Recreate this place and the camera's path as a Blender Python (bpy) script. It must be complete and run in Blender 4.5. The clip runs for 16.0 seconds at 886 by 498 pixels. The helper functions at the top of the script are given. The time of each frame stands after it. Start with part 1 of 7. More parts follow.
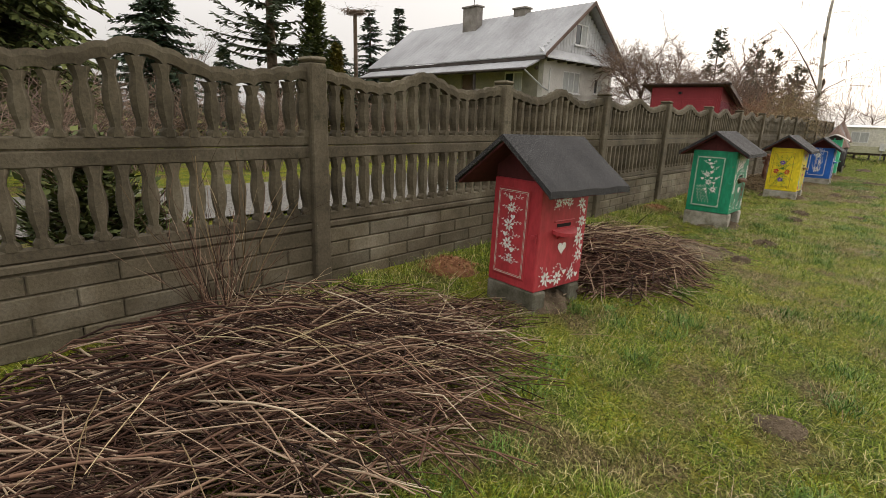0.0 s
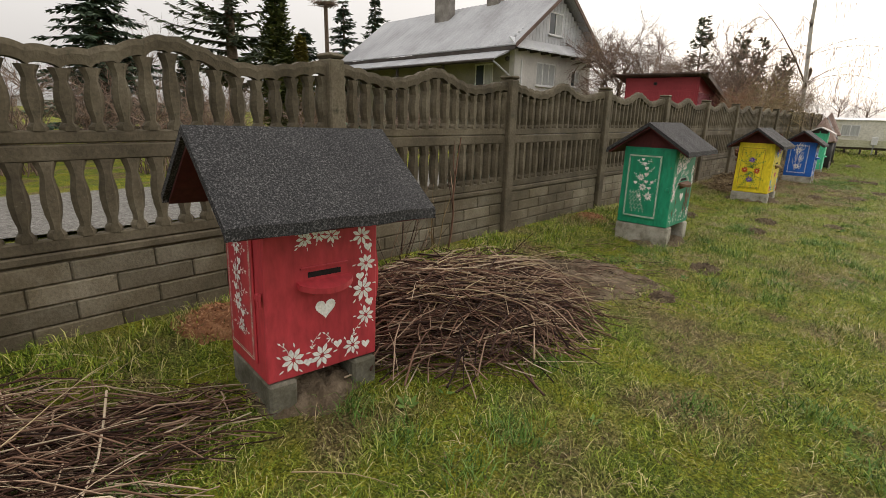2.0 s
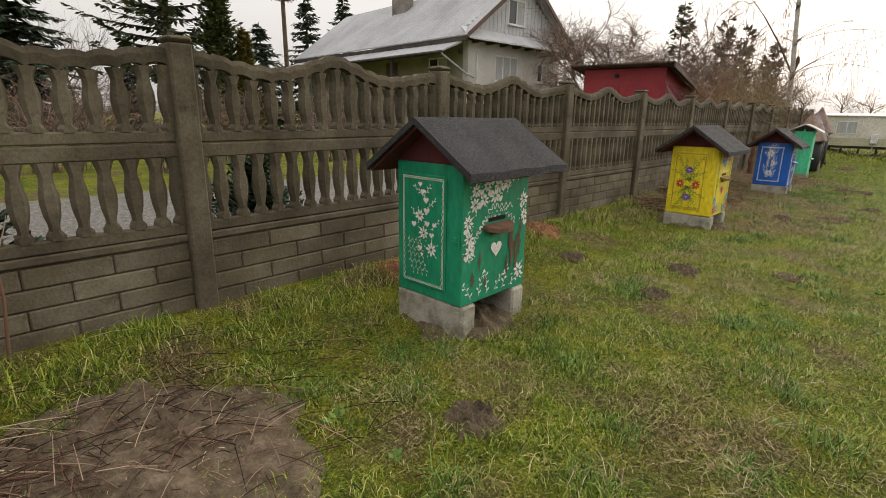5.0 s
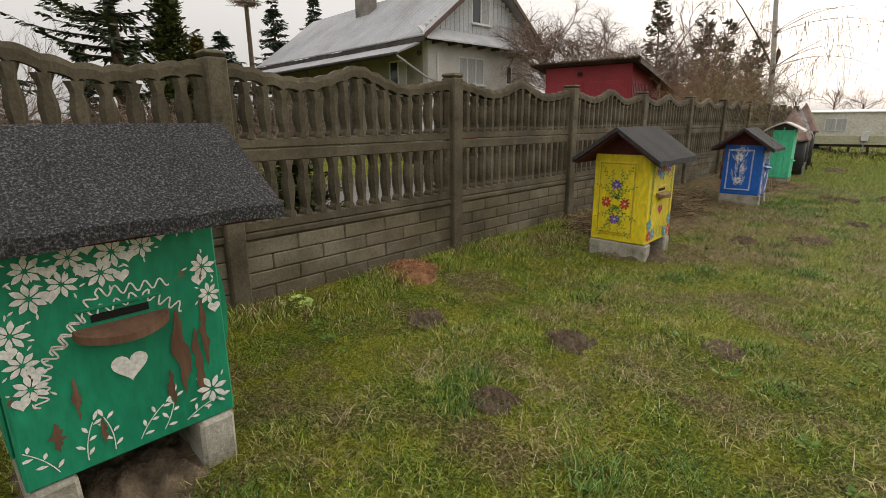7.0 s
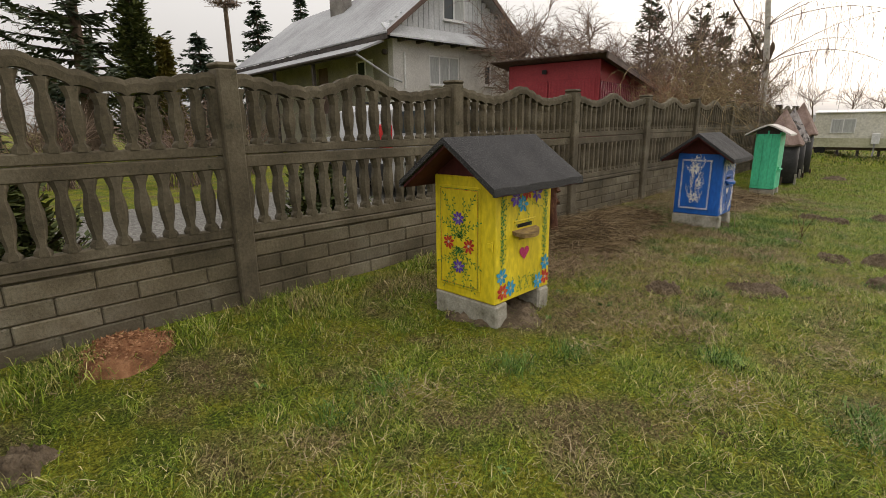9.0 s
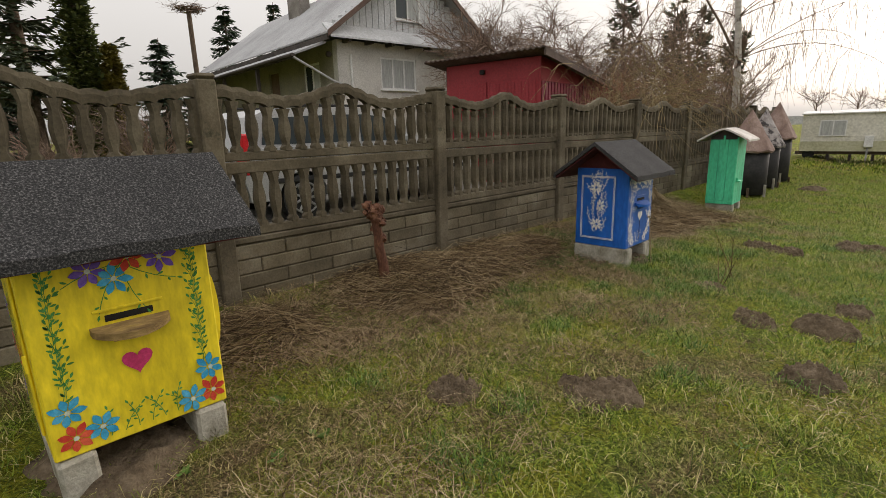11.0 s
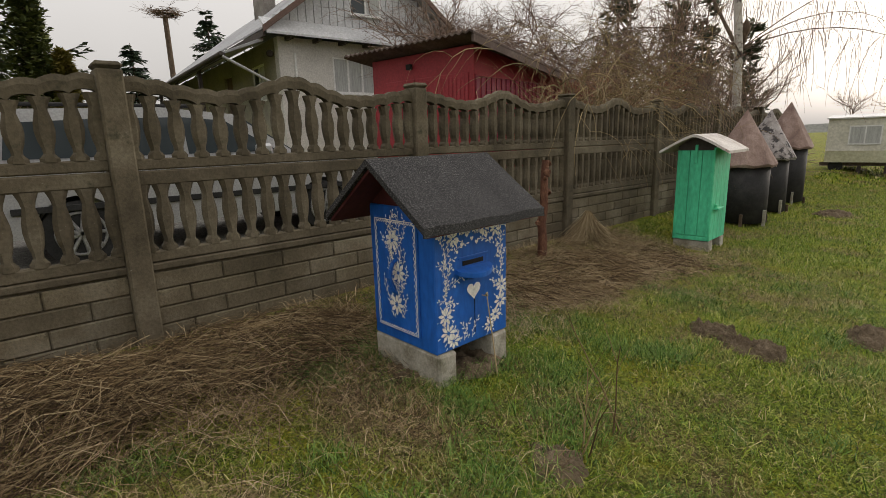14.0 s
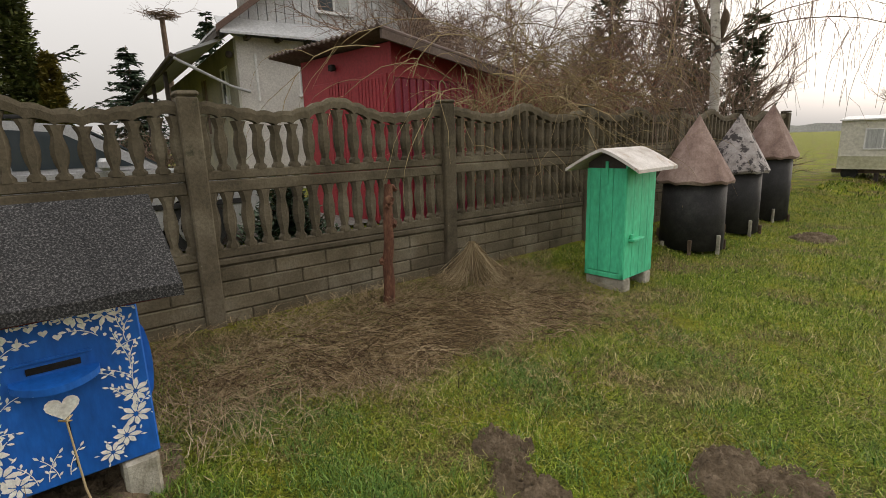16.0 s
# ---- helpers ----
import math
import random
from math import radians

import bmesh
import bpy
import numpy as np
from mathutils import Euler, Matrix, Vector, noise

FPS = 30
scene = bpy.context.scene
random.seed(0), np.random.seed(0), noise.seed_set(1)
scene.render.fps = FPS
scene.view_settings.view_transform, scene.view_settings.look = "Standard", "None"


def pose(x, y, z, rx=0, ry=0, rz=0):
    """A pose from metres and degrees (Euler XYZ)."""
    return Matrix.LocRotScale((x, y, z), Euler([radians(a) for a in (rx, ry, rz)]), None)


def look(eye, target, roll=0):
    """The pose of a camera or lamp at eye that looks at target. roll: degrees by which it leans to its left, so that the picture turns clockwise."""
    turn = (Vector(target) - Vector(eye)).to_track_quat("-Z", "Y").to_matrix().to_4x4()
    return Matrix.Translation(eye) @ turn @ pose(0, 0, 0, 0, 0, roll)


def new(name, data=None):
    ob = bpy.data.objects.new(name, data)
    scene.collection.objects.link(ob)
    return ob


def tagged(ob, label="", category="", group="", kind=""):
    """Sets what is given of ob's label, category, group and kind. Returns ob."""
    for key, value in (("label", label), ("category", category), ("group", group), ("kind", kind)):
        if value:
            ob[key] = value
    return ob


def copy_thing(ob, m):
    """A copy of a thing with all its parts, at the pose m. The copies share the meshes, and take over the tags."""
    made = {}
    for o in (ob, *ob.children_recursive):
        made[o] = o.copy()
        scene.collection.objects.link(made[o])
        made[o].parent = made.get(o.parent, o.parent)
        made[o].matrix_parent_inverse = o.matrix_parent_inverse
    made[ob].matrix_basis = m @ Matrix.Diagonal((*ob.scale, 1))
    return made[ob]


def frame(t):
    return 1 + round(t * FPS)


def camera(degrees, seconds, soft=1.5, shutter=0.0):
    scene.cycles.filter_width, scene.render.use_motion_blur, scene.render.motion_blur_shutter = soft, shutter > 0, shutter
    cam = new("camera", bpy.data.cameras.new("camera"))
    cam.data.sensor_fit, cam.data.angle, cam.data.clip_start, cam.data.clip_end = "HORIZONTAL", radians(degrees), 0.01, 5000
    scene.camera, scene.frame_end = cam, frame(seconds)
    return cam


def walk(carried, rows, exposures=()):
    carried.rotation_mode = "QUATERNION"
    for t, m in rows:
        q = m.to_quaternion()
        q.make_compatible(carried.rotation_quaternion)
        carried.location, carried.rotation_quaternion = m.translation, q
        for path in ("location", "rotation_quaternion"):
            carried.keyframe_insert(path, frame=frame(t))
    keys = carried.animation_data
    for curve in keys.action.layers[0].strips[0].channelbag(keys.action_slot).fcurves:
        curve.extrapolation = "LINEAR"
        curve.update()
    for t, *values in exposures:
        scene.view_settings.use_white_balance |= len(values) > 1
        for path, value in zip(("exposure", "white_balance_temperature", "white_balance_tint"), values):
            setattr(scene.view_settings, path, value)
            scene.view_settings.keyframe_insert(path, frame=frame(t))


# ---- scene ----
cam = camera(83.35, 16.0, soft=0.25)
PATH = [
    (0.0, 2.918, -1.887, 1.227, 43.57, -14.79, -1.83),
    (0.5, 2.937, -1.415, 1.228, 43.96, -14.91, -1.72),
    (1.0, 2.882, -0.972, 1.214, 43.92, -15.12, -1.66),
    (1.5, 2.864, -0.535, 1.219, 43.69, -15.02, -1.55),
    (2.0, 2.961, -0.033, 1.202, 43.19, -15.16, -1.45),
    (2.5, 3.081, 0.399, 1.215, 43.24, -15.28, -1.09),
    (3.0, 3.178, 0.805, 1.256, 43.61, -15.27, -0.60),
    (3.5, 3.161, 1.307, 1.291, 43.30, -15.28, -0.40),
    (4.0, 3.046, 1.954, 1.246, 43.36, -15.16, -0.67),
    (4.5, 2.989, 2.513, 1.201, 43.55, -15.12, -0.93),
    (7.0, 2.968, 4.873, 1.178, 43.02, -14.37, 0.40),
    (7.5, 3.092, 5.287, 1.198, 43.11, -14.29, 0.85),
    (8.0, 3.159, 5.756, 1.185, 43.36, -14.15, 0.80),
    (8.5, 3.246, 6.211, 1.197, 44.12, -14.10, 0.77),
    (9.0, 3.160, 6.891, 1.196, 44.55, -14.07, 0.74),
    (11.5, 3.386, 9.469, 1.181, 45.23, -13.21, 1.59),
    (12.0, 3.362, 9.929, 1.155, 45.30, -12.99, 1.66),
    (12.5, 3.207, 10.506, 1.145, 45.54, -12.54, 1.60),
    (13.0, 3.134, 11.016, 1.143, 46.12, -12.30, 1.59),
    (13.5, 3.102, 11.434, 1.139, 46.86, -12.32, 1.62),
    (14.0, 3.124, 11.827, 1.133, 47.92, -12.31, 1.62),
    (14.5, 3.209, 12.259, 1.124, 49.24, -12.32, 1.55),
    (15.0, 3.282, 12.651, 1.138, 50.01, -12.30, 1.52),
    (15.5, 3.377, 13.123, 1.216, 50.61, -12.12, 1.60),
    (16.0, 3.433, 13.651, 1.234, 51.22, -12.34, 1.73),
]
walk(cam, [(t, pose(x, y, z, 90 + pitch, roll, yaw)) for t, x, y, z, yaw, pitch, roll in PATH],
     ((0.0, 0.08, 6950, 12), (1.0, 0.0, 6950, 12), (2.5, 0.07, 6950, 12), (3.5, 0.14, 6950, 12), (4.5, 0.06, 6950, 12), (7.0, -0.12, 6950, 12), (8.0, -0.05, 6950, 12), (9.2, -0.11, 6950, 12), (11.5, -0.17, 6950, 12), (12.3, -0.36, 6950, 12), (13.5, -0.32, 6950, 12), (14.5, -0.18, 6950, 12), (15.4, 0.05, 6950, 12), (16.0, -0.08, 6950, 12)))

# ---- light ----
world = bpy.data.worlds.new("sky")
scene.world = world
world.use_nodes = True
wn, wl = world.node_tree.nodes, world.node_tree.links
SUN_EL, SUN_AZ = 16.0, 8.0          # degrees; azimuth from +y towards +x
sky = wn.new("ShaderNodeTexSky")
sky.sky_type, sky.sun_disc = "NISHITA", False
sky.sun_elevation, sky.sun_rotation = radians(SUN_EL), radians(SUN_AZ)
sky.dust_density, sky.air_density, sky.ozone_density = 6.0, 1.2, 0.6
coord = wn.new("ShaderNodeTexCoord")
sep = wn.new("ShaderNodeSeparateXYZ")
wl.new(coord.outputs["Generated"], sep.inputs[0])
ramp = wn.new("ShaderNodeMapRange")       # overcast: the zenith is brighter than the horizon
ramp.inputs["From Min"].default_value, ramp.inputs["From Max"].default_value = 0.0, 1.0
ramp.inputs["To Min"].default_value, ramp.inputs["To Max"].default_value = 0.62, 1.95
wl.new(sep.outputs["Z"], ramp.inputs["Value"])
cloud = wn.new("ShaderNodeTexNoise")
cloud.inputs["Scale"].default_value, cloud.inputs["Detail"].default_value = 3.0, 4.0
wl.new(coord.outputs["Generated"], cloud.inputs["Vector"])
cl = wn.new("ShaderNodeMapRange")
cl.inputs["To Min"].default_value, cl.inputs["To Max"].default_value = 0.93, 1.07
wl.new(cloud.outputs["Fac"], cl.inputs["Value"])
mul = wn.new("ShaderNodeMath")
mul.operation = "MULTIPLY"
wl.new(ramp.outputs[0], mul.inputs[0])
wl.new(cl.outputs[0], mul.inputs[1])
grey = wn.new("ShaderNodeMix")
grey.data_type = "RGBA"
grey.blend_type = "MULTIPLY"
grey.inputs["Factor"].default_value = 1.0
grey.inputs["A"].default_value = (0.98, 0.985, 1.0, 1)
wl.new(mul.outputs[0], grey.inputs["B"])
bg1 = wn.new("ShaderNodeBackground")
pale_sky = wn.new("ShaderNodeHueSaturation")      # haze takes the colour out of the sky
pale_sky.inputs["Saturation"].default_value = 0.3
wl.new(sky.outputs[0], pale_sky.inputs["Color"])
wl.new(pale_sky.outputs[0], bg1.inputs["Color"])
bg1.inputs["Strength"].default_value = 0.05
bg2 = wn.new("ShaderNodeBackground")
wl.new(grey.outputs["Result"], bg2.inputs["Color"])
bg2.inputs["Strength"].default_value = 0.85
add = wn.new("ShaderNodeAddShader")
wl.new(bg1.outputs[0], add.inputs[0])
wl.new(bg2.outputs[0], add.inputs[1])
wl.new(add.outputs[0], wn["World Output"].inputs["Surface"])
sun_data = bpy.data.lights.new("sun", "SUN")
sun_data.energy, sun_data.angle, sun_data.color = 1.0, radians(14), (1.0, 0.95, 0.87)
sun = new("sun", sun_data)
az, el = radians(SUN_AZ), radians(SUN_EL)
sun.matrix_world = look((math.sin(az) * 50, math.cos(az) * 50, math.tan(el) * 50), (0, 0, 0))


rng = np.random.default_rng(7)
rnd = random.Random(11)


# ---- materials ----
def material(name, rough=0.8, metal=0.0, spec=0.3):
    m = bpy.data.materials.new(name)
    m.use_nodes = True
    b = m.node_tree.nodes["Principled BSDF"]
    b.inputs["Roughness"].default_value = rough
    b.inputs["Metallic"].default_value = metal
    b.inputs["Specular IOR Level"].default_value = spec
    return m, m.node_tree.nodes, m.node_tree.links, b


def noise_node(n, l, scale, detail=5.0, rough=0.6, coords=None, stretch=None):
    t = n.new("ShaderNodeTexNoise")
    t.inputs["Scale"].default_value, t.inputs["Detail"].default_value, t.inputs["Roughness"].default_value = scale, detail, rough
    if coords is not None:
        src = coords
        if stretch:
            mp = n.new("ShaderNodeMapping")
            mp.inputs["Scale"].default_value = stretch
            l.new(coords, mp.inputs["Vector"])
            src = mp.outputs[0]
        l.new(src, t.inputs["Vector"])
    return t.outputs["Fac"]


def ramp_node(n, l, value, stops):
    r = n.new("ShaderNodeValToRGB")
    e = r.color_ramp.elements
    while len(e) < len(stops):
        e.new(0.5)
    for el_, (p, c) in zip(e, stops):
        el_.position, el_.color = p, (*c, 1) if len(c) == 3 else c
    l.new(value, r.inputs[0])
    return r.outputs["Color"]


def mix_node(n, l, fac, a, b, mode="MIX"):
    m = n.new("ShaderNodeMix")
    m.data_type, m.blend_type = "RGBA", mode
    for v, s in ((fac, m.inputs["Factor"]), (a, m.inputs["A"]), (b, m.inputs["B"])):
        if isinstance(v, (int, float)):
            s.default_value = v
        elif isinstance(v, tuple):
            s.default_value = (*v, 1)
        else:
            l.new(v, s)
    return m.outputs["Result"]


def bump_node(n, l, b, value, strength=0.4, dist=0.01):
    bp = n.new("ShaderNodeBump")
    bp.inputs["Strength"].default_value, bp.inputs["Distance"].default_value = strength, dist
    l.new(value, bp.inputs["Height"])
    l.new(bp.outputs[0], b.inputs["Normal"])


def weathered(name, base, dark, light, scale=3.0, fine=40.0, rough=0.85, bump=0.4, dist=0.006, spec=0.25, metal=0.0, stretch=None, vary=0.0, world_space=True, lo=0.3, hi=0.72):
    """A surface with stains at a large scale and grain at a small one."""
    m, n, l, b = material(name, rough, metal, spec)
    if world_space:
        c = n.new("ShaderNodeNewGeometry").outputs["Position"]
    else:
        c = n.new("ShaderNodeTexCoord").outputs["Object"]
    big = noise_node(n, l, scale, 6, 0.65, c, stretch)
    small = noise_node(n, l, fine, 4, 0.6, c, stretch)
    col = ramp_node(n, l, big, [(lo, dark), (0.5, base), (hi, light)])
    grain = ramp_node(n, l, small, [(0.25, (0.72, 0.72, 0.72)), (0.75, (1.18, 1.18, 1.18))])
    col = mix_node(n, l, 1.0, col, grain, "MULTIPLY")
    if vary:
        oi = n.new("ShaderNodeObjectInfo")
        v = ramp_node(n, l, oi.outputs["Random"], [(0, (1 - vary,) * 3), (1, (1 + vary,) * 3)])
        col = mix_node(n, l, 1.0, col, v, "MULTIPLY")
    l.new(col, b.inputs["Base Color"])
    bump_node(n, l, b, small, bump, dist)
    return m


def blade_material(name, stops, patch=0.7, rough=0.65, trans=True, patch_stops=None):
    """Blades and needles: each takes its own tone; drier and greener patches lie over the ground."""
    m, n, l, b = material(name, rough, 0, 0.2)
    geo = n.new("ShaderNodeNewGeometry")
    col = ramp_node(n, l, geo.outputs["Random Per Island"], stops)
    if patch_stops:
        big = noise_node(n, l, patch, 4, 0.6, geo.outputs["Position"])
        col2 = ramp_node(n, l, geo.outputs["Random Per Island"], patch_stops)
        fac = ramp_node(n, l, big, [(0.5, (0, 0, 0)), (0.63, (1, 1, 1))])
        col = mix_node(n, l, fac, col, col2)
    l.new(col, b.inputs["Base Color"])
    return m


M = {}
M["concrete"] = weathered("fence_concrete", (0.098, 0.081, 0.054), (0.047, 0.039, 0.025), (0.165, 0.142, 0.1), 2.2, 55, 0.92, 0.55, 0.006, vary=0.14)
M["brickface"] = weathered("moulded_brick_concrete", (0.128, 0.106, 0.07), (0.066, 0.055, 0.034), (0.22, 0.195, 0.145), 1.7, 60, 0.92, 0.6, 0.006, vary=0.2)
M["block"] = weathered("concrete_block", (0.33, 0.31, 0.255), (0.13, 0.12, 0.08), (0.46, 0.435, 0.375), 7, 80, 0.95, 0.7, 0.006)
M["soil"] = weathered("soil", (0.14, 0.104, 0.067), (0.066, 0.048, 0.031), (0.225, 0.172, 0.118), 11, 70, 1.0, 1.0, 0.02)
M["sawdust"] = weathered("sawdust", (0.25, 0.115, 0.055), (0.13, 0.06, 0.03), (0.4, 0.21, 0.11), 14, 160, 1.0, 1.0, 0.01)
M["gravel"] = weathered("gravel", (0.2, 0.19, 0.172), (0.09, 0.085, 0.075), (0.34, 0.33, 0.3), 30, 120, 1.0, 1.0, 0.02)
M["bark"] = weathered("bark", (0.12, 0.085, 0.06), (0.06, 0.045, 0.032), (0.2, 0.155, 0.115), 6, 60, 0.95, 0.9, 0.01)
M["twigs"] = blade_material("dead_twigs", [(0, (0.022, 0.012, 0.009)), (0.4, (0.07, 0.034, 0.023)), (0.68, (0.19, 0.108, 0.072)), (0.9, (0.36, 0.255, 0.175)), (1, (0.52, 0.42, 0.3))], rough=0.85)
M["bare"] = blade_material("bare_branches", [(0, (0.12, 0.085, 0.068)), (0.6, (0.22, 0.155, 0.12)), (1, (0.34, 0.25, 0.19))], rough=0.9)
M["willow"] = blade_material("willow_shoots", [(0, (0.17, 0.13, 0.07)), (0.6, (0.27, 0.205, 0.11)), (1, (0.38, 0.29, 0.15))], rough=0.9)
M["redtwig"] = blade_material("reddish_shoots", [(0, (0.18, 0.08, 0.052)), (0.6, (0.3, 0.14, 0.085)), (1, (0.42, 0.24, 0.14))], rough=0.9)
M["needles"] = blade_material("spruce_needles", [(0, (0.024, 0.04, 0.025)), (0.6, (0.052, 0.082, 0.05)), (1, (0.095, 0.13, 0.08))], rough=0.8)
M["thuja"] = blade_material("thuja_foliage", [(0, (0.04, 0.055, 0.02)), (0.6, (0.095, 0.115, 0.036)), (1, (0.17, 0.185, 0.06))], rough=0.8)
M["pine"] = blade_material("pine_needles", [(0, (0.04, 0.055, 0.032)), (0.6, (0.08, 0.1, 0.06)), (1, (0.13, 0.15, 0.09))], rough=0.8)
M["goldfir"] = blade_material("golden_foliage", [(0, (0.1, 0.09, 0.02)), (0.6, (0.17, 0.14, 0.03)), (1, (0.24, 0.19, 0.05))], rough=0.8)
GREEN = [(0, (0.03, 0.055, 0.006)), (0.4, (0.125, 0.20, 0.016)), (0.76, (0.30, 0.375, 0.04)), (0.9, (0.46, 0.43, 0.14)), (1, (0.6, 0.5, 0.26))]
DRY = [(0, (0.04, 0.05, 0.01)), (0.4, (0.16, 0.18, 0.03)), (0.65, (0.28, 0.24, 0.08)), (0.88, (0.44, 0.36, 0.17)), (1, (0.62, 0.51, 0.3))]
M["grass"] = blade_material("grass", GREEN, 1.5, patch_stops=DRY)
M["lush"] = blade_material("lush_grass", [(0, (0.035, 0.085, 0.012)), (0.6, (0.10, 0.19, 0.03)), (1, (0.22, 0.32, 0.08))])
M["fresh"] = blade_material("mossy_green_grass", [(0, (0.055, 0.105, 0.008)), (0.6, (0.165, 0.265, 0.014)), (0.92, (0.33, 0.42, 0.04)), (1, (0.5, 0.45, 0.16))])
M["straw"] = blade_material("dry_straw", [(0, (0.025, 0.015, 0.008)), (0.4, (0.115, 0.075, 0.038)), (0.75, (0.28, 0.2, 0.105)), (1, (0.52, 0.41, 0.25))], rough=0.9)
M["pale_straw"] = blade_material("pale_dry_grass", [(0, (0.15, 0.105, 0.055)), (0.5, (0.34, 0.255, 0.145)), (1, (0.56, 0.46, 0.29))], rough=0.9)
M["stump_bark"] = weathered("red_brown_bark", (0.125, 0.055, 0.034), (0.05, 0.024, 0.017), (0.24, 0.13, 0.08), 14, 90, 0.9, 1.0, 0.008, stretch=(1, 1, 0.4), world_space=False)
M["chips"] = blade_material("wood_chips", [(0, (0.14, 0.06, 0.028)), (0.5, (0.29, 0.135, 0.065)), (1, (0.46, 0.26, 0.15))], rough=0.9)
M["weed"] = blade_material("weed_leaves", [(0, (0.05, 0.11, 0.02)), (1, (0.12, 0.2, 0.04))])
M["pale_leaf"] = blade_material("pale_leaves", [(0, (0.25, 0.35, 0.08)), (1, (0.42, 0.52, 0.16))])


def stain_noise(m, col, scale, lo, hi):
    """Lay stains of one colour over a material's base colour."""
    n, l = m.node_tree.nodes, m.node_tree.links
    b = n["Principled BSDF"]
    src = b.inputs["Base Color"].links[0].from_socket
    c = n.new("ShaderNodeTexCoord").outputs["Object"]
    f = ramp_node(n, l, noise_node(n, l, scale, 7, 0.7, c), [(lo, (0, 0, 0)), (hi, (1, 1, 1))])
    l.new(mix_node(n, l, f, src, col), b.inputs["Base Color"])
    return m


def paint(name, c, rough=0.55, wear=(0.16, 0.09, 0.05), lo=0.70, hi=0.73, stretch=(1, 1, 0.35)):
    """Gloss paint on boards, a little faded and scuffed."""
    m = weathered(name, c, tuple(v * 0.72 for v in c), tuple(min(1, v * 1.22 + 0.01) for v in c), 2.5, 35, rough, 0.25, 0.003, 0.4, stretch=stretch, world_space=False)
    return stain_noise(m, wear, 9, lo, hi)


M["red_paint"] = paint("red_paint", (0.40, 0.035, 0.045))
M["green_paint"] = paint("green_paint", (0.0, 0.225, 0.115), lo=0.66, hi=0.68)
M["yellow_paint"] = paint("yellow_paint", (0.72, 0.56, 0.02), lo=0.72, hi=0.76)
M["blue_paint"] = paint("blue_paint", (0.002, 0.095, 0.41), lo=0.72, hi=0.75)
M["mint_paint"] = paint("mint_paint", (0.055, 0.50, 0.27), lo=0.69, hi=0.74)
M["maroon"] = paint("maroon_boards", (0.075, 0.013, 0.014), 0.85)
M["white_paint"] = weathered("white_paint", (0.74, 0.73, 0.69), (0.6, 0.58, 0.53), (0.85, 0.84, 0.8), 14, 90, 0.6, 0.2, 0.001, world_space=False)
M["pale_line"] = weathered("pale_line_paint", (0.55, 0.6, 0.5), (0.4, 0.45, 0.38), (0.66, 0.7, 0.6), 14, 90, 0.6, 0.2, 0.001, world_space=False)
M["leaf_green"] = weathered("leaf_green_paint", (0.05, 0.22, 0.05), (0.03, 0.13, 0.03), (0.1, 0.32, 0.1), 14, 90, 0.6, 0.2, 0.001, world_space=False)
M["petal_red"] = weathered("petal_red_paint", (0.55, 0.05, 0.03), (0.4, 0.03, 0.02), (0.7, 0.12, 0.06), 14, 90, 0.6, 0.2, 0.001, world_space=False)
M["petal_blue"] = weathered("petal_blue_paint", (0.03, 0.3, 0.5), (0.02, 0.2, 0.4), (0.1, 0.42, 0.62), 14, 90, 0.6, 0.2, 0.001, world_space=False)
M["petal_purple"] = weathered("petal_purple_paint", (0.14, 0.07, 0.38), (0.09, 0.04, 0.26), (0.22, 0.13, 0.5), 14, 90, 0.6, 0.2, 0.001, world_space=False)
M["petal_pink"] = weathered("petal_pink_paint", (0.5, 0.04, 0.14), (0.4, 0.03, 0.1), (0.6, 0.08, 0.2), 14, 90, 0.6, 0.2, 0.001, world_space=False)
M["bare_wood"] = weathered("bare_wood", (0.115, 0.06, 0.036), (0.06, 0.032, 0.02), (0.19, 0.11, 0.07), 4, 60, 0.9, 0.5, 0.003, stretch=(1, 1, 0.15), world_space=False)
M["rotten_wood"] = weathered("rotten_wood", (0.30, 0.20, 0.08), (0.10, 0.06, 0.03), (0.5, 0.36, 0.08), 14, 90, 0.95, 0.9, 0.006, stretch=(1, 0.3, 1), world_space=False)
M["felt"] = weathered("mineral_roofing_felt", (0.052, 0.052, 0.054), (0.042, 0.042, 0.043), (0.066, 0.066, 0.067), 2.0, 420, 0.95, 0.9, 0.004, 0.2, world_space=False)
n_, l_ = M["felt"].node_tree.nodes, M["felt"].node_tree.links
grit = ramp_node(n_, l_, noise_node(n_, l_, 150, 3, 0.65, n_.new("ShaderNodeTexCoord").outputs["Object"]), [(0.38, (0.3, 0.3, 0.3)), (0.53, (0.8, 0.79, 0.78)), (0.69, (3.0, 2.92, 2.85))])
b_ = n_["Principled BSDF"]
l_.new(mix_node(n_, l_, 1.0, b_.inputs["Base Color"].links[0].from_socket, grit, "MULTIPLY"), b_.inputs["Base Color"])
M["pale_felt"] = stain_noise(weathered("pale_tin_roof", (0.52, 0.49, 0.46), (0.36, 0.32, 0.28), (0.66, 0.63, 0.6), 5, 90, 0.8, 0.4, 0.003, world_space=False), (0.3, 0.2, 0.12), 6, 0.6, 0.75)
M["cone_tar"] = weathered("tarred_cone", (0.24, 0.165, 0.14), (0.13, 0.085, 0.07), (0.36, 0.27, 0.235), 4, 50, 0.85, 0.5, 0.004, world_space=False)
M["cone_patch"] = stain_noise(weathered("peeling_cone", (0.30, 0.27, 0.26), (0.16, 0.14, 0.13), (0.42, 0.40, 0.39), 5, 50, 0.85, 0.5, 0.004, world_space=False), (0.05, 0.045, 0.045), 9, 0.52, 0.56)
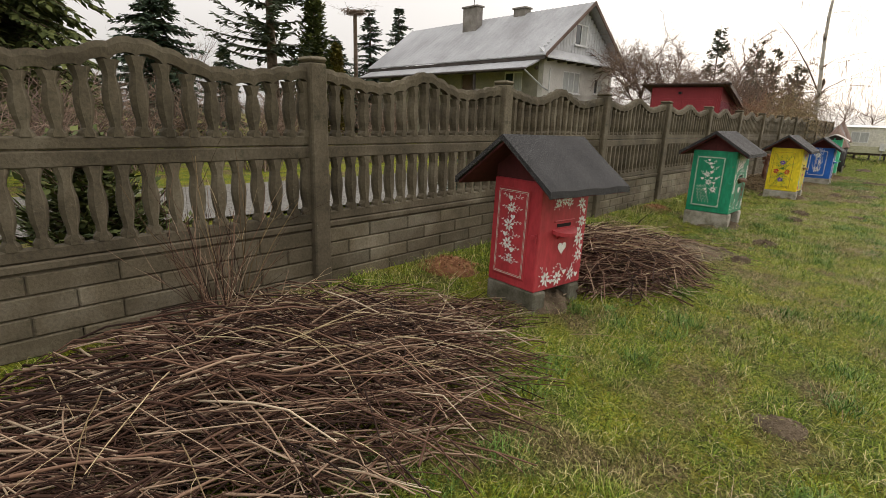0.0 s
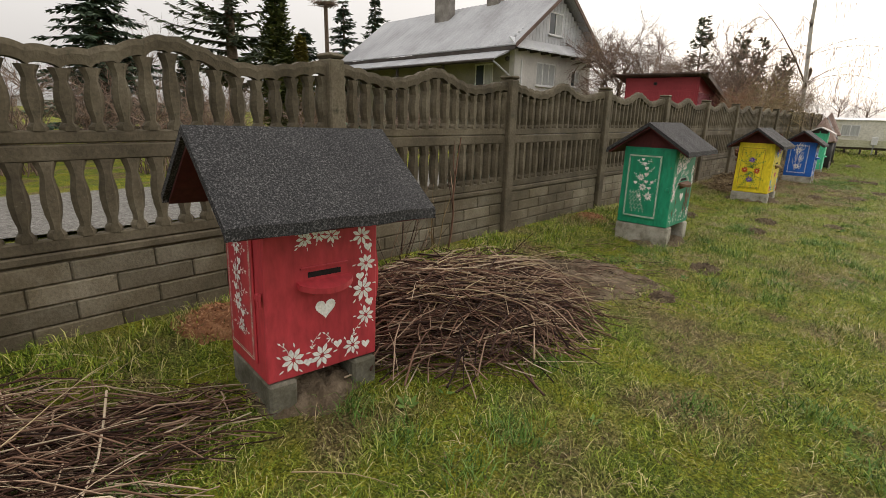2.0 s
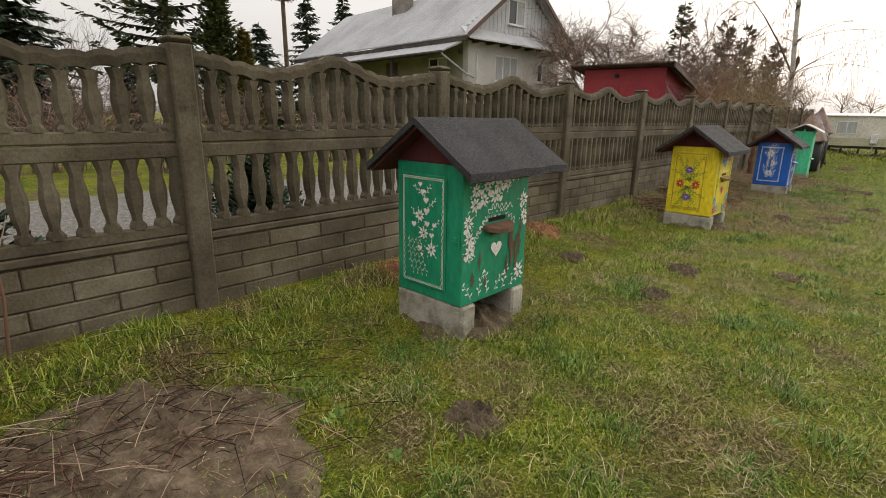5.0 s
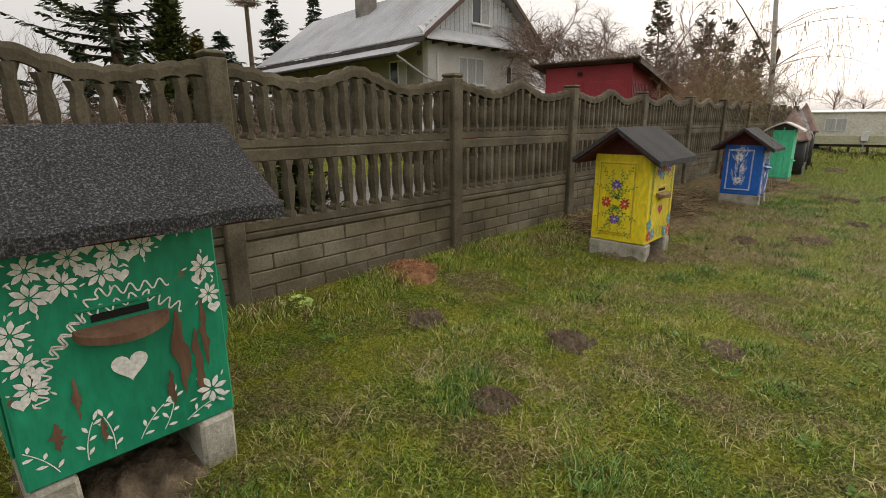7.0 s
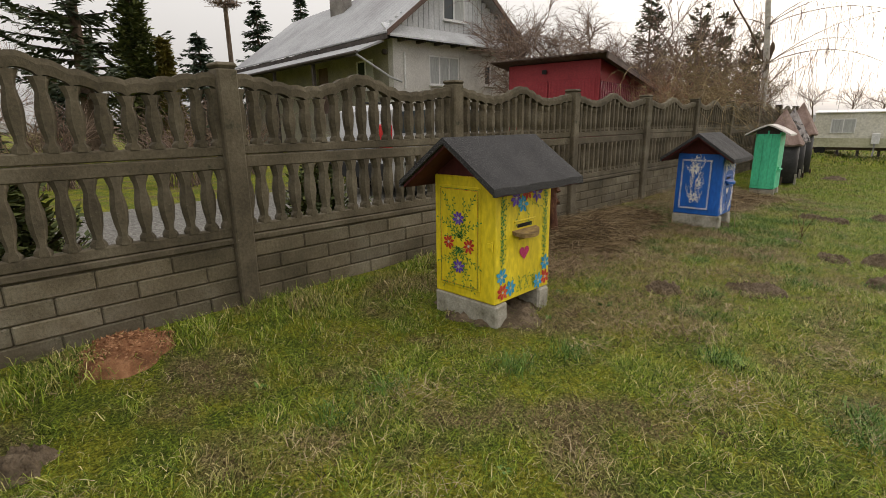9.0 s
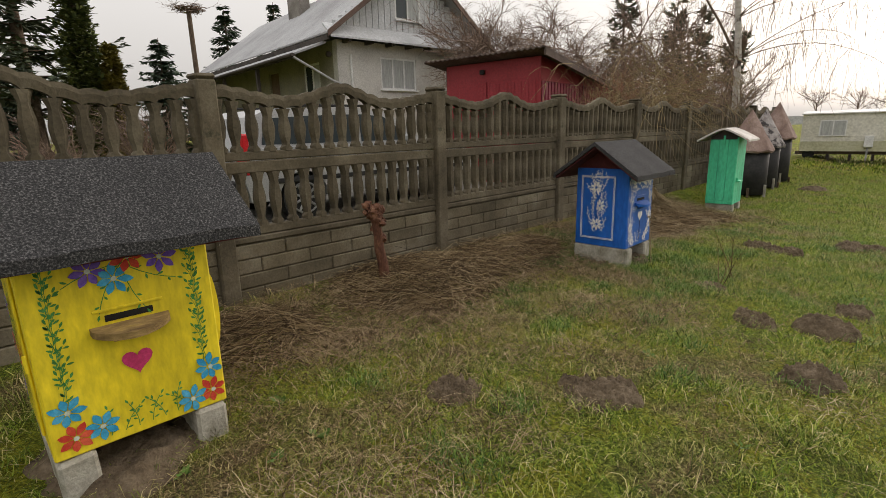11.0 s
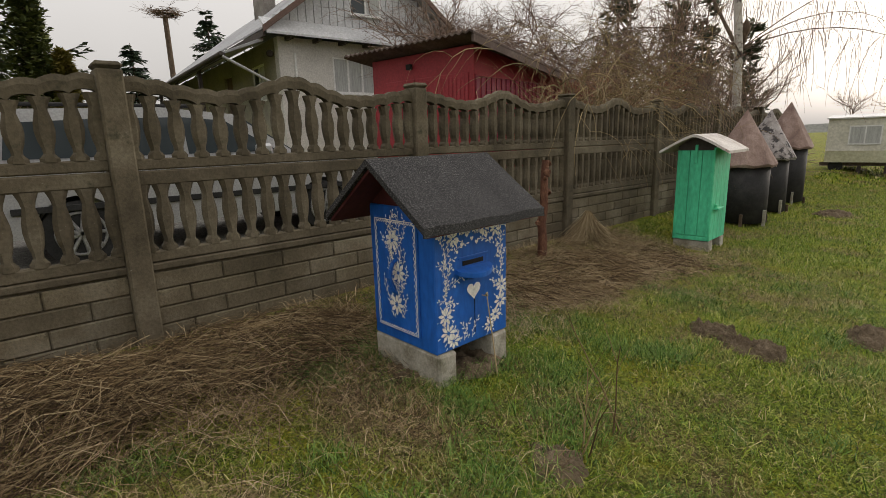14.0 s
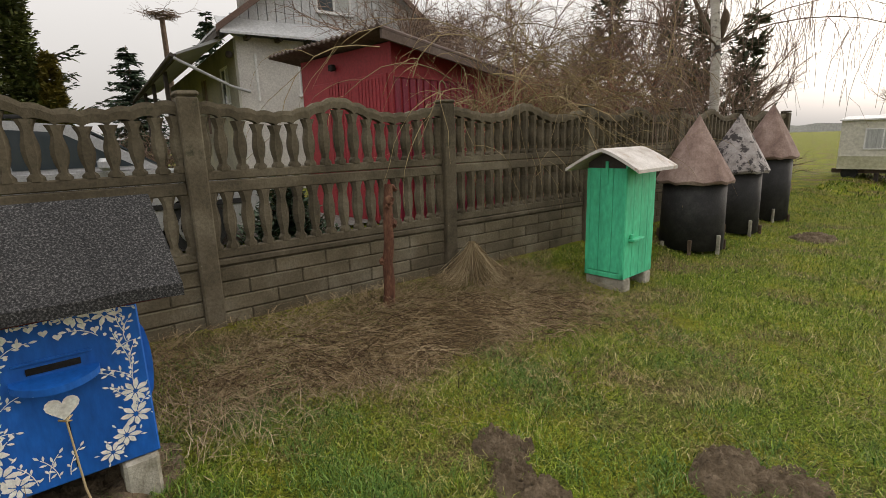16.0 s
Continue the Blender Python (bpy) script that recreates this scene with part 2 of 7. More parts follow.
M["tar"] = weathered("tar_black", (0.022, 0.021, 0.022), (0.013, 0.012, 0.012), (0.05, 0.048, 0.047), 5, 60, 0.75, 0.5, 0.004, 0.35, world_space=False)
M["dark_hole"] = weathered("dark_slot", (0.012, 0.01, 0.009), (0.008, 0.007, 0.006), (0.02, 0.018, 0.016), 9, 60, 0.9)
M["plaster"] = stain_noise(weathered("old_plaster", (0.56, 0.54, 0.51), (0.44, 0.42, 0.39), (0.66, 0.64, 0.6), 0.8, 25, 0.95, 0.3, 0.01), (0.38, 0.36, 0.32), 0.5, 0.55, 0.75)
# limewash colour greyed and darkened to carry the shadow under the porch eave
M["limewash"] = weathered("shaded_limewash", (0.27, 0.255, 0.205), (0.18, 0.17, 0.135), (0.34, 0.31, 0.21), 0.9, 25, 0.95, 0.3, 0.01)
M["sheet"] = weathered("galvanised_roof_sheet", (0.33, 0.335, 0.345), (0.24, 0.24, 0.245), (0.42, 0.425, 0.435), 0.6, 18, 0.6, 0.15, 0.01, 0.4, stretch=(1, 0.4, 1))
M["clad"] = weathered("ribbed_cladding", (0.5, 0.51, 0.52), (0.4, 0.41, 0.42), (0.6, 0.61, 0.62), 0.9, 18, 0.6, 0.15, 0.01, 0.4)
M["fascia"] = weathered("dark_fascia", (0.06, 0.05, 0.045), (0.035, 0.03, 0.028), (0.1, 0.085, 0.075), 2, 30, 0.8)
M["verge"] = weathered("brown_verge", (0.13, 0.085, 0.07), (0.08, 0.055, 0.045), (0.18, 0.12, 0.1), 1, 30, 0.8)
M["chimney"] = weathered("chimney_render", (0.22, 0.20, 0.18), (0.13, 0.12, 0.11), (0.31, 0.29, 0.27), 2, 30, 0.95)
M["shed_red"] = stain_noise(weathered("faded_red_sheet", (0.27, 0.022, 0.03), (0.2, 0.016, 0.022), (0.33, 0.035, 0.045), 0.8, 30, 0.6, 0.15, 0.004, 0.4), (0.14, 0.03, 0.03), 1.2, 0.6, 0.8)
M["shed_dark"] = weathered("ribbed_crimson_sheet", (0.20, 0.012, 0.035), (0.14, 0.01, 0.025), (0.25, 0.02, 0.05), 0.9, 30, 0.55, 0.15, 0.004, 0.4)
M["rust"] = weathered("rusty_sheet", (0.11, 0.08, 0.068), (0.065, 0.048, 0.042), (0.18, 0.14, 0.12), 2, 30, 0.85)
M["caravan"] = stain_noise(weathered("algae_stained_siding", (0.62, 0.60, 0.52), (0.5, 0.49, 0.4), (0.7, 0.68, 0.62), 0.7, 16, 0.6, 0.1, 0.005), (0.42, 0.42, 0.28), 0.35, 0.55, 0.85)
M["caravan_low"] = weathered("green_stained_siding", (0.45, 0.44, 0.3), (0.33, 0.33, 0.2), (0.55, 0.54, 0.4), 0.9, 16, 0.7, 0.1, 0.005)
M["steel"] = weathered("grey_steel", (0.3, 0.3, 0.3), (0.2, 0.2, 0.2), (0.4, 0.4, 0.4), 4, 50, 0.5, 0.2, 0.002, 0.4, metal=0.6)
M["white_plastic"] = weathered("white_frame", (0.7, 0.7, 0.69), (0.58, 0.58, 0.57), (0.78, 0.78, 0.77), 3, 40, 0.5)
M["rubber"] = weathered("tyre_rubber", (0.022, 0.022, 0.022), (0.015, 0.015, 0.015), (0.035, 0.035, 0.035), 9, 60, 0.85)
M["car_paint"] = weathered("grey_car_paint", (0.4, 0.405, 0.41), (0.35, 0.355, 0.36), (0.46, 0.465, 0.47), 1, 60, 0.28, 0.02, 0.001, 0.5, metal=0.25)
M["mossy_block"] = weathered("mossy_stone_block", (0.13, 0.12, 0.09), (0.06, 0.058, 0.035), (0.24, 0.225, 0.19), 7, 80, 0.95, 0.7, 0.006)
M["red_lamp"] = weathered("red_lamp_plastic", (0.5, 0.015, 0.02), (0.42, 0.01, 0.015), (0.58, 0.03, 0.03), 6, 60, 0.25, 0.05, 0.001, 0.5)
M["curtain"] = weathered("net_curtain", (0.42, 0.43, 0.42), (0.32, 0.33, 0.32), (0.52, 0.53, 0.52), 9, 60, 0.95, stretch=(3, 3, 0.2))
M["birch"] = stain_noise(weathered("birch_bark", (0.50, 0.47, 0.42), (0.3, 0.27, 0.23), (0.62, 0.6, 0.56), 2.5, 30, 0.9, 0.4, 0.006, stretch=(1, 1, 3)), (0.06, 0.05, 0.045), 3.5, 0.55, 0.62)
# distance haze is put into the woods' colour as an even pale grey
M["hazed_wood"] = weathered("hazed_far_woods", (0.44, 0.44, 0.45), (0.38, 0.38, 0.39), (0.5, 0.5, 0.51), 0.1, 1.5, 1.0)
m_, n_, l_, b_ = material("window_glass", 0.08, 0, 0.5)
b_.inputs["Base Color"].default_value = (0.035, 0.045, 0.05, 1)
M["glass"] = m_


stain_noise(M["concrete"], (0.035, 0.036, 0.02), 7, 0.60, 0.72)
stain_noise(M["concrete"], (0.26, 0.25, 0.2), 11, 0.68, 0.74)
stain_noise(M["brickface"], (0.035, 0.036, 0.018), 8, 0.62, 0.72)


# ---- geometry helpers ----
def mesh_from(name, verts, faces, mat, smooth=False):
    me = bpy.data.meshes.new(name)
    me.from_pydata(verts, [], faces)
    me.materials.append(mat)
    if smooth:
        me.polygons.foreach_set("use_smooth", [True] * len(me.polygons))
    me.update()
    return me


def finish(bm, name, mat, smooth=False):
    bmesh.ops.recalc_face_normals(bm, faces=bm.faces)
    me = bpy.data.meshes.new(name)
    bm.to_mesh(me)
    bm.free()
    me.materials.append(mat)
    if smooth:
        me.polygons.foreach_set("use_smooth", [True] * len(me.polygons))
    return me


def part(name, bm, mat, parent, label="", smooth=False):
    """One mesh object under a thing or a part, from a bmesh or a mesh."""
    me = finish(bm, name, mat, smooth) if isinstance(bm, bmesh.types.BMesh) else bm
    ob = new(name, me)
    ob.parent = parent
    return tagged(ob, label)


def thing(name, m, label, category, group="", kind=""):
    """The Empty at a thing's base."""
    ob = new(name)
    ob.empty_display_size = 0.1
    ob.matrix_world = m
    return tagged(ob, label, category, group, kind)


def box(bm, x0, x1, y0, y1, z0, z1, bevel=0.0, taper=0.0):
    c = Vector(((x0 + x1) / 2, (y0 + y1) / 2, (z0 + z1) / 2))
    r = bmesh.ops.create_cube(bm, size=1.0, matrix=Matrix.Translation(c) @ Matrix.Diagonal((x1 - x0, y1 - y0, z1 - z0, 1)))
    vs = r["verts"]
    if taper:
        for v in vs:
            if v.co.z > c.z:
                v.co.x = c.x + (v.co.x - c.x) * (1 - taper)
                v.co.y = c.y + (v.co.y - c.y) * (1 - taper)
    if bevel:
        es = list({e for v in vs for e in v.link_edges})
        r = bmesh.ops.bevel(bm, geom=es, offset=bevel, segments=1, affect="EDGES", profile=0.6)
        vs = r["verts"]
    return vs


def wobble(bm, amp, scale, seed=0.0):
    """Roughen a mesh a little, as cast and worn things are."""
    for v in bm.verts:
        v.co += amp * noise.noise_vector(v.co * scale + Vector((seed, seed * 2.7, seed * 1.3)))


def cyl(bm, p0, p1, r0, r1=None, n=12, caps=True):
    p0, p1 = Vector(p0), Vector(p1)
    r1 = r0 if r1 is None else r1
    d = p1 - p0
    m = Matrix.Translation((p0 + p1) / 2) @ d.to_track_quat("Z", "Y").to_matrix().to_4x4()
    return bmesh.ops.create_cone(bm, cap_ends=caps, cap_tris=False, segments=n, radius1=r0, radius2=r1, depth=d.length, matrix=m)["verts"]


def prism(bm, poly, axis, a, b):
    """A polygon, given in the plane across the axis, drawn out from a to b."""
    def place(p, t):
        return {"x": (t, p[0], p[1]), "y": (p[0], t, p[1]), "z": (p[0], p[1], t)}[axis]
    va = [bm.verts.new(place(p, a)) for p in poly]
    vb = [bm.verts.new(place(p, b)) for p in poly]
    bm.faces.new(va)
    bm.faces.new(list(reversed(vb)))
    k = len(poly)
    for i in range(k):
        bm.faces.new((va[i], vb[i], vb[(i + 1) % k], va[(i + 1) % k]))


class Sticks:
    """Many thin tapered stems in one mesh, each an island of its own."""

    def __init__(self, sides=3):
        self.v, self.f, self.s = [], [], sides

    def add(self, pts, r0, r1):
        k, n = self.s, len(pts)
        base = len(self.v)
        for i, p in enumerate(pts):
            d = (pts[min(i + 1, n - 1)] - pts[max(i - 1, 0)])
            if d.length < 1e-6:
                d = Vector((0, 0, 1))
            d.normalize()
            a = d.orthogonal().normalized()
            b = d.cross(a)
            r = r0 + (r1 - r0) * i / (n - 1)
            for j in range(k):
                w = 2 * math.pi * j / k
                q = p + a * (r * math.cos(w)) + b * (r * math.sin(w))
                self.v.append((q.x, q.y, q.z))
        for i in range(n - 1):
            for j in range(k):
                j2 = (j + 1) % k
                self.f.append((base + i * k + j, base + i * k + j2, base + (i + 1) * k + j2, base + (i + 1) * k + j))

    def mesh(self, name, mat, smooth=True):
        return mesh_from(name, self.v, self.f, mat, smooth)


def blades_mesh(name, mat, pos, height, width, lean, seg=2):
    """Grass blades: pos (n,3); one bent, tapering strip each, built in one go."""
    n = len(pos)
    g = np.random.default_rng(len(pos) + 3)
    a = g.uniform(0, 2 * np.pi, n)
    la = g.uniform(0, 2 * np.pi, n)
    side = np.stack([np.cos(a), np.sin(a), np.zeros(n)], -1)
    bend = np.stack([np.cos(la), np.sin(la), np.zeros(n)], -1) * (lean * height)[:, None]
    up = np.zeros((n, 3))
    up[:, 2] = height
    w = width[:, None] * side
    mid = pos + up * 0.6 + bend * 0.35
    tip = pos + up * np.maximum(0.15, 1 - 0.45 * np.minimum(lean, 1.5))[:, None] + bend
    v = np.stack([pos - w, pos + w, mid + w * 0.7, mid - w * 0.7, tip], 1).reshape(-1, 3)
    i = np.arange(n)[:, None] * 5
    me = bpy.data.meshes.new(name)
    me.vertices.add(5 * n)
    me.vertices.foreach_set("co", v.ravel().astype(np.float32))
    loops = np.concatenate([i + np.array([[0, 1, 2, 3]]), i + np.array([[3, 2, 4]])], 1).ravel()
    me.loops.add(len(loops))
    me.loops.foreach_set("vertex_index", loops.astype(np.int32))
    me.polygons.add(2 * n)
    st = (np.arange(n)[:, None] * 7 + np.array([[0, 4]])).ravel()
    me.polygons.foreach_set("loop_start", st.astype(np.int32))
    me.update(calc_edges=True)
    me.materials.append(mat)
    return me


def smoothstep(a, b, x):
    t = min(1, max(0, (x - a) / (b - a)))
    return t * t * (3 - 2 * t)


LAWN_Y = (-3.0, 1.2, 5.2, 9.4, 13.6, 17.6, 26.0)
LAWN_Z = (-0.05, -0.04, -0.01, -0.03, -0.08, -0.14, -0.15)


def gz(x, y):
    """Height of the ground: it falls a little from the fence to the lawn, with shallow bumps."""
    lawn = float(np.interp(y, LAWN_Y, LAWN_Z))
    k = smoothstep(0.0, 1.0, x)
    z = 0.04 * (1 - k) + lawn * k - 0.03 * smoothstep(1.4, 3.5, x)
    z += 0.018 * noise.noise(Vector((x * 0.5, y * 0.5, 0.3))) + 0.012 * noise.noise(Vector((x * 2.1, y * 2.1, 5.0)))
    return z


# ---- ground ----
xs = sorted({*np.round(np.arange(-1.5, 8, 0.16), 3), *np.arange(-40, -1.5, 1.2), *np.arange(8, 60, 2.5), -900.0, -400.0, -200.0, -100.0, -60.0, 90.0, 180.0, 400.0, 900.0})
ys = sorted({*np.round(np.arange(-4, 26, 0.16), 3), *np.arange(-30, -4, 1.5), *np.arange(26, 70, 1.5), -900.0, -300.0, -100.0, -50.0, 90.0, 140.0, 220.0, 400.0, 1200.0})
gv = [(x, y, gz(x, y)) for y in ys for x in xs]
nx = len(xs)
gf = [(j * nx + i, j * nx + i + 1, (j + 1) * nx + i + 1, (j + 1) * nx + i) for j in range(len(ys) - 1) for i in range(nx - 1)]
m_, n_, l_, b_ = material("turf", 0.95, 0, 0.12)
c_ = n_.new("ShaderNodeNewGeometry").outputs["Position"]
fine_ = noise_node(n_, l_, 75, 8, 0.8, c_)
fibre_ = noise_node(n_, l_, 24, 6, 0.75, c_)
patch_ = noise_node(n_, l_, 1.5, 4, 0.6, c_)
moss_n = noise_node(n_, l_, 2.3, 5, 0.65, c_)
spot_ = noise_node(n_, l_, 4.2, 6, 0.7, c_)
green_ = ramp_node(n_, l_, fine_, [(0.36, (0.016, 0.02, 0.006)), (0.5, (0.09, 0.125, 0.014)), (0.62, (0.29, 0.335, 0.035))])
moss_ = ramp_node(n_, l_, fine_, [(0.36, (0.035, 0.036, 0.006)), (0.5, (0.18, 0.19, 0.016)), (0.64, (0.42, 0.40, 0.045))])
dry_ = ramp_node(n_, l_, fine_, [(0.36, (0.028, 0.02, 0.009)), (0.5, (0.13, 0.1, 0.042)), (0.64, (0.4, 0.31, 0.16))])
col_ = mix_node(n_, l_, ramp_node(n_, l_, moss_n, [(0.44, (0, 0, 0)), (0.56, (1, 1, 1))]), green_, moss_)
col_ = mix_node(n_, l_, ramp_node(n_, l_, patch_, [(0.5, (0, 0, 0)), (0.63, (1, 1, 1))]), col_, dry_)
col_ = mix_node(n_, l_, ramp_node(n_, l_, spot_, [(0.60, (0, 0, 0)), (0.72, (0.85, 0.85, 0.85))]), col_, (0.05, 0.036, 0.02))
col_ = mix_node(n_, l_, 1.0, col_, ramp_node(n_, l_, fibre_, [(0.3, (0.55, 0.55, 0.55)), (0.7, (1.35, 1.35, 1.35))]), "MULTIPLY")
l_.new(col_, b_.inputs["Base Color"])
bump_node(n_, l_, b_, fine_, 1.0, 0.03)
M["turf"] = m_
ground = new("ground", mesh_from("ground", gv, gf, M["turf"], True))
tagged(ground, "uneven lawn of green and straw-coloured winter grass", "ground", kind="structure")

bm = bmesh.new()
for i in range(24):
    y0, y1 = -9 + i * 1.6, -9 + (i + 1) * 1.6
    off0, off1 = 0.35 * math.sin(y0 * 0.25), 0.35 * math.sin(y1 * 0.25)
    q = [(-2.6 + off0, y0), (-5.2 + off0, y0), (-5.2 + off1, y1), (-2.6 + off1, y1)]
    bm.faces.new([bm.verts.new((x, y, 0.085)) for x, y in q])
bmesh.ops.remove_doubles(bm, verts=bm.verts, dist=1e-4)
drive = new("gravel_drive", finish(bm, "gravel_drive", M["gravel"]))
tagged(drive, "pale gravel drive behind the concrete fence", "drive", kind="structure")

# ---- concrete fence: posts, brick panels, baluster panels ----
PITCH, FX = 2.06, -0.06
FZ = -0.035
POSTS = range(-3, 13)
NB = 16                         # openings in a panel
PW = PITCH - 0.11               # width of a panel between its posts


def scallop(u):
    """Top edge of the upper panel along its width, u from 0 to 1."""
    return 1.485 + 0.055 * (0.5 + 0.5 * math.cos(4 * math.pi * u)) + 0.055 * max(0.0, 1 - abs(u - 0.5) / 0.25) * (0.5 + 0.5 * math.cos(4 * math.pi * (u - 0.5))) + 0.014 * abs(math.sin(NB * math.pi * u))


def baluster_mesh(name, z0, z1):
    """A flat moulded baluster with a waist near its foot and a shoulder above."""
    h = z1 - z0
    prof = [(0.0, 0.042), (0.06, 0.042), (0.13, 0.023), (0.2, 0.024), (0.32, 0.036), (0.48, 0.043), (0.6, 0.041), (0.72, 0.032), (0.8, 0.027), (0.88, 0.033), (1.0, 0.05)]
    bm = bmesh.new()
    rings = []
    for t, w in prof:
        z = z0 + t * h
        rings.append([bm.verts.new(p) for p in ((0.03, -w * 0.5, z), (0.03, w * 0.5, z), (0.006, w, z), (-0.034, w * 0.85, z), (-0.034, -w * 0.85, z), (0.006, -w, z))])
    for a, b in zip(rings, rings[1:]):
        for j in range(6):
            bm.faces.new((a[j], a[(j + 1) % 6], b[(j + 1) % 6], b[j]))
    return finish(bm, name, M["concrete"])


bal_low = baluster_mesh("baluster", 0.595, 0.975)
bal_up = {}


def fence_post(y):
    post = thing("fence_post", pose(FX, y, FZ, rz=rnd.uniform(-1, 1)), "weathered cast concrete fence post with a mossy top", "fence post", "concrete fence posts")
    bm = bmesh.new()
    box(bm, -0.075, 0.075, -0.062, 0.062, -0.3, 1.575, 0.01)
    part("shaft", bm, M["concrete"], post)
    bm = bmesh.new()
    box(bm, -0.078, 0.078, -0.066, 0.066, 1.578, 1.612, 0.014)
    wobble(bm, 0.006, 20, y)
    part("cap", bm, M["concrete"], post)
    return post


def brick_panel():
    th = thing("brick_panel", pose(FX, 0, 0), "lower concrete fence panel cast with a brick pattern", "fence panel", "brick-patterned fence panels")
    bm = bmesh.new()
    box(bm, -0.024, 0.012, -PW / 2, PW / 2, -0.12, 0.5, 0.0)
    box(bm, -0.028, 0.034, -PW / 2, PW / 2, 0.487, 0.532, 0.008)
    part("panel_core", bm, M["concrete"], th)
    bw, bh = PW / 5, 0.106
    shapes = {}
    for r in range(6):
        z = 0.478 - (r + 1) * bh
        x = -PW / 2 + (-bw / 2 if r % 2 else 0)
        while x < PW / 2 - 0.02:
            a, b = max(x, -PW / 2), min(x + bw, PW / 2)
            if b - a > 0.03:
                key = round(b - a, 3)
                if key not in shapes:
                    q = bmesh.new()
                    box(q, -0.004, 0.013, -(b - a) / 2 + 0.002, (b - a) / 2 - 0.002, 0.002, bh - 0.002, 0.008)
                    shapes[key] = finish(q, "brick", M["brickface"])
                ob = part("brick", shapes[key], None, th)
                ob.location = (0.0122 + 0.002 * rnd.random(), (a + b) / 2, z)
            x += bw
    return th


def low_panel():
    th = thing("baluster_panel", pose(FX, 0, 0), "middle concrete fence panel of open balusters", "fence panel", "baluster fence panels")
    for nm, z0, z1 in (("bottom_rail", 0.535, 0.6), ("top_rail", 0.972, 1.052)):
        bm = bmesh.new()
        box(bm, -0.03, 0.026, -PW / 2, PW / 2, z0, z1, 0.008)
        wobble(bm, 0.002, 9)
        part(nm, bm, M["concrete"], th)
    for i in range(NB + 1):
        y = -PW / 2 + PW * i / NB
        ob = part("baluster", bal_low, None, th)
        ob.location = (0, min(max(y, -PW / 2 + 0.02), PW / 2 - 0.02), 0)
        # small arch between two heads
    bm = bmesh.new()
    w = PW / NB
    for i in range(NB):
        y = -PW / 2 + w * i
        prism(bm, [(y + 0.008, 0.975), (y + 0.028, 0.955), (y + 0.036, 0.972), (y + w - 0.036, 0.972), (y + w - 0.028, 0.955), (y + w - 0.008, 0.975)], "x", -0.02, 0.014)
    part("arch_row", bm, M["concrete"], th)
    return th


def top_panel():
    th = thing("scalloped_panel", pose(FX, 0, 0), "upper concrete fence panel of balusters under a wavy scalloped top", "fence panel", "scalloped fence panels")
    bm = bmesh.new()
    box(bm, -0.03, 0.026, -PW / 2, PW / 2, 1.056, 1.118, 0.008)
    part("bottom_rail", bm, M["concrete"], th)
    bm = bmesh.new()
    N = NB * 6
    prev = None
    for i in range(N + 1):
        u = i / N
        y, z = -PW / 2 + PW * u, scallop(u)
        base = scallop(u) - 0.085 - 0.014 * abs(math.sin(NB * math.pi * u)) + 0.022 * abs(math.sin(NB * math.pi * u)) ** 0.5
        ring = [bm.verts.new(p) for p in ((0.03, y, base), (0.034, y, z - 0.03), (0.026, y, z), (-0.026, y, z), (-0.034, y, z - 0.03), (-0.03, y, base))]
        if prev:
            for j in range(6):
                bm.faces.new((prev[j], prev[(j + 1) % 6], ring[(j + 1) % 6], ring[j]))
        else:
            bm.faces.new(ring)
        prev = ring
    bm.faces.new(list(reversed(prev)))
    wobble(bm, 0.003, 14)
    part("scalloped_rail", bm, M["concrete"], th)
    for i in range(NB + 1):
        u = i / NB
        key = round(scallop(u), 3)
        if key not in bal_up:
            bal_up[key] = baluster_mesh("baluster", 1.115, scallop(u) - 0.082)
        ob = part("baluster", bal_up[key], None, th)
        ob.location = (0, min(max(-PW / 2 + PW * u, -PW / 2 + 0.02), PW / 2 - 0.02), 0)
    return th


for k in POSTS:
    fence_post(PITCH * k)
protos = [brick_panel(), low_panel(), top_panel()]
for k in list(POSTS)[:-1]:
    y = PITCH * (k + 0.5)
    tilt = rnd.uniform(-0.25, 0.25)
    for p in protos:
        m = pose(FX, y, FZ, tilt)
        if k == POSTS[0]:
            p.matrix_world = m
        else:
            copy_thing(p, m)


# ---- painted beehives ----
class Layer:
    """The painted marks of one colour; each motif becomes a part of its own."""

    def __init__(self):
        self.marks = []

    def mark(self, name):
        self.marks.append((name, bmesh.new()))
        return self.marks[-1][1]


class Face:
    """A flat face of a hive for painted motifs: u across, v up, in metres from its lower left corner."""

    def __init__(self, origin, across, out, w, h):
        self.o, self.a, self.n, self.w, self.h = Vector(origin), Vector(across), Vector(out), w, h

    def at(self, u, v, lift):
        return self.o + self.a * u + Vector((0, 0, v)) + self.n * lift


def dab(bm, face, pts, lift=0.003):
    """One brush mark: a flat outline a little proud of the board."""
    try:
        bm.faces.new([bm.verts.new(face.at(u, v, lift)) for u, v in pts])
    except ValueError:
        pass


def petal(bm, face, u, v, ang, ln, wd, lift=0.003):
    """A pointed petal or leaf."""
    c, s = math.cos(ang), math.sin(ang)
    prof = [(0.16, 0.1), (0.34, 0.6), (0.6, 1.0), (0.82, 0.66), (1.0, 0.0), (0.82, -0.66), (0.6, -1.0), (0.34, -0.6), (0.16, -0.1)]
    pts = [(u + c * a * ln - s * b * wd / 2, v + s * a * ln + c * b * wd / 2) for a, b in prof]
    dab(bm, face, [(min(max(p, 0.006), face.w - 0.006), min(max(q, 0.006), face.h - 0.004)) for p, q in pts], lift)


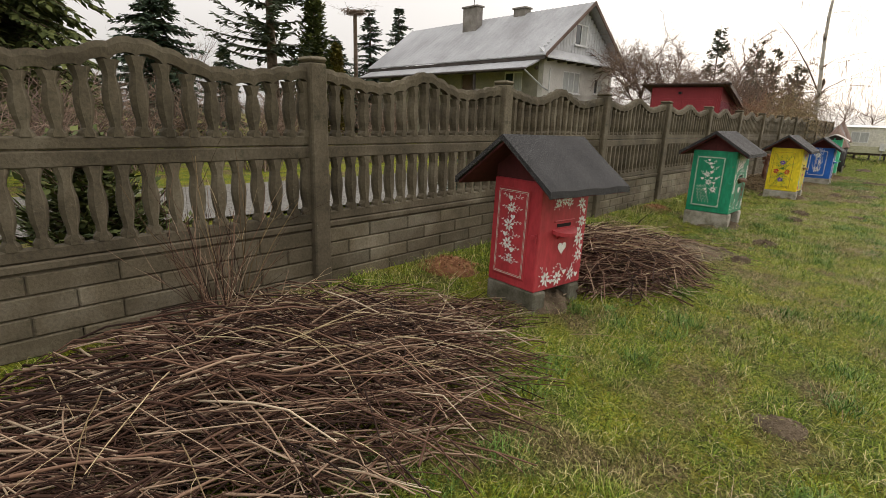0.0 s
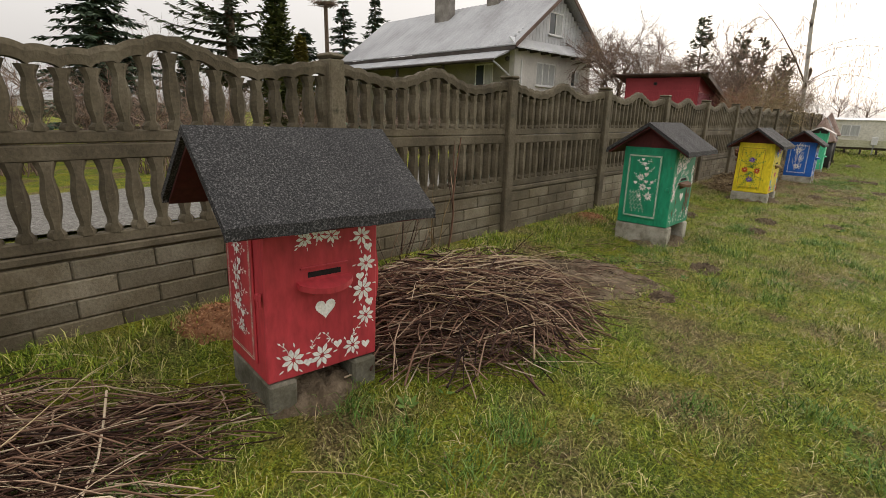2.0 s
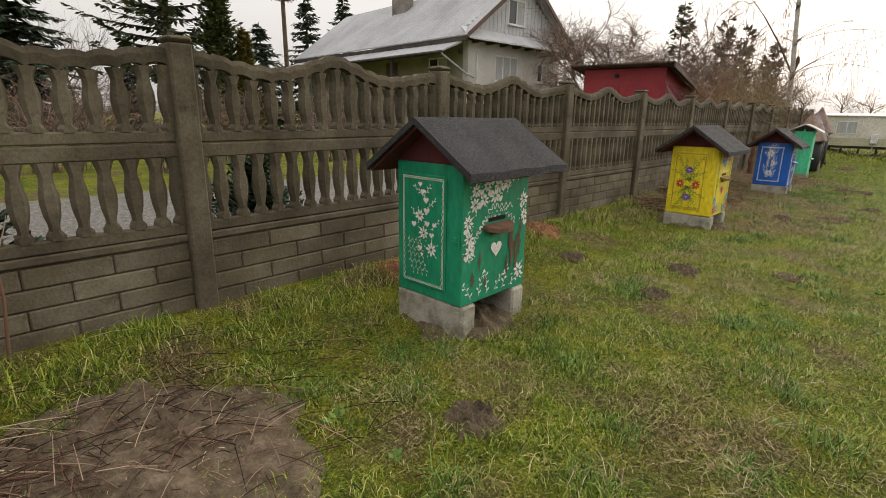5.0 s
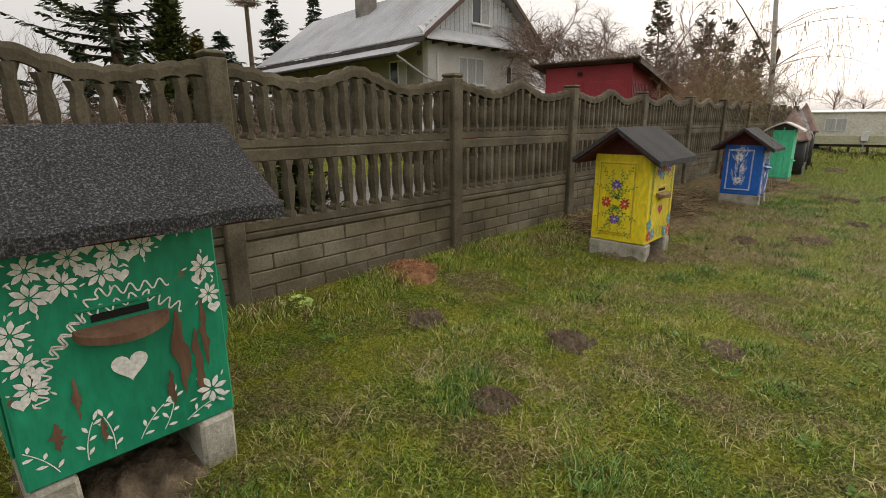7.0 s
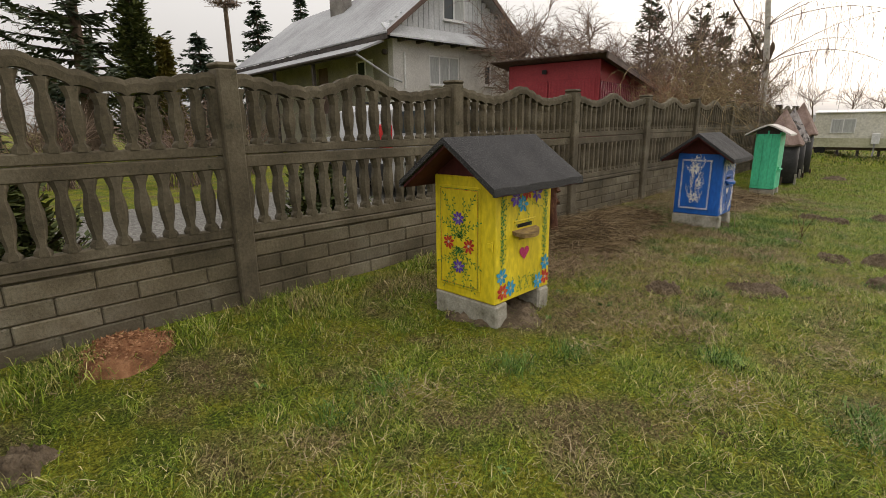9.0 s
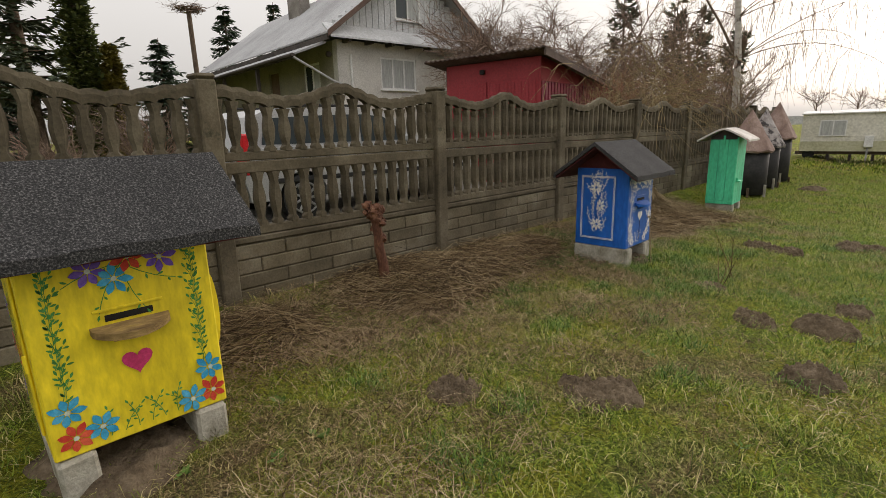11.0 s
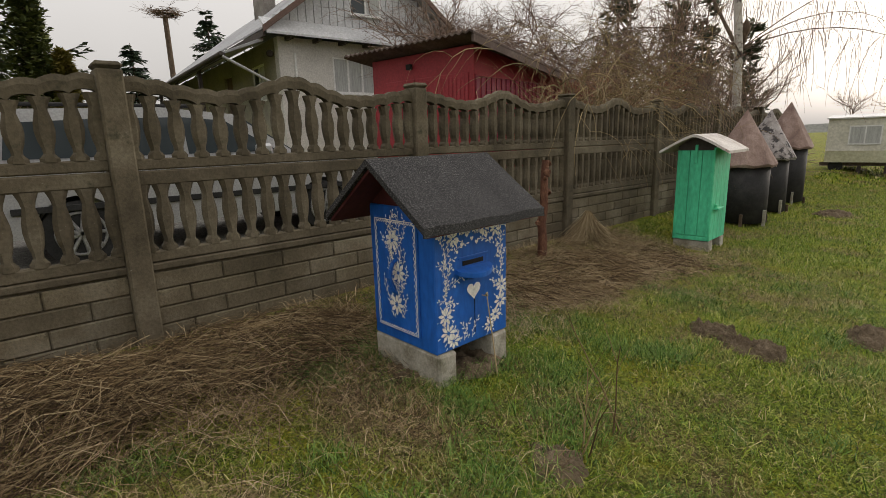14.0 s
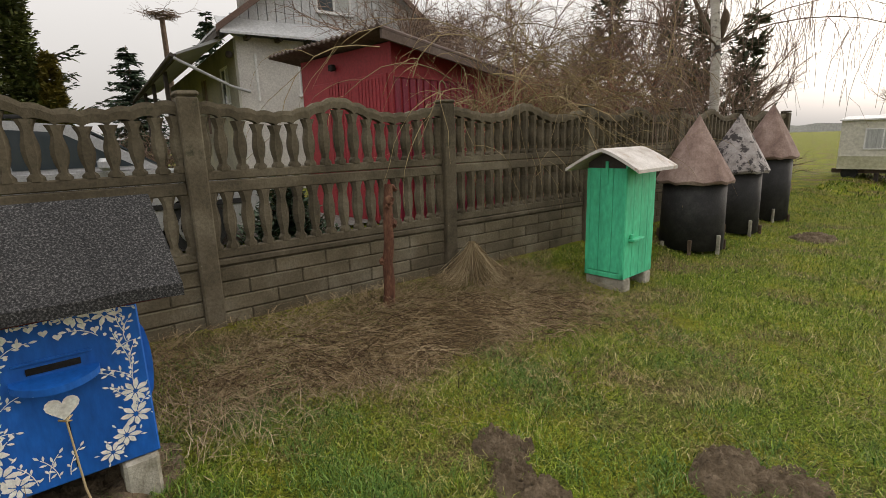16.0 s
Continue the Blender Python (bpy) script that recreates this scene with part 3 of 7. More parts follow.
def flower(layer, face, u, v, r, n=8, turn=0.0, fat=0.40):
    bm = layer.mark("painted_flower")
    u, v = min(max(u, r), face.w - r), min(max(v, r), face.h - r)
    for i in range(n):
        petal(bm, face, u, v, turn + 2 * math.pi * i / n, r * rnd.uniform(0.9, 1.12), r * fat * 1.1, 0.0046 + 0.0003 * i)
    return u, v


def dot(layer, face, u, v, r, lift=0.008):
    dab(layer.mark("painted_dot"), face, [(u + r * math.cos(k * 0.785), v + r * math.sin(k * 0.785)) for k in range(8)], lift)


def posy(layer, face, u, v, r, g, n=8, eye=None):
    """A pointed flower with a ring of slim leaves behind it."""
    u, v = flower(layer, face, u, v, r, n, g.uniform(0, 1), 0.36)
    if eye:
        dot(eye, face, u, v, r * 0.17)
    a0 = g.uniform(0, 6.28)
    for k in range(5):
        bm = layer.mark("painted_leaf")
        a = a0 + 1.2566 * k + g.uniform(-0.2, 0.2)
        petal(bm, face, u + r * 0.95 * math.cos(a), v + r * 0.95 * math.sin(a), a + g.uniform(-0.5, 0.5), r * g.uniform(0.45, 0.6), r * 0.15, 0.0030 + 0.0002 * k)


def vine(layer, face, pts, leaf=0.024, gap=0.017, g=rnd, w=0.0028):
    """A thin curling stem with slim leaves set on both sides."""
    bm = layer.mark("painted_vine")
    k = 0
    for (a, b), (c, d) in zip(pts, pts[1:]):
        l = math.hypot(c - a, d - b)
        ang = math.atan2(d - b, c - a)
        for i in range(max(1, int(l / gap))):
            t = (i + 0.5) * gap / l
            s = 1 if k % 2 else -1
            petal(bm, face, a + (c - a) * t, b + (d - b) * t, ang + s * g.uniform(0.6, 1.1), leaf * g.uniform(0.75, 1.15), leaf * 0.34, 0.0031 + 0.0001 * (k % 9))
            k += 1
    a, b = pts[-1]
    petal(bm, face, a, b, math.atan2(pts[-1][1] - pts[-2][1], pts[-1][0] - pts[-2][0]), leaf * 1.1, leaf * 0.36, 0.0042)
    stem(bm, face, [(min(max(p, 0.006), face.w - 0.006), min(max(q, 0.006), face.h - 0.006)) for p, q in pts], w)


def curl(u, v, ang, ln, bend, n=5):
    """Points of a bending line."""
    pts = [(u, v)]
    for i in range(n):
        ang += bend / n
        u, v = u + math.cos(ang) * ln / n, v + math.sin(ang) * ln / n
        pts.append((u, v))
    return pts


def border(layer, face, path, g, step=0.12, r=0.046, hearts=True, eye=None, n=8, jitter=0.012):
    """Posies with small hearts and leaves between them, along a path."""
    for (a, b), (c, d) in zip(path, path[1:]):
        l = math.hypot(c - a, d - b)
        m = max(1, round(l / step))
        for i in range(m):
            t = (i + 0.5) / m
            u, v = a + (c - a) * t + g.uniform(-jitter, jitter), b + (d - b) * t + g.uniform(-jitter, jitter)
            posy(layer, face, u, v, r * g.uniform(0.85, 1.1), g, n, eye)
            t = (i + 1) / m
            nx_, ny_ = -(d - b) / l, (c - a) / l
            s = 0.022 * (1 if i % 2 else -1)
            hu, hv = a + (c - a) * t + nx_ * s, b + (d - b) * t + ny_ * s
            hu, hv = min(max(hu, 0.028), face.w - 0.028), min(max(hv, 0.03), face.h - 0.03)
            if hearts:
                heart(layer, face, hu, hv, 0.042)
            else:
                vine(layer, face, curl(hu, hv, g.uniform(0, 6.28), 0.06, 1.0, 3), 0.02, 0.014, g)


def stem(bm, face, pts, w=0.004, lift=0.0026):
    for (a, b), (c, d) in zip(pts, pts[1:]):
        l = math.hypot(c - a, d - b) or 1
        nx_, ny_ = -(d - b) / l * w / 2, (c - a) / l * w / 2
        dab(bm, face, [(a + nx_, b + ny_), (c + nx_, d + ny_), (c - nx_, d - ny_), (a - nx_, b - ny_)], lift)


def heart(layer, face, u, v, s):
    bm = layer.mark("painted_heart")
    pts = []
    for i in range(24):
        t = 2 * math.pi * i / 24
        pts.append((u + s * 16 * math.sin(t) ** 3 / 32, v + s * (13 * math.cos(t) - 5 * math.cos(2 * t) - 2 * math.cos(3 * t) - math.cos(4 * t)) / 32))
    dab(bm, face, pts, 0.004)


def squiggle(layer, face, pts, amp=0.012, waves=7):
    """A wavy line of white paint along a path."""
    bm = layer.mark("painted_scroll")
    out = []
    for (a, b), (c, d) in zip(pts, pts[1:]):
        l = math.hypot(c - a, d - b)
        for k in range(waves * 9):
            t = k / (waves * 9)
            s = amp * math.sin(2 * math.pi * waves * t)
            out.append((a + (c - a) * t - (d - b) / l * s, b + (d - b) * t + (c - a) / l * s))
    stem(bm, face, out, 0.005)


def frame_line(layer, face, u0, u1, v0, v1, w=0.007, lift=0.003):
    bm = layer.mark("painted_border")
    for a in ((u0, u1, v0, v0 + w), (u0, u1, v1 - w, v1), (u0, u0 + w, v0 + w, v1 - w), (u1 - w, u1, v0 + w, v1 - w)):
        dab(bm, face, [(a[0], a[2]), (a[1], a[2]), (a[1], a[3]), (a[0], a[3])], lift)


def painted_hive(m, label, pm, D=0.42, W=0.58, z0=0.17, z1=0.9, ridge=1.16, eave=0.88, half=0.40, near=0.13, far=0.11, kind="red"):
    """Local x points to the path, local y runs along the fence; the gable looks along -y."""
    hv = thing("beehive", m, label, "beehive", "painted beehives along the fence")
    x0, x1, y0, y1 = -D / 2, D / 2, -W / 2, W / 2
    # concrete feet
    for yb in (y0 + 0.055, y1 - 0.075):
        bm = bmesh.new()
        box(bm, x0 - 0.01, x1 + 0.015, yb - 0.055, yb + 0.065, -0.08, z0 - 0.002, 0.012)
        wobble(bm, 0.008, 12, yb * 9)
        part("concrete_foot", bm, M["mossy_block" if kind == "red" else "block"], hv, "dark mossy stone block foot" if kind == "red" else "rough grey concrete block foot")
    # body with rabbeted corner boards
    bm = bmesh.new()
    box(bm, x0, x1, y0, y1, z0, z1, 0.006)
    body = part("body", bm, pm, hv)
    # gable boards under the roof
    def roof_z(x):
        return ridge - 0.043 - (ridge - eave) * abs(x) / half
    for yy, t in ((y0 + 0.012, 0.014), (y1 - 0.026, 0.014)):
        bm = bmesh.new()
        prism(bm, [(x0, z1), (x1, z1), (x1, roof_z(x1)), (0, roof_z(0)), (x0, roof_z(x0))], "y", yy, yy + t)
        part("gable_board", bm, M["maroon"], hv, "dark maroon gable board")
    # roof: two boarded slopes under felt
    for s in (-1, 1):
        bm = bmesh.new()
        th = 0.042
        poly = [(0, ridge - th), (s * half, eave - th), (s * half, eave - 0.024), (0, ridge - 0.024)]
        prism(bm, poly, "y", y0 - near + 0.012, y1 + far - 0.012)
        sl = part("roof_board", bm, M["maroon"], hv)
        bm = bmesh.new()
        N = 10
        for j in range(N):
            ya, yb = y0 - near - 0.012 + (W + near + far + 0.024) * j / N, y0 - near - 0.012 + (W + near + far + 0.024) * (j + 1) / N
            o = 0.014
            w1, w2 = 0.004 * math.sin(j * 1.7), 0.004 * math.sin((j + 1) * 1.7)
            ring = lambda y, w: [(0, y, ridge - 0.022), (0, y, ridge + o), (s * half * 0.5, y, (ridge + eave) / 2 + o + w), (s * (half + 0.014), y, eave - 0.008 + o + w), (s * (half + 0.018), y, eave - 0.036 + w), (s * (half + 0.003), y, eave - 0.036 + w), (s * (half + 0.003), y, eave - 0.022)]
            a, b = [bm.verts.new(q) for q in ring(ya, w1)], [bm.verts.new(q) for q in ring(yb, w2)]
            for i in range(7):
                bm.faces.new((a[i], a[(i + 1) % 7], b[(i + 1) % 7], b[i]))
            if j == 0:
                bm.faces.new(a)
            if j == N - 1:
                bm.faces.new(list(reversed(b)))
        bmesh.ops.remove_doubles(bm, verts=bm.verts, dist=1e-5)
        part("roofing_felt", bm, M["felt"], hv, "dark grey mineral roofing felt")
    H = z1 - z0
    PR = 0.78 * D                       # far edge of the door panel on the gable side
    side = Face((x0, y0, z0), (1, 0, 0), (0, -1, 0), D, H)
    front = Face((x1, y0, z0), (0, 1, 0), (1, 0, 0), W, H)
    # door panel on the gable side
    bm = bmesh.new()
    box(bm, x0 + 0.05, x0 + PR, y0 - 0.01, y0, z0 + 0.06, z1 - 0.06, 0.004)
    panel = part("side_panel", bm, pm, hv)
    side.o = Vector((x0, y0 - 0.01, z0))
    # entrance: slot, alighting board with a rounded underside
    vs = 0.58 * H
    bm = bmesh.new()
    box(bm, x1 - 0.004, x1 + 0.003, -0.075, 0.075, z0 + vs + 0.005, z0 + vs + 0.028)
    part("entrance_slot", bm, M["dark_hole"], hv, "dark entrance slot")
    bm = bmesh.new()
    lip = [(x1 - 0.002, 0.125), (x1 - 0.002, -0.125), (x1 + 0.022, -0.122)]
    lip += [(x1 + 0.022 + 0.056 * math.sin(math.pi * (k + 0.5) / 12) ** 0.7, -0.122 + 0.244 * (k + 0.5) / 12) for k in range(12)]
    prism(bm, lip + [(x1 + 0.022, 0.122)], "z", z0 + vs - 0.03, z0 + vs - 0.006)
    for v in bm.verts:                  # the board tips down towards its lip
        v.co.z -= 0.3 * max(0.0, v.co.x - x1)
    prism(bm, [(x1, z0 + vs - 0.032), (x1 + 0.035, z0 + vs - 0.05), (x1, z0 + vs - 0.075)], "y", -0.06, 0.06)
    board_mat = {"green": M["bare_wood"], "yellow": M["rotten_wood"]}.get(kind, pm)
    part("alighting_board", bm, board_mat, hv, {"green": "bare brown wooden alighting board", "yellow": "rotten split alighting board"}.get(kind, ""))
    # curved handle board on the far gable side
    bm = bmesh.new()
    arc = [(y1 - 0.002, z0 + 0.30 * H)] + [(y1 + 0.024 * math.sin(math.pi * k / 10) ** 0.6, z0 + (0.30 + 0.42 * k / 10) * H) for k in range(1, 10)] + [(y1 - 0.002, z0 + 0.72 * H)]
    prism(bm, arc, "x", x1 - 0.05, x1 - 0.022)
    part("side_handle", bm, pm, hv)
    # an upper flap line
    bm = bmesh.new()
    box(bm, x1, x1 + 0.008, -0.11, 0.11, z0 + vs + 0.042, z0 + vs + 0.052, 0.002)
    part("cleat", bm, pm, hv)
    white, pale, green_, red_, blue_, purple, pink = (Layer() for k in range(7))
    eyes = Layer()
    c = W / 2
    g = random.Random(len(label))
    pc = (0.05 + PR) / 2
    if kind == "red":
        frame_line(pale, side, 0.06, PR - 0.012, 0.075, H - 0.075, 0.004)
        frame_line(pale, side, 0.07, PR - 0.022, 0.085, H - 0.085, 0.0025)
        border(white, side, [(pc + 0.025, 0.14), (pc - 0.025, 0.36), (pc, H - 0.13)], g, 0.115, 0.042, True, eyes)
        for v in (0.16, 0.25, 0.34, 0.43, 0.52, 0.6):
            for s in (-1, 1):
                vine(white, side, curl(pc, v, math.pi / 2 + s * 0.9, 0.075, s * 0.6), 0.02, 0.02, g, 0.002)
        border(white, front, [(0.03, 0.075), (W - 0.06, 0.085)], g, 0.125, 0.05, True, eyes)
        border(white, front, [(W - 0.06, 0.14), (W - 0.075, H - 0.08)], g, 0.125, 0.05, True, eyes)
        border(white, front, [(c - 0.12, H - 0.13), (c + 0.06, H - 0.125)], g, 0.065, 0.036, False, eyes)
        for i in range(4):
            vine(white, front, curl(0.09 + 0.1 * i, 0.11, 1.57, 0.06, 0.8 * (-1) ** i, 3), 0.022, 0.016, g)
        heart(white, front, c, 0.285, 0.095)
    elif kind == "green":
        frame_line(pale, side, 0.06, PR - 0.012, 0.075, H - 0.075, 0.004)
        squiggle(pale, side, [(0.07, 0.085), (0.07, H - 0.085), (PR - 0.022, H - 0.085), (PR - 0.022, 0.085), (0.07, 0.085)], 0.004, 16)
        for u, v, r in ((0.2, 0.47, 0.036), (0.23, 0.375, 0.038), (0.29, 0.29, 0.042)):
            posy(white, side, u, v, r, g, 8, eyes)
        for u, v, s in ((0.2, 0.645, 0.032), (0.22, 0.605, 0.036), (0.245, 0.56, 0.042), (0.25, 0.5, 0.045), (0.255, 0.43, 0.038), (0.15, 0.415, 0.04), (0.29, 0.37, 0.036), (0.31, 0.43, 0.03), (0.2, 0.285, 0.036), (0.215, 0.25, 0.024)):
            heart(white, side, u, v, s)
        for u, v, a_, b_ in ((0.22, 0.58, 2.2, 0.5), (0.22, 0.58, 0.6, 0.4), (0.25, 0.52, 0.3, 0.6), (0.2, 0.45, 2.8, -0.5), (0.28, 0.4, 0.5, 0.4)):
            vine(white, side, curl(u, v, a_, 0.075, b_), 0.02, 0.016, g)
        for u in (0.11, 0.14, 0.17, 0.2):
            vine(pale, side, curl(u, 0.34, -1.7 + u, 0.2, 0.3), 0.022, 0.017, g, 0.002)
        for k in range(3):
            border(white, front, [(0.05, H - 0.05 - 0.075 * k), (W - 0.04 - 0.12 * k, H - 0.05 - 0.06 * k)], g, 0.1, 0.042, True, eyes)
        border(white, front, [(0.05, H - 0.27), (0.055, 0.27)], g, 0.08, 0.045, True, eyes)
        border(white, front, [(W - 0.045, H - 0.15), (W - 0.045, H - 0.36)], g, 0.09, 0.038, True, eyes)
        squiggle(white, front, [(0.07, 0.24), (0.1, 0.36), (0.2, 0.47), (0.36, 0.5), (0.47, 0.42)], 0.016, 4)
        squiggle(white, front, [(0.12, 0.38), (0.24, 0.53), (0.44, 0.52)], 0.014, 5)
        for i in range(6):
            vine(white, front, curl(0.08 + 0.07 * i, 0.03, 1.9 - 0.25 * i, 0.12, 0.5 * (-1) ** i), 0.032, 0.024, g)
        posy(white, front, W - 0.07, 0.11, 0.05, g, 7)
        heart(white, front, c, 0.285, 0.1)
    elif kind == "yellow":
        frame_line(green_, side, 0.06, PR - 0.012, 0.075, H - 0.075, 0.003)
        frame_line(red_, side, 0.066, PR - 0.018, 0.081, H - 0.081, 0.002)
        cu = pc
        for (u, v), b in zip(((cu, 0.2), (cu - 0.085, 0.35), (cu + 0.085, 0.345), (cu, 0.51)), (purple, red_, red_, purple)):
            flower(b, side, u, v, 0.048, 8, 0.3, 0.38)
            dot(pale, side, u, v, 0.009)
        for s in (-1, 1):
            for t in (-1, 1):
                for ln, bend, off in ((0.29, 0.3, 0.3), (0.24, -0.8, 0.55), (0.2, 0.5, 0.75), (0.13, -0.6, 1.0), (0.1, 0.6, 1.25)):
                    vine(green_, side, curl(cu, 0.355 + t * 0.03, t * (math.pi / 2 - s * off), ln, -t * s * bend * 0.8), 0.026, 0.016, g)
        for i, (u, v, b) in enumerate(((0.06, 0.17, blue_), (0.07, 0.07, red_), (0.15, 0.08, blue_), (W - 0.05, 0.07, red_), (W - 0.13, 0.06, blue_), (W - 0.05, 0.17, blue_), (c - 0.1, H - 0.13, purple), (c - 0.03, H - 0.17, blue_), (c + 0.02, H - 0.1, red_), (c + 0.1, H - 0.06, blue_), (c + 0.12, H - 0.12, purple))):
            flower(b, front, u, v, 0.056, 7, i, 0.44)
            dot(pale, front, u, v, 0.009)
        for s, u in ((1, 0.05), (-1, W - 0.05)):
            for v in (0.2, 0.26, 0.32, 0.38, 0.44, 0.5, 0.56, 0.62):
                vine(green_, front, curl(u, v, math.pi / 2 - s * 0.6, 0.11, s * 0.9), 0.024, 0.016, g, 0.002)
                vine(green_, front, curl(u + s * 0.02, v, math.pi / 2 + s * 0.3, 0.09, -s * 0.8), 0.024, 0.016, g, 0.002)
        for i in range(7):
            vine(green_, front, curl(0.17 + 0.045 * i, 0.03, 1.2 + 0.12 * i, 0.1, 0.6 * (-1) ** i), 0.022, 0.016, g)
        for i in range(8):
            vine(green_, front, curl(c, H - 0.12, i * 0.785, 0.19, 0.5), 0.024, 0.02, g)
        heart(pink, front, c, 0.285, 0.1)
    else:
        frame_line(white, side, 0.058, PR - 0.008, 0.068, H - 0.068, 0.004)
        squiggle(white, side, [(0.07, 0.08), (0.07, H - 0.08), (PR - 0.02, H - 0.08), (PR - 0.02, 0.08), (0.07, 0.08)], 0.005, 16)
        for u, v in ((pc - 0.015, 0.55), (pc + 0.025, 0.385), (pc, 0.21)):
            posy(white, side, u, v, 0.058, g, 8, eyes)
        for k in range(30):
            v = 0.13 + 0.0165 * k
            s = 1 if k % 2 else -1
            u = pc + 0.02 * math.sin(k * 0.8)
            vine(white, side, curl(u + s * 0.02, v, math.pi / 2 - s * g.uniform(0.6, 1.3), g.uniform(0.1, 0.15), s * g.uniform(0.5, 1.9)), 0.02, 0.014, g, 0.003)
        for s in (0, 1):
            for k in range(15):
                v = 0.16 + 0.034 * k
                u = 0.05 if s == 0 else W - 0.05
                q = 1 if s == 0 else -1
                vine(white, front, curl(u, v, math.pi / 2 - q * g.uniform(0, 0.9), 0.085, q * g.uniform(-1.2, 1.2)), 0.024, 0.015, g)
        for u, v, r in ((0.06, 0.19, 0.048), (0.075, 0.1, 0.05), (0.11, 0.05, 0.045), (W - 0.05, 0.27, 0.046), (W - 0.06, 0.18, 0.048), (W - 0.1, 0.11, 0.046), (W - 0.15, 0.06, 0.04)):
            posy(white, front, u, v, r, g, 8, eyes)
        for i in range(4):
            vine(white, front, curl(0.16 + 0.03 * i, 0.03, 1.6, 0.1, 0.7 * (-1) ** i), 0.024, 0.016, g)
        for k in range(9):
            u = 0.06 + (W - 0.12) * k / 8
            vine(white, front, curl(u, H - 0.05, -math.pi / 2 + 0.5 * (-1) ** k, 0.13 - 0.05 * abs(k - 4) / 4, 0.8 * (-1) ** k), 0.026, 0.014, g)
        for u, v, r in ((0.12, H - 0.15, 0.044), (0.2, H - 0.07, 0.04), (c, H - 0.09, 0.042), (c + 0.08, H - 0.13, 0.038), (W - 0.16, H - 0.07, 0.04), (W - 0.1, H - 0.14, 0.042)):
            posy(white, front, u, v, r, g, 7, eyes)
        for k in range(8):
            s = 1 if k % 2 else -1
            vine(white, front, curl(c + 0.05 * (k - 3.5), H - 0.1, -math.pi / 2 + s * 0.7, 0.09, s * 0.8), 0.024, 0.015, g)
        for k, (u, v) in enumerate(((0.1, 0.24), (0.11, 0.33), (0.1, 0.42), (0.13, 0.5), (W - 0.1, 0.34), (W - 0.1, 0.43), (W - 0.13, 0.51))):
            vine(white, front, curl(u, v, math.pi / 2 + 0.6 * (-1) ** k, 0.09, 0.9 * (-1) ** k), 0.026, 0.016, g)
            dot(white, front, u + 0.02, v, 0.006, 0.004)
        for k in range(9):
            heart(white, front, c - 0.15 + 0.035 * k, H - 0.145 - 0.022 * (k % 3), 0.026)
        heart(white, front, c, 0.285, 0.1)
        bm = bmesh.new()
        box(bm, x1, x1 + 0.002, 0.006, 0.01, z0 + 0.05, z0 + 0.24)
        part("crack", bm, M["dark_hole"], body, "dark split in the board")
    for b, mt, lb in ((white, "white_paint", "white paint"), (pale, "pale_line", "pale paint"), (green_, "leaf_green", "green paint"), (red_, "petal_red", "red paint"), (blue_, "petal_blue", "light blue paint"), (purple, "petal_purple", "purple paint"), (pink, "petal_pink", "magenta paint"), (eyes, None, "")):
        for nm, q in b.marks:
            part(nm, q, M[mt] if mt else pm, body, lb)
    # latch on the gable side
    bm = bmesh.new()
    if kind == "blue":
        for i in range(6):
            a, b = math.pi * i / 6, math.pi * (i + 1) / 6
            cyl(bm, (-0.03, y0 - 0.008 - 0.045 * math.sin(a), z0 + 0.36 - 0.09 * math.cos(a)), (-0.03, y0 - 0.008 - 0.045 * math.sin(b), z0 + 0.36 - 0.09 * math.cos(b)), 0.011, n=8)
        part("handle", bm, pm, hv, "blue bowed wooden handle")
    else:
        box(bm, x1 - 0.05, x1 - 0.02, y0 - 0.02, y0 - 0.008, z0 + 0.36, z0 + 0.39, 0.003)
        cyl(bm, (x1 - 0.012, y0 - 0.014, z0 + 0.34), (x1 - 0.012, y0 - 0.014, z0 + 0.40), 0.006, n=8)
        part("latch", bm, pm, hv)
    if kind == "green":
        g = random.Random(4)
        for u, v, w, h in ((W - 0.15, 0.12, 0.05, 0.33), (W - 0.1, 0.07, 0.035, 0.3), (W - 0.07, 0.2, 0.03, 0.26), (W - 0.19, 0.1, 0.025, 0.14), (0.09, 0.09, 0.035, 0.1), (0.15, 0.17, 0.02, 0.14), (0.2, 0.06, 0.016, 0.1), (W - 0.06, 0.5, 0.025, 0.1), (0.06, 0.3, 0.02, 0.05)):
            bm = bmesh.new()
            k = 12
            left = [(u - w / 2 * math.sin(math.pi * (i + 0.4) / k) * g.uniform(0.3, 1.3), v + h * i / k) for i in range(k)]
            right = [(u + w / 2 * math.sin(math.pi * (i + 0.4) / k) * g.uniform(0.3, 1.3), v + h * i / k) for i in range(k)]
            for i in range(k - 1):
                dab(bm, front, [left[i], right[i], right[i + 1], left[i + 1]], 0.0045)
            part("flaked_paint", bm, M["bare_wood"], body, "brown bare wood where the paint has flaked")
    return hv


painted_hive(pose(1.035, 1.10, -0.035, -1.0, 0.5, -6), "red painted wooden beehive with white flowers, heart and dark felt roof", M["red_paint"], 0.42, 0.52, 0.145, 0.88, 1.155, 0.855, 0.40, 0.18, 0.15, "red")
painted_hive(pose(1.07, 5.23, 0.0, 0, 0, 0), "green painted wooden beehive with white flowers and flaking paint", M["green_paint"], 0.50, 0.59, 0.18, 0.94, 1.165, 0.915, 0.38, 0.10, 0.17, "green")
painted_hive(pose(1.125, 9.42, -0.02, 0, 0, 0), "yellow painted wooden beehive with coloured flowers and leaves", M["yellow_paint"], 0.50, 0.58, 0.14, 0.91, 1.13, 0.87, 0.37, 0.17, 0.15, "yellow")
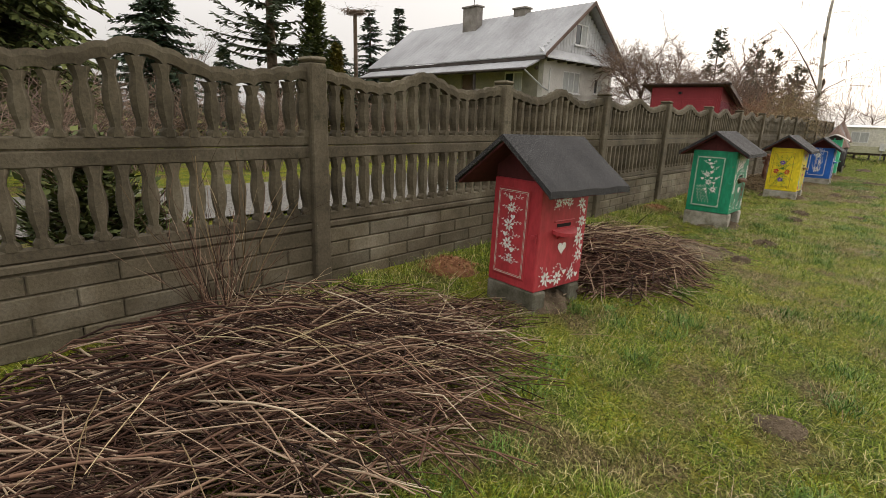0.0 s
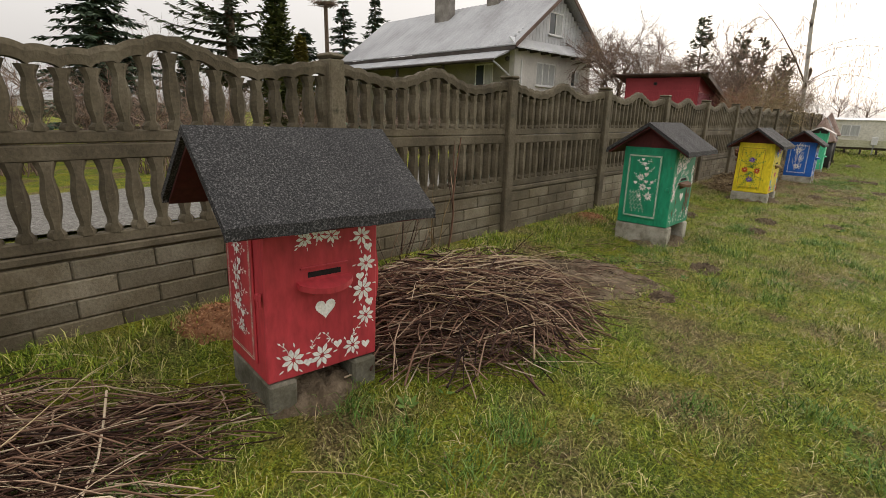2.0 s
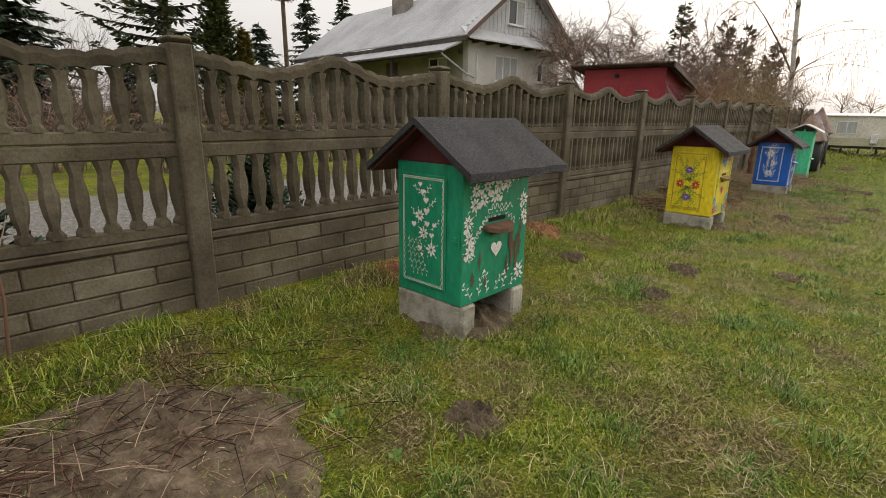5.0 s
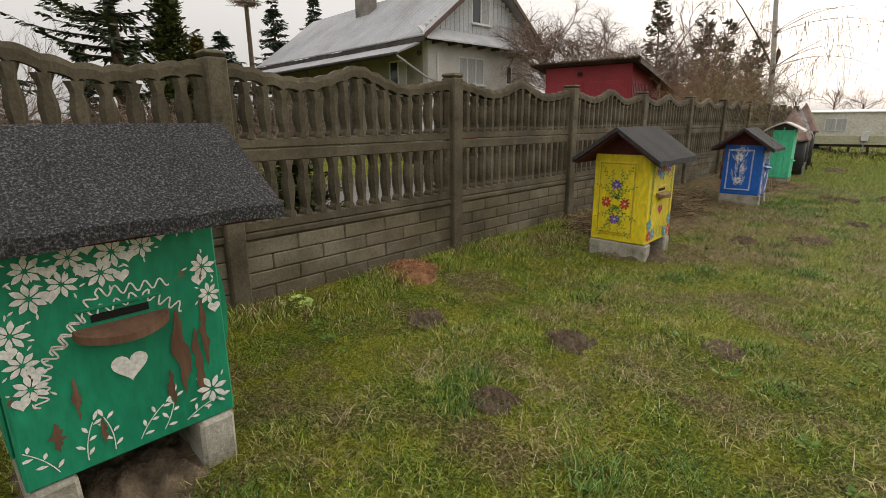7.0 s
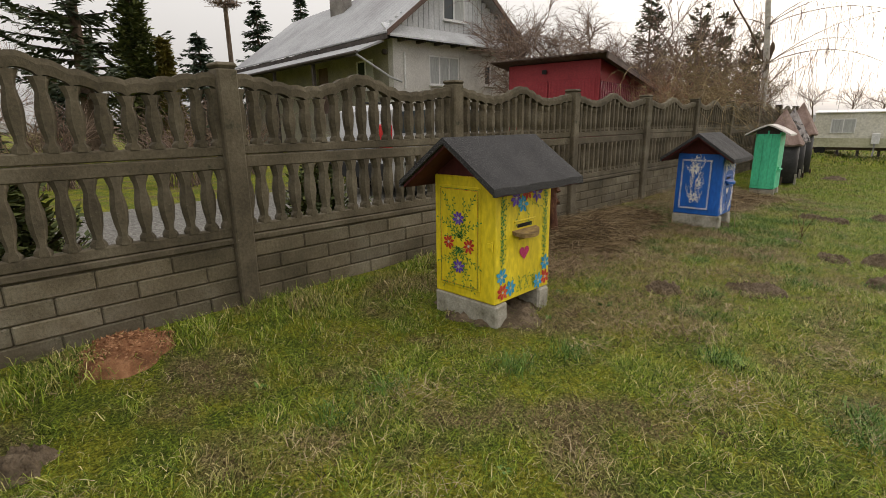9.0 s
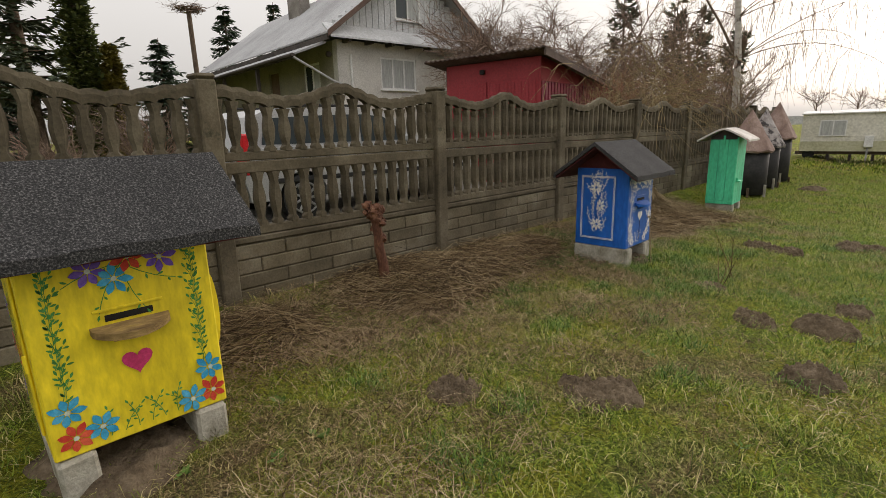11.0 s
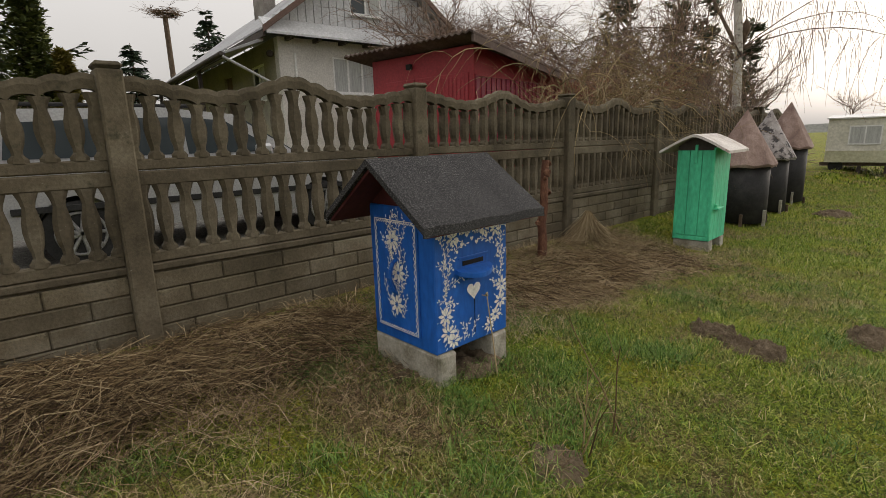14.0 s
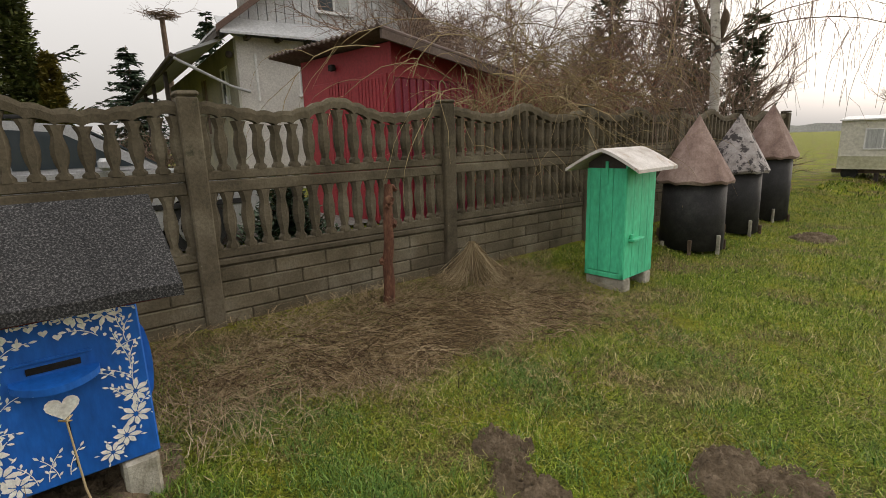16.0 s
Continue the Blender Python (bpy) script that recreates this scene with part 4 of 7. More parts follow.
painted_hive(pose(1.125, 13.58, -0.075, 0, 0, 1), "blue painted wooden beehive with dense white flowers and a handle", M["blue_paint"], 0.51, 0.53, 0.165, 0.89, 1.12, 0.84, 0.39, 0.17, 0.12, "blue")


def mint_hive(m):
    hv = thing("beehive", m, "plain mint-green tall wooden beehive with a pale tin roof", "beehive", "painted beehives along the fence")
    D, W, z0, z1 = 0.38, 0.52, 0.12, 1.10
    x0, x1, y0, y1 = -D / 2, D / 2, -W / 2, W / 2
    for yb in (y0 + 0.07, y1 - 0.07):
        bm = bmesh.new()
        box(bm, x0, x1 + 0.01, yb - 0.06, yb + 0.06, -0.08, z0 - 0.002, 0.012)
        wobble(bm, 0.008, 12, yb)
        part("concrete_foot", bm, M["block"], hv, "rough grey concrete block foot")
    for i in range(3):                       # boards of the gable side
        a, b = x0 + D * i / 3, x0 + D * (i + 1) / 3
        bm = bmesh.new()
        box(bm, a + 0.002, b - 0.002, y0 - 0.004, y0 + 0.02, z0 + 0.05, z1, 0.003)
        part("board", bm, M["mint_paint"], hv)
    for i in range(4):
        a, b = y0 + W * i / 4, y0 + W * (i + 1) / 4
        bm = bmesh.new()
        box(bm, x1 - 0.02, x1 + 0.003, a + 0.0015, b - 0.0015, z0, z1 + 0.03, 0.003)
        part("board", bm, M["mint_paint"], hv)
    bm = bmesh.new()
    box(bm, x0, x1 - 0.022, y0 + 0.022, y1, z0, z1, 0.004)
    part("body", bm, M["mint_paint"], hv)
    for a, b, c, d, nm in ((x0, x0 + 0.035, z0, z1, "batten"), (x1 - 0.035, x1, z0, z1, "batten"), (x0, x1, z0, z0 + 0.045, "batten"), (-0.014, 0.016, z1 - 0.14, z1 + 0.06, "batten")):
        bm = bmesh.new()
        box(bm, a, b, y0 - 0.014, y0 - 0.0045, c, d, 0.003)
        part(nm, bm, M["mint_paint"], hv)
    bm = bmesh.new()
    box(bm, x1 + 0.004, x1 + 0.06, -0.2, 0.0, z0 + 0.34, z0 + 0.362, 0.004)
    box(bm, x1 + 0.004, x1 + 0.03, -0.18, -0.14, z0 + 0.362, z0 + 0.40, 0.004)
    part("alighting_board", bm, M["mint_paint"], hv)
    ridge, eave, half = 1.275, 1.10, 0.35
    for yy in (y0 + 0.002, y1 - 0.016):
        bm = bmesh.new()
        prism(bm, [(x0, z1 + 0.001), (x1, z1 + 0.001), (x1, eave + 0.045), (0, ridge - 0.02), (x0, eave + 0.045)], "y", yy, yy + 0.014)
        part("gable_board", bm, M["fascia"], hv)
    for s in (-1, 1):
        bm = bmesh.new()
        N = 8
        pr = []
        for k in range(N + 1):
            t = k / N
            pr.append((s * half * t, ridge - (ridge - eave) * t ** 1.25))
        poly = pr + [(x, z - 0.028) for x, z in reversed(pr)]
        prism(bm, poly, "y", y0 - 0.12, y1 + 0.08)
        wobble(bm, 0.004, 6)
        part("roof_sheet", bm, M["pale_felt"], hv, "pale weathered tin roof sheet")
    return hv


mint_hive(pose(0.88, 17.79, -0.15, 0, 0, 3))


def log_hive(x, y, z, r, cone_mat, hh, ch, lab):
    hv = thing("skep_hive", pose(x, y, z, 0, 0, rnd.uniform(0, 90)), lab, "beehive", "round hives with cone roofs")
    bm = bmesh.new()
    cyl(bm, (0, 0, 0.06), (0, 0, hh), r, r * 0.97, 28)
    wobble(bm, 0.014, 4, x + y)
    part("drum", bm, M["tar"], hv, "round body wrapped in black tarred felt", True)
    bm = bmesh.new()
    n = 28
    rim = [bm.verts.new(((r + 0.07) * math.cos(2 * math.pi * i / n), (r + 0.07) * math.sin(2 * math.pi * i / n), hh - 0.05 + 0.015 * math.sin(i * 2.1))) for i in range(n)]
    mid = [bm.verts.new(((r + 0.07) * 0.5 * math.cos(2 * math.pi * i / n), (r + 0.07) * 0.5 * math.sin(2 * math.pi * i / n), hh + ch * 0.47 + 0.02 * math.sin(i * 1.3))) for i in range(n)]
    top = bm.verts.new((0.01, 0, hh + ch))
    for i in range(n):
        j = (i + 1) % n
        bm.faces.new((rim[i], rim[j], mid[j], mid[i]))
        bm.faces.new((mid[i], mid[j], top))
    low = [bm.verts.new((v.co.x * 0.97, v.co.y * 0.97, v.co.z - 0.03)) for v in rim]
    for i in range(n):
        j = (i + 1) % n
        bm.faces.new((rim[j], rim[i], low[i], low[j]))
    bm.faces.new(low)
    part("cone_roof", bm, cone_mat, hv, "steep cone roof of weathered felt")
    for k in range(7):
        a = k * 0.9
        bm = bmesh.new()
        box(bm, -0.012, 0.012, -0.02, 0.02, 0.02, 0.14 + 0.05 * (k % 3), 0.004)
        o = part("foot_peg", bm, M["block"] if k % 2 else M["bark"], hv)
        o.location = ((r + 0.02) * math.cos(a), (r + 0.02) * math.sin(a), 0)
    return hv


log_hive(0.70, 19.6, -0.15, 0.35, M["cone_tar"], 0.90, 0.68, "round hive in black felt under a brown cone roof")
log_hive(0.61, 20.95, -0.15, 0.33, M["cone_patch"], 0.93, 0.68, "round hive in black felt under a peeling grey cone roof")
log_hive(0.53, 22.3, -0.15, 0.33, M["cone_tar"], 1.05, 0.72, "round hive in black felt under a brown cone roof")


# ---- house behind the fence ----
def house():
    hs = thing("house", pose(-9.89, 17.9, 0.57, 0, 0, -4.1) @ Matrix.Scale(0.78, 4), "white plastered house with a grey corrugated metal roof", "house")
    L, Wd, ez, rz_ = 16.0, 7.4, 4.25, 7.65
    # local: x from 0 back to -L, y from 0 to Wd; the gable looks along +x
    win_low = [(1.95, 3.75, 2.5, 3.75), (5.4, 6.3, 2.6, 3.55)]
    bm = bmesh.new()
    def wall_x(bm, x0, x1, y0, y1, z0, z1, holes):
        ycuts = sorted({y0, y1, *[h[0] for h in holes], *[h[1] for h in holes]})
        for a, b in zip(ycuts, ycuts[1:]):
            hit = [h for h in holes if h[0] <= a and h[1] >= b]
            if hit:
                box(bm, x0, x1, a, b, z0, hit[0][2])
                box(bm, x0, x1, a, b, hit[0][3], z1)
            else:
                box(bm, x0, x1, a, b, z0, z1)
    wall_x(bm, -0.35, 0, 0, Wd, -1.1, ez, win_low)
    part("gable_wall", bm, M["plaster"], hs)
    bm = bmesh.new()
    holes = [(-2.9, -1.5, 2.3, 3.6), (-6.6, -5.5, 1.4, 3.6)]
    cuts = sorted({-L, -0.352, *[h[0] for h in holes], *[h[1] for h in holes]})
    for a, b in zip(cuts, cuts[1:]):
        hit = [h for h in holes if h[0] <= a and h[1] >= b]
        if hit:
            box(bm, a, b, 0, 0.35, -1.1, hit[0][2])
            box(bm, a, b, 0, 0.35, hit[0][3], ez)
        else:
            box(bm, a, b, 0, 0.35, -1.1, ez)
    part("front_wall", bm, M["limewash"], hs, "yellowish limewashed porch wall, greyed for the eave shadow")
    bm = bmesh.new()
    box(bm, -L, -L + 0.35, 0.352, Wd, -1.1, ez)
    box(bm, -L + 0.352, -0.352, Wd - 0.35, Wd, -1.1, ez)
    part("back_wall", bm, M["plaster"], hs)
    # gable triangle in vertical ribbed cladding with a window
    yc = Wd / 2
    gw = (2.75, 4.05, 5.25, 6.45)
    n = 26
    for i in range(n):
        a, b = -0.1 + (Wd + 0.2) * i / n, -0.1 + (Wd + 0.2) * (i + 1) / n
        m_ = (a + b) / 2
        zt = ez + 0.45 + (rz_ - 0.35 - ez - 0.45) * (1 - abs(m_ - yc) / (yc + 0.3))
        zb = ez + 0.5
        if zt - zb < 0.06:
            continue
        bm = bmesh.new()
        if a >= gw[0] - 0.1 and b <= gw[1] + 0.1:
            box(bm, -0.08, 0.02, a + 0.012, b - 0.012, zb, gw[2], 0.006)
            if zt > gw[3]:
                box(bm, -0.08, 0.02, a + 0.012, b - 0.012, gw[3], zt, 0.006)
        else:
            box(bm, -0.08, 0.02, a + 0.012, b - 0.012, zb, zt, 0.006)
        part("cladding_strip", bm, M["clad"], hs)
    bm = bmesh.new()
    prism(bm, [(-0.1, ez + 0.4), (Wd + 0.1, ez + 0.4), (yc, rz_ - 0.3)], "x", -0.14, -0.09)
    part("gable_backing", bm, M["verge"], hs)
    # skirt roof under the gable
    bm = bmesh.new()
    prism(bm, [(0.0, ez + 0.55), (0.62, ez + 0.02), (0.62, ez - 0.05), (0.0, ez + 0.45)], "y", -0.55, Wd + 0.5)
    part("skirt_roof", bm, M["clad"], hs)
    for i in range(8):
        bm = bmesh.new()
        box(bm, 0.002, 0.5, 0.25 + i * 0.98, 0.37 + i * 0.98, ez - 0.12, ez + 0.0)
        part("rafter_end", bm, M["fascia"], hs)
    # main roof: two corrugated slopes
    for s in (-1, 1):
        bm = bmesh.new()
        y_e = yc + s * (yc + 0.65)
        z_e = ez + 0.12
        N = 84
        prev = None
        for i in range(N + 1):
            x = 0.55 - (L + 1.1) * i / N
            dz = 0.028 * (i % 2)
            mid_y, mid_z = (yc + y_e) / 2, (rz_ + z_e) / 2
            r = [bm.verts.new((x, yc, rz_ + dz)), bm.verts.new((x, mid_y, mid_z + dz - 0.03)), bm.verts.new((x, y_e, z_e + dz)), bm.verts.new((x, y_e, z_e - 0.05)), bm.verts.new((x, yc, rz_ - 0.07))]
            if prev:
                for j in range(5):
                    bm.faces.new((prev[j], prev[(j + 1) % 5], r[(j + 1) % 5], r[j]))
            else:
                bm.faces.new(r)
            prev = r
        bm.faces.new(list(reversed(prev)))
        part("roof_slope", bm, M["sheet"], hs, "grey corrugated metal roof slope")
        bm = bmesh.new()
        prism(bm, [(yc, rz_ + 0.05), (y_e, z_e + 0.05), (y_e, z_e - 0.16), (yc, rz_ - 0.18)], "x", 0.56, 0.62)
        part("verge_board", bm, M["verge"], hs, "brown verge board")
    bm = bmesh.new()
    box(bm, -L - 0.5, 0.5, -0.64, -0.56, ez - 0.14, ez + 0.05)
    part("fascia_board", bm, M["fascia"], hs)
    # porch roof
    bm = bmesh.new()
    N = 60
    prev = None
    for i in range(N + 1):
        x = 0.1 - (L + 0.3) * i / N
        dz = 0.02 * (i % 2)
        r = [bm.verts.new(p) for p in ((x, -0.5, ez - 0.1 + dz), (x, -1.75, ez - 0.62 + dz), (x, -1.75, ez - 0.68), (x, -0.5, ez - 0.2))]
        if prev:
            for j in range(4):
                bm.faces.new((prev[j], prev[(j + 1) % 4], r[(j + 1) % 4], r[j]))
        else:
            bm.faces.new(r)
        prev = r
    bm.faces.new(list(reversed(prev)))
    part("porch_roof", bm, M["sheet"], hs, "lean-to porch roof of grey sheet")
    bm = bmesh.new()
    box(bm, -L - 0.2, 0.12, -1.83, -1.76, ez - 0.8, ez - 0.66)
    cyl(bm, (-L, -1.9, ez - 0.74), (0.2, -1.9, ez - 0.7), 0.06, n=8)
    part("gutter", bm, M["fascia"], hs)
    bm = bmesh.new()
    cyl(bm, (0.15, -1.85, ez - 0.78), (0.2, -0.3, ez - 1.55), 0.045, n=10)
    cyl(bm, (0.2, -0.3, ez - 1.55), (0.2, 0.25, ez - 1.7), 0.045, n=10)
    part("downpipe", bm, M["sheet"], hs)
    for x in (-3.8, -8, -12):
        bm = bmesh.new()
        box(bm, x - 0.07, x + 0.07, -1.72, -1.58, -1.1, ez - 0.68, 0.01)
        part("porch_post", bm, M["fascia"], hs)
    bm = bmesh.new()
    cyl(bm, (0.06, 0.55, 2.3), (0.06, 0.55, 3.75), 0.04, n=8)
    part("vent_pipe", bm, M["white_plastic"], hs)
    bm = bmesh.new()
    bmesh.ops.create_uvsphere(bm, u_segments=12, v_segments=8, radius=0.12, matrix=pose(-0.4, -0.15, 3.75))
    part("porch_lamp", bm, M["fascia"], hs)
    # chimneys
    for x, w, top, p in ((-8.6, 1.35, 1.15, -0.9), (-4.9, 0.95, 0.75, 0.0)):
        bm = bmesh.new()
        zb = rz_ - abs(p) * (rz_ - ez) / 4.2 - 0.3
        box(bm, x - w / 2, x + w / 2, yc + p - 0.3, yc + p + 0.3, zb, rz_ + top - 0.5, 0.01)
        ch = part("chimney", bm, M["chimney"], hs)
        bm = bmesh.new()
        box(bm, x - w / 2 - 0.08, x + w / 2 + 0.08, yc + p - 0.38, yc + p + 0.38, rz_ + top - 0.498, rz_ + top - 0.4, 0.01)
        part("chimney_cap", bm, M["chimney"], ch)
    bm = bmesh.new()
    cyl(bm, (-8.3, yc - 1.1, rz_ + 0.7), (-8.3, yc - 1.1, rz_ + 1.7), 0.03, n=6)
    part("mast", bm, M["steel"], hs)
    # windows: frame, panes with nets behind
    def window(x, y0, y1, z0, z1, panes, along="y"):
        bm = bmesh.new()
        f = 0.07
        def bx(a, b, c, d, t0, t1, q):
            if along == "y":
                box(q, t0, t1, a, b, c, d)
            else:
                box(q, a, b, t0, t1, c, d)
        t0, t1 = (x - 0.12, x - 0.03) if along == "y" else (x + 0.03, x + 0.12)
        bx(y0, y1, z0, z0 + f, t0, t1, bm)
        bx(y0, y1, z1 - f, z1, t0, t1, bm)
        for i in range(panes + 1):
            c = y0 + f / 2 + (y1 - y0 - f) * i / panes
            bx(c - f / 2, c + f / 2, z0 + f, z1 - f, t0, t1, bm)
        w = part("window", bm, M["white_plastic"], hs, "white framed window")
        for i in range(panes):
            a, b = y0 + f + (y1 - y0 - f) * i / panes, y0 + (y1 - y0 - f) * (i + 1) / panes
            q = bmesh.new()
            bx(a, b, z0 + f, z1 - f, (t0 + t1) / 2 - 0.008, (t0 + t1) / 2 + 0.008, q)
            part("pane", q, M["glass"] if panes == 2 and i == 0 else M["curtain"], w)
        q = bmesh.new()
        if along == "y":
            box(q, x - 0.02, x + 0.09, y0 - 0.05, y1 + 0.05, z0 - 0.06, z0 - 0.005, 0.008)
            part("window_sill", q, M["white_plastic"], w)
        else:
            q.free()
    window(0.0, 1.95, 3.75, 2.5, 3.75, 3)
    window(0.0, 5.4, 6.3, 2.6, 3.55, 2)
    window(0.06, gw[0], gw[1], gw[2], gw[3], 2)
    window(0.0, -2.9, -1.5, 2.3, 3.6, 2, "x")
    bm = bmesh.new()
    box(bm, -6.6, -5.5, 0.1, 0.16, 1.4, 3.6, 0.01)
    part("door", bm, M["verge"], hs, "dark wooden front door")
    return hs


house()


# ---- red shed ----
def shed():
    sh = thing("garden_shed", pose(-2.46, 17.54, 0, 0, 0, 6.8), "faded red metal shed with a sloping corrugated roof", "shed")
    W, Dp, zf, zb = 2.3, 4.2, 2.54, 2.0
    bm = bmesh.new()
    prism(bm, [(0, 0), (Dp, 0), (Dp, zb), (0, zf)], "x", -0.05, 0.0)
    part("side_wall", bm, M["shed_red"], sh)
    bm = bmesh.new()
    prism(bm, [(0, 0), (Dp, 0), (Dp, zb), (0, zf)], "x", -W, -W + 0.05)
    part("side_wall", bm, M["shed_red"], sh)
    bm = bmesh.new()
    box(bm, -W + 0.052, -0.052, 0, 0.05, 0, zf, 0.004)
    part("front_wall", bm, M["shed_red"], sh)
    bm = bmesh.new()
    box(bm, -W + 0.052, -0.052, Dp - 0.05, Dp, 0, zb - 0.01, 0.004)
    part("back_wall", bm, M["shed_red"], sh)
    for i in range(30):                      # ribbed sheet on the side
        a = 0.03 + (Dp - 0.1) * i / 30
        bm = bmesh.new()
        box(bm, 0.002, 0.022, a, a + 0.095, 0.05, min(2.08, zf - (zf - zb) * (a + 0.1) / Dp - 0.06), 0.006)
        part("rib", bm, M["shed_dark"], sh)
    bm = bmesh.new()
    box(bm, 0.003, 0.03, 0.02, Dp - 0.03, 2.085, 2.115)
    part("trim", bm, M["shed_red"], sh)
    for a, b in ((-1.95, -1.25), (-1.2, -0.1)):
        bm = bmesh.new()
        box(bm, a, b, -0.022, -0.002, 0.05, 2.15, 0.006)
        dr = part("door_leaf", bm, M["shed_red"], sh)
        for i in range(8 if a > -2 else 0):
            bm = bmesh.new()
            c = a + 0.42 + 0.08 * i
            box(bm, c, c + 0.05, -0.032, -0.0225, 0.1, 2.1, 0.004)
            part("rib", bm, M["shed_red"], dr)
    bm = bmesh.new()
    box(bm, -1.37, -1.27, -0.1, -0.03, 2.3, 2.39, 0.01)
    cyl(bm, (-1.32, -0.03, 2.34), (-1.32, 0.0, 2.34), 0.02, n=8)
    part("floodlight", bm, M["rubber"], sh, "small black floodlight")
    bm = bmesh.new()
    N = 46
    prev = None
    for i in range(N + 1):
        x = 0.3 - (W + 0.6) * i / N
        dz = 0.035 * (i % 2)
        r = [bm.verts.new(p) for p in ((x, -0.4, zf + 0.09 + dz), (x, Dp + 0.3, zb - 0.02 + dz), (x, Dp + 0.3, zb - 0.045 + dz), (x, -0.4, zf + 0.062 + dz))]
        if prev:
            for j in range(4):
                bm.faces.new((prev[j], prev[(j + 1) % 4], r[(j + 1) % 4], r[j]))
        else:
            bm.faces.new(r)
        prev = r
    bm.faces.new(list(reversed(prev)))
    part("roof", bm, M["rust"], sh, "rusty corrugated sheet roof")
    bm = bmesh.new()
    prism(bm, [(-0.38, zf + 0.055), (Dp + 0.28, zb - 0.06), (Dp + 0.28, zb - 0.15), (-0.38, zf - 0.05)], "x", 0.26, 0.3)
    part("roof_edge", bm, M["rust"], sh)
    return sh


shed()


# ---- static caravan ----
def caravan():
    cv = thing("static_caravan", pose(-0.2, 29.0, 0.0, 0, 0, 4) @ Matrix.Scale(0.62, 4), "cream static caravan with green-stained horizontal siding", "caravan")
    L, Dp, z0, z1 = 11.0, 3.0, 0.4, 2.25
    n = 15
    for i in range(n):
        a, b = z0 + (z1 - z0) * i / n, z0 + (z1 - z0) * (i + 1) / n
        bm = bmesh.new()
        prism(bm, [(0.0, a), (-0.02, a), (-0.004, b), (0.0, b)], "x", 0, L)
        prism(bm, [(0.0, a), (-0.02, a), (-0.004, b), (0.0, b)], "x", 0, 0.001)
        part("siding_board", bm, M["caravan_low"] if i < 4 else M["caravan"], cv)
    bm = bmesh.new()
    box(bm, 0, L, 0.002, Dp, z0, z1, 0.02)
    part("body", bm, M["caravan"], cv)
    bm = bmesh.new()
    prism(bm, [(-0.1, z1), (Dp + 0.1, z1), (Dp + 0.1, z1 + 0.05), (Dp / 2, z1 + 0.2), (-0.1, z1 + 0.05)], "x", -0.06, L + 0.06)
    part("roof", bm, M["white_plastic"], cv)
    for a, b in ((0.75, 1.85), (3.9, 4.9), (6.6, 7.8)):
        bm = bmesh.new()
        za, zb = z0 + 0.75, z0 + 1.55
        box(bm, a, b, -0.05, -0.022, za, za + 0.05)
        box(bm, a, b, -0.05, -0.022, zb - 0.05, zb)
        for c in (a, (a + b) / 2 - 0.02, b - 0.05):
            box(bm, c, c + 0.05, -0.05, -0.022, za + 0.05, zb - 0.05)
        w = part("window", bm, M["white_plastic"], cv)
        bm = bmesh.new()
        box(bm, a + 0.05, (a + b) / 2 - 0.02, -0.04, -0.03, za + 0.05, zb - 0.05)
        part("pane", bm, M["curtain"], w)
        bm = bmesh.new()
        box(bm, (a + b) / 2 + 0.03, b - 0.05, -0.04, -0.03, za + 0.05, zb - 0.05)
        part("pane", bm, M["curtain"], w)
    bm = bmesh.new()
    box(bm, 2.6, 2.95, -0.16, -0.024, z0 + 0.2, z0 + 0.75, 0.015)
    part("meter_box", bm, M["white_plastic"], cv)
    bm = bmesh.new()
    box(bm, 2.72, 2.8, -0.12, -0.06, -0.05, z0 + 0.2)
    part("meter_post", bm, M["steel"], cv)
    for y in (0.35, Dp - 0.5):
        bm = bmesh.new()
        box(bm, -0.2, L, y, y + 0.1, z0 - 0.17, z0 - 0.002)
        part("chassis_beam", bm, M["rust"], cv)
    for i in range(11):
        bm = bmesh.new()
        x = 0.25 + i * 0.9
        box(bm, x, x + 0.12, 0.3, 0.5, -0.08, z0 - 0.172)
        part("jack", bm, M["fascia"], cv)
    for x in (0.4, 4.6, 5.4):
        bm = bmesh.new()
        cyl(bm, (x, 0.12, 0.24), (x, 0.32, 0.24), 0.26, n=18)
        part("wheel", bm, M["rubber"], cv)
    return cv


caravan()


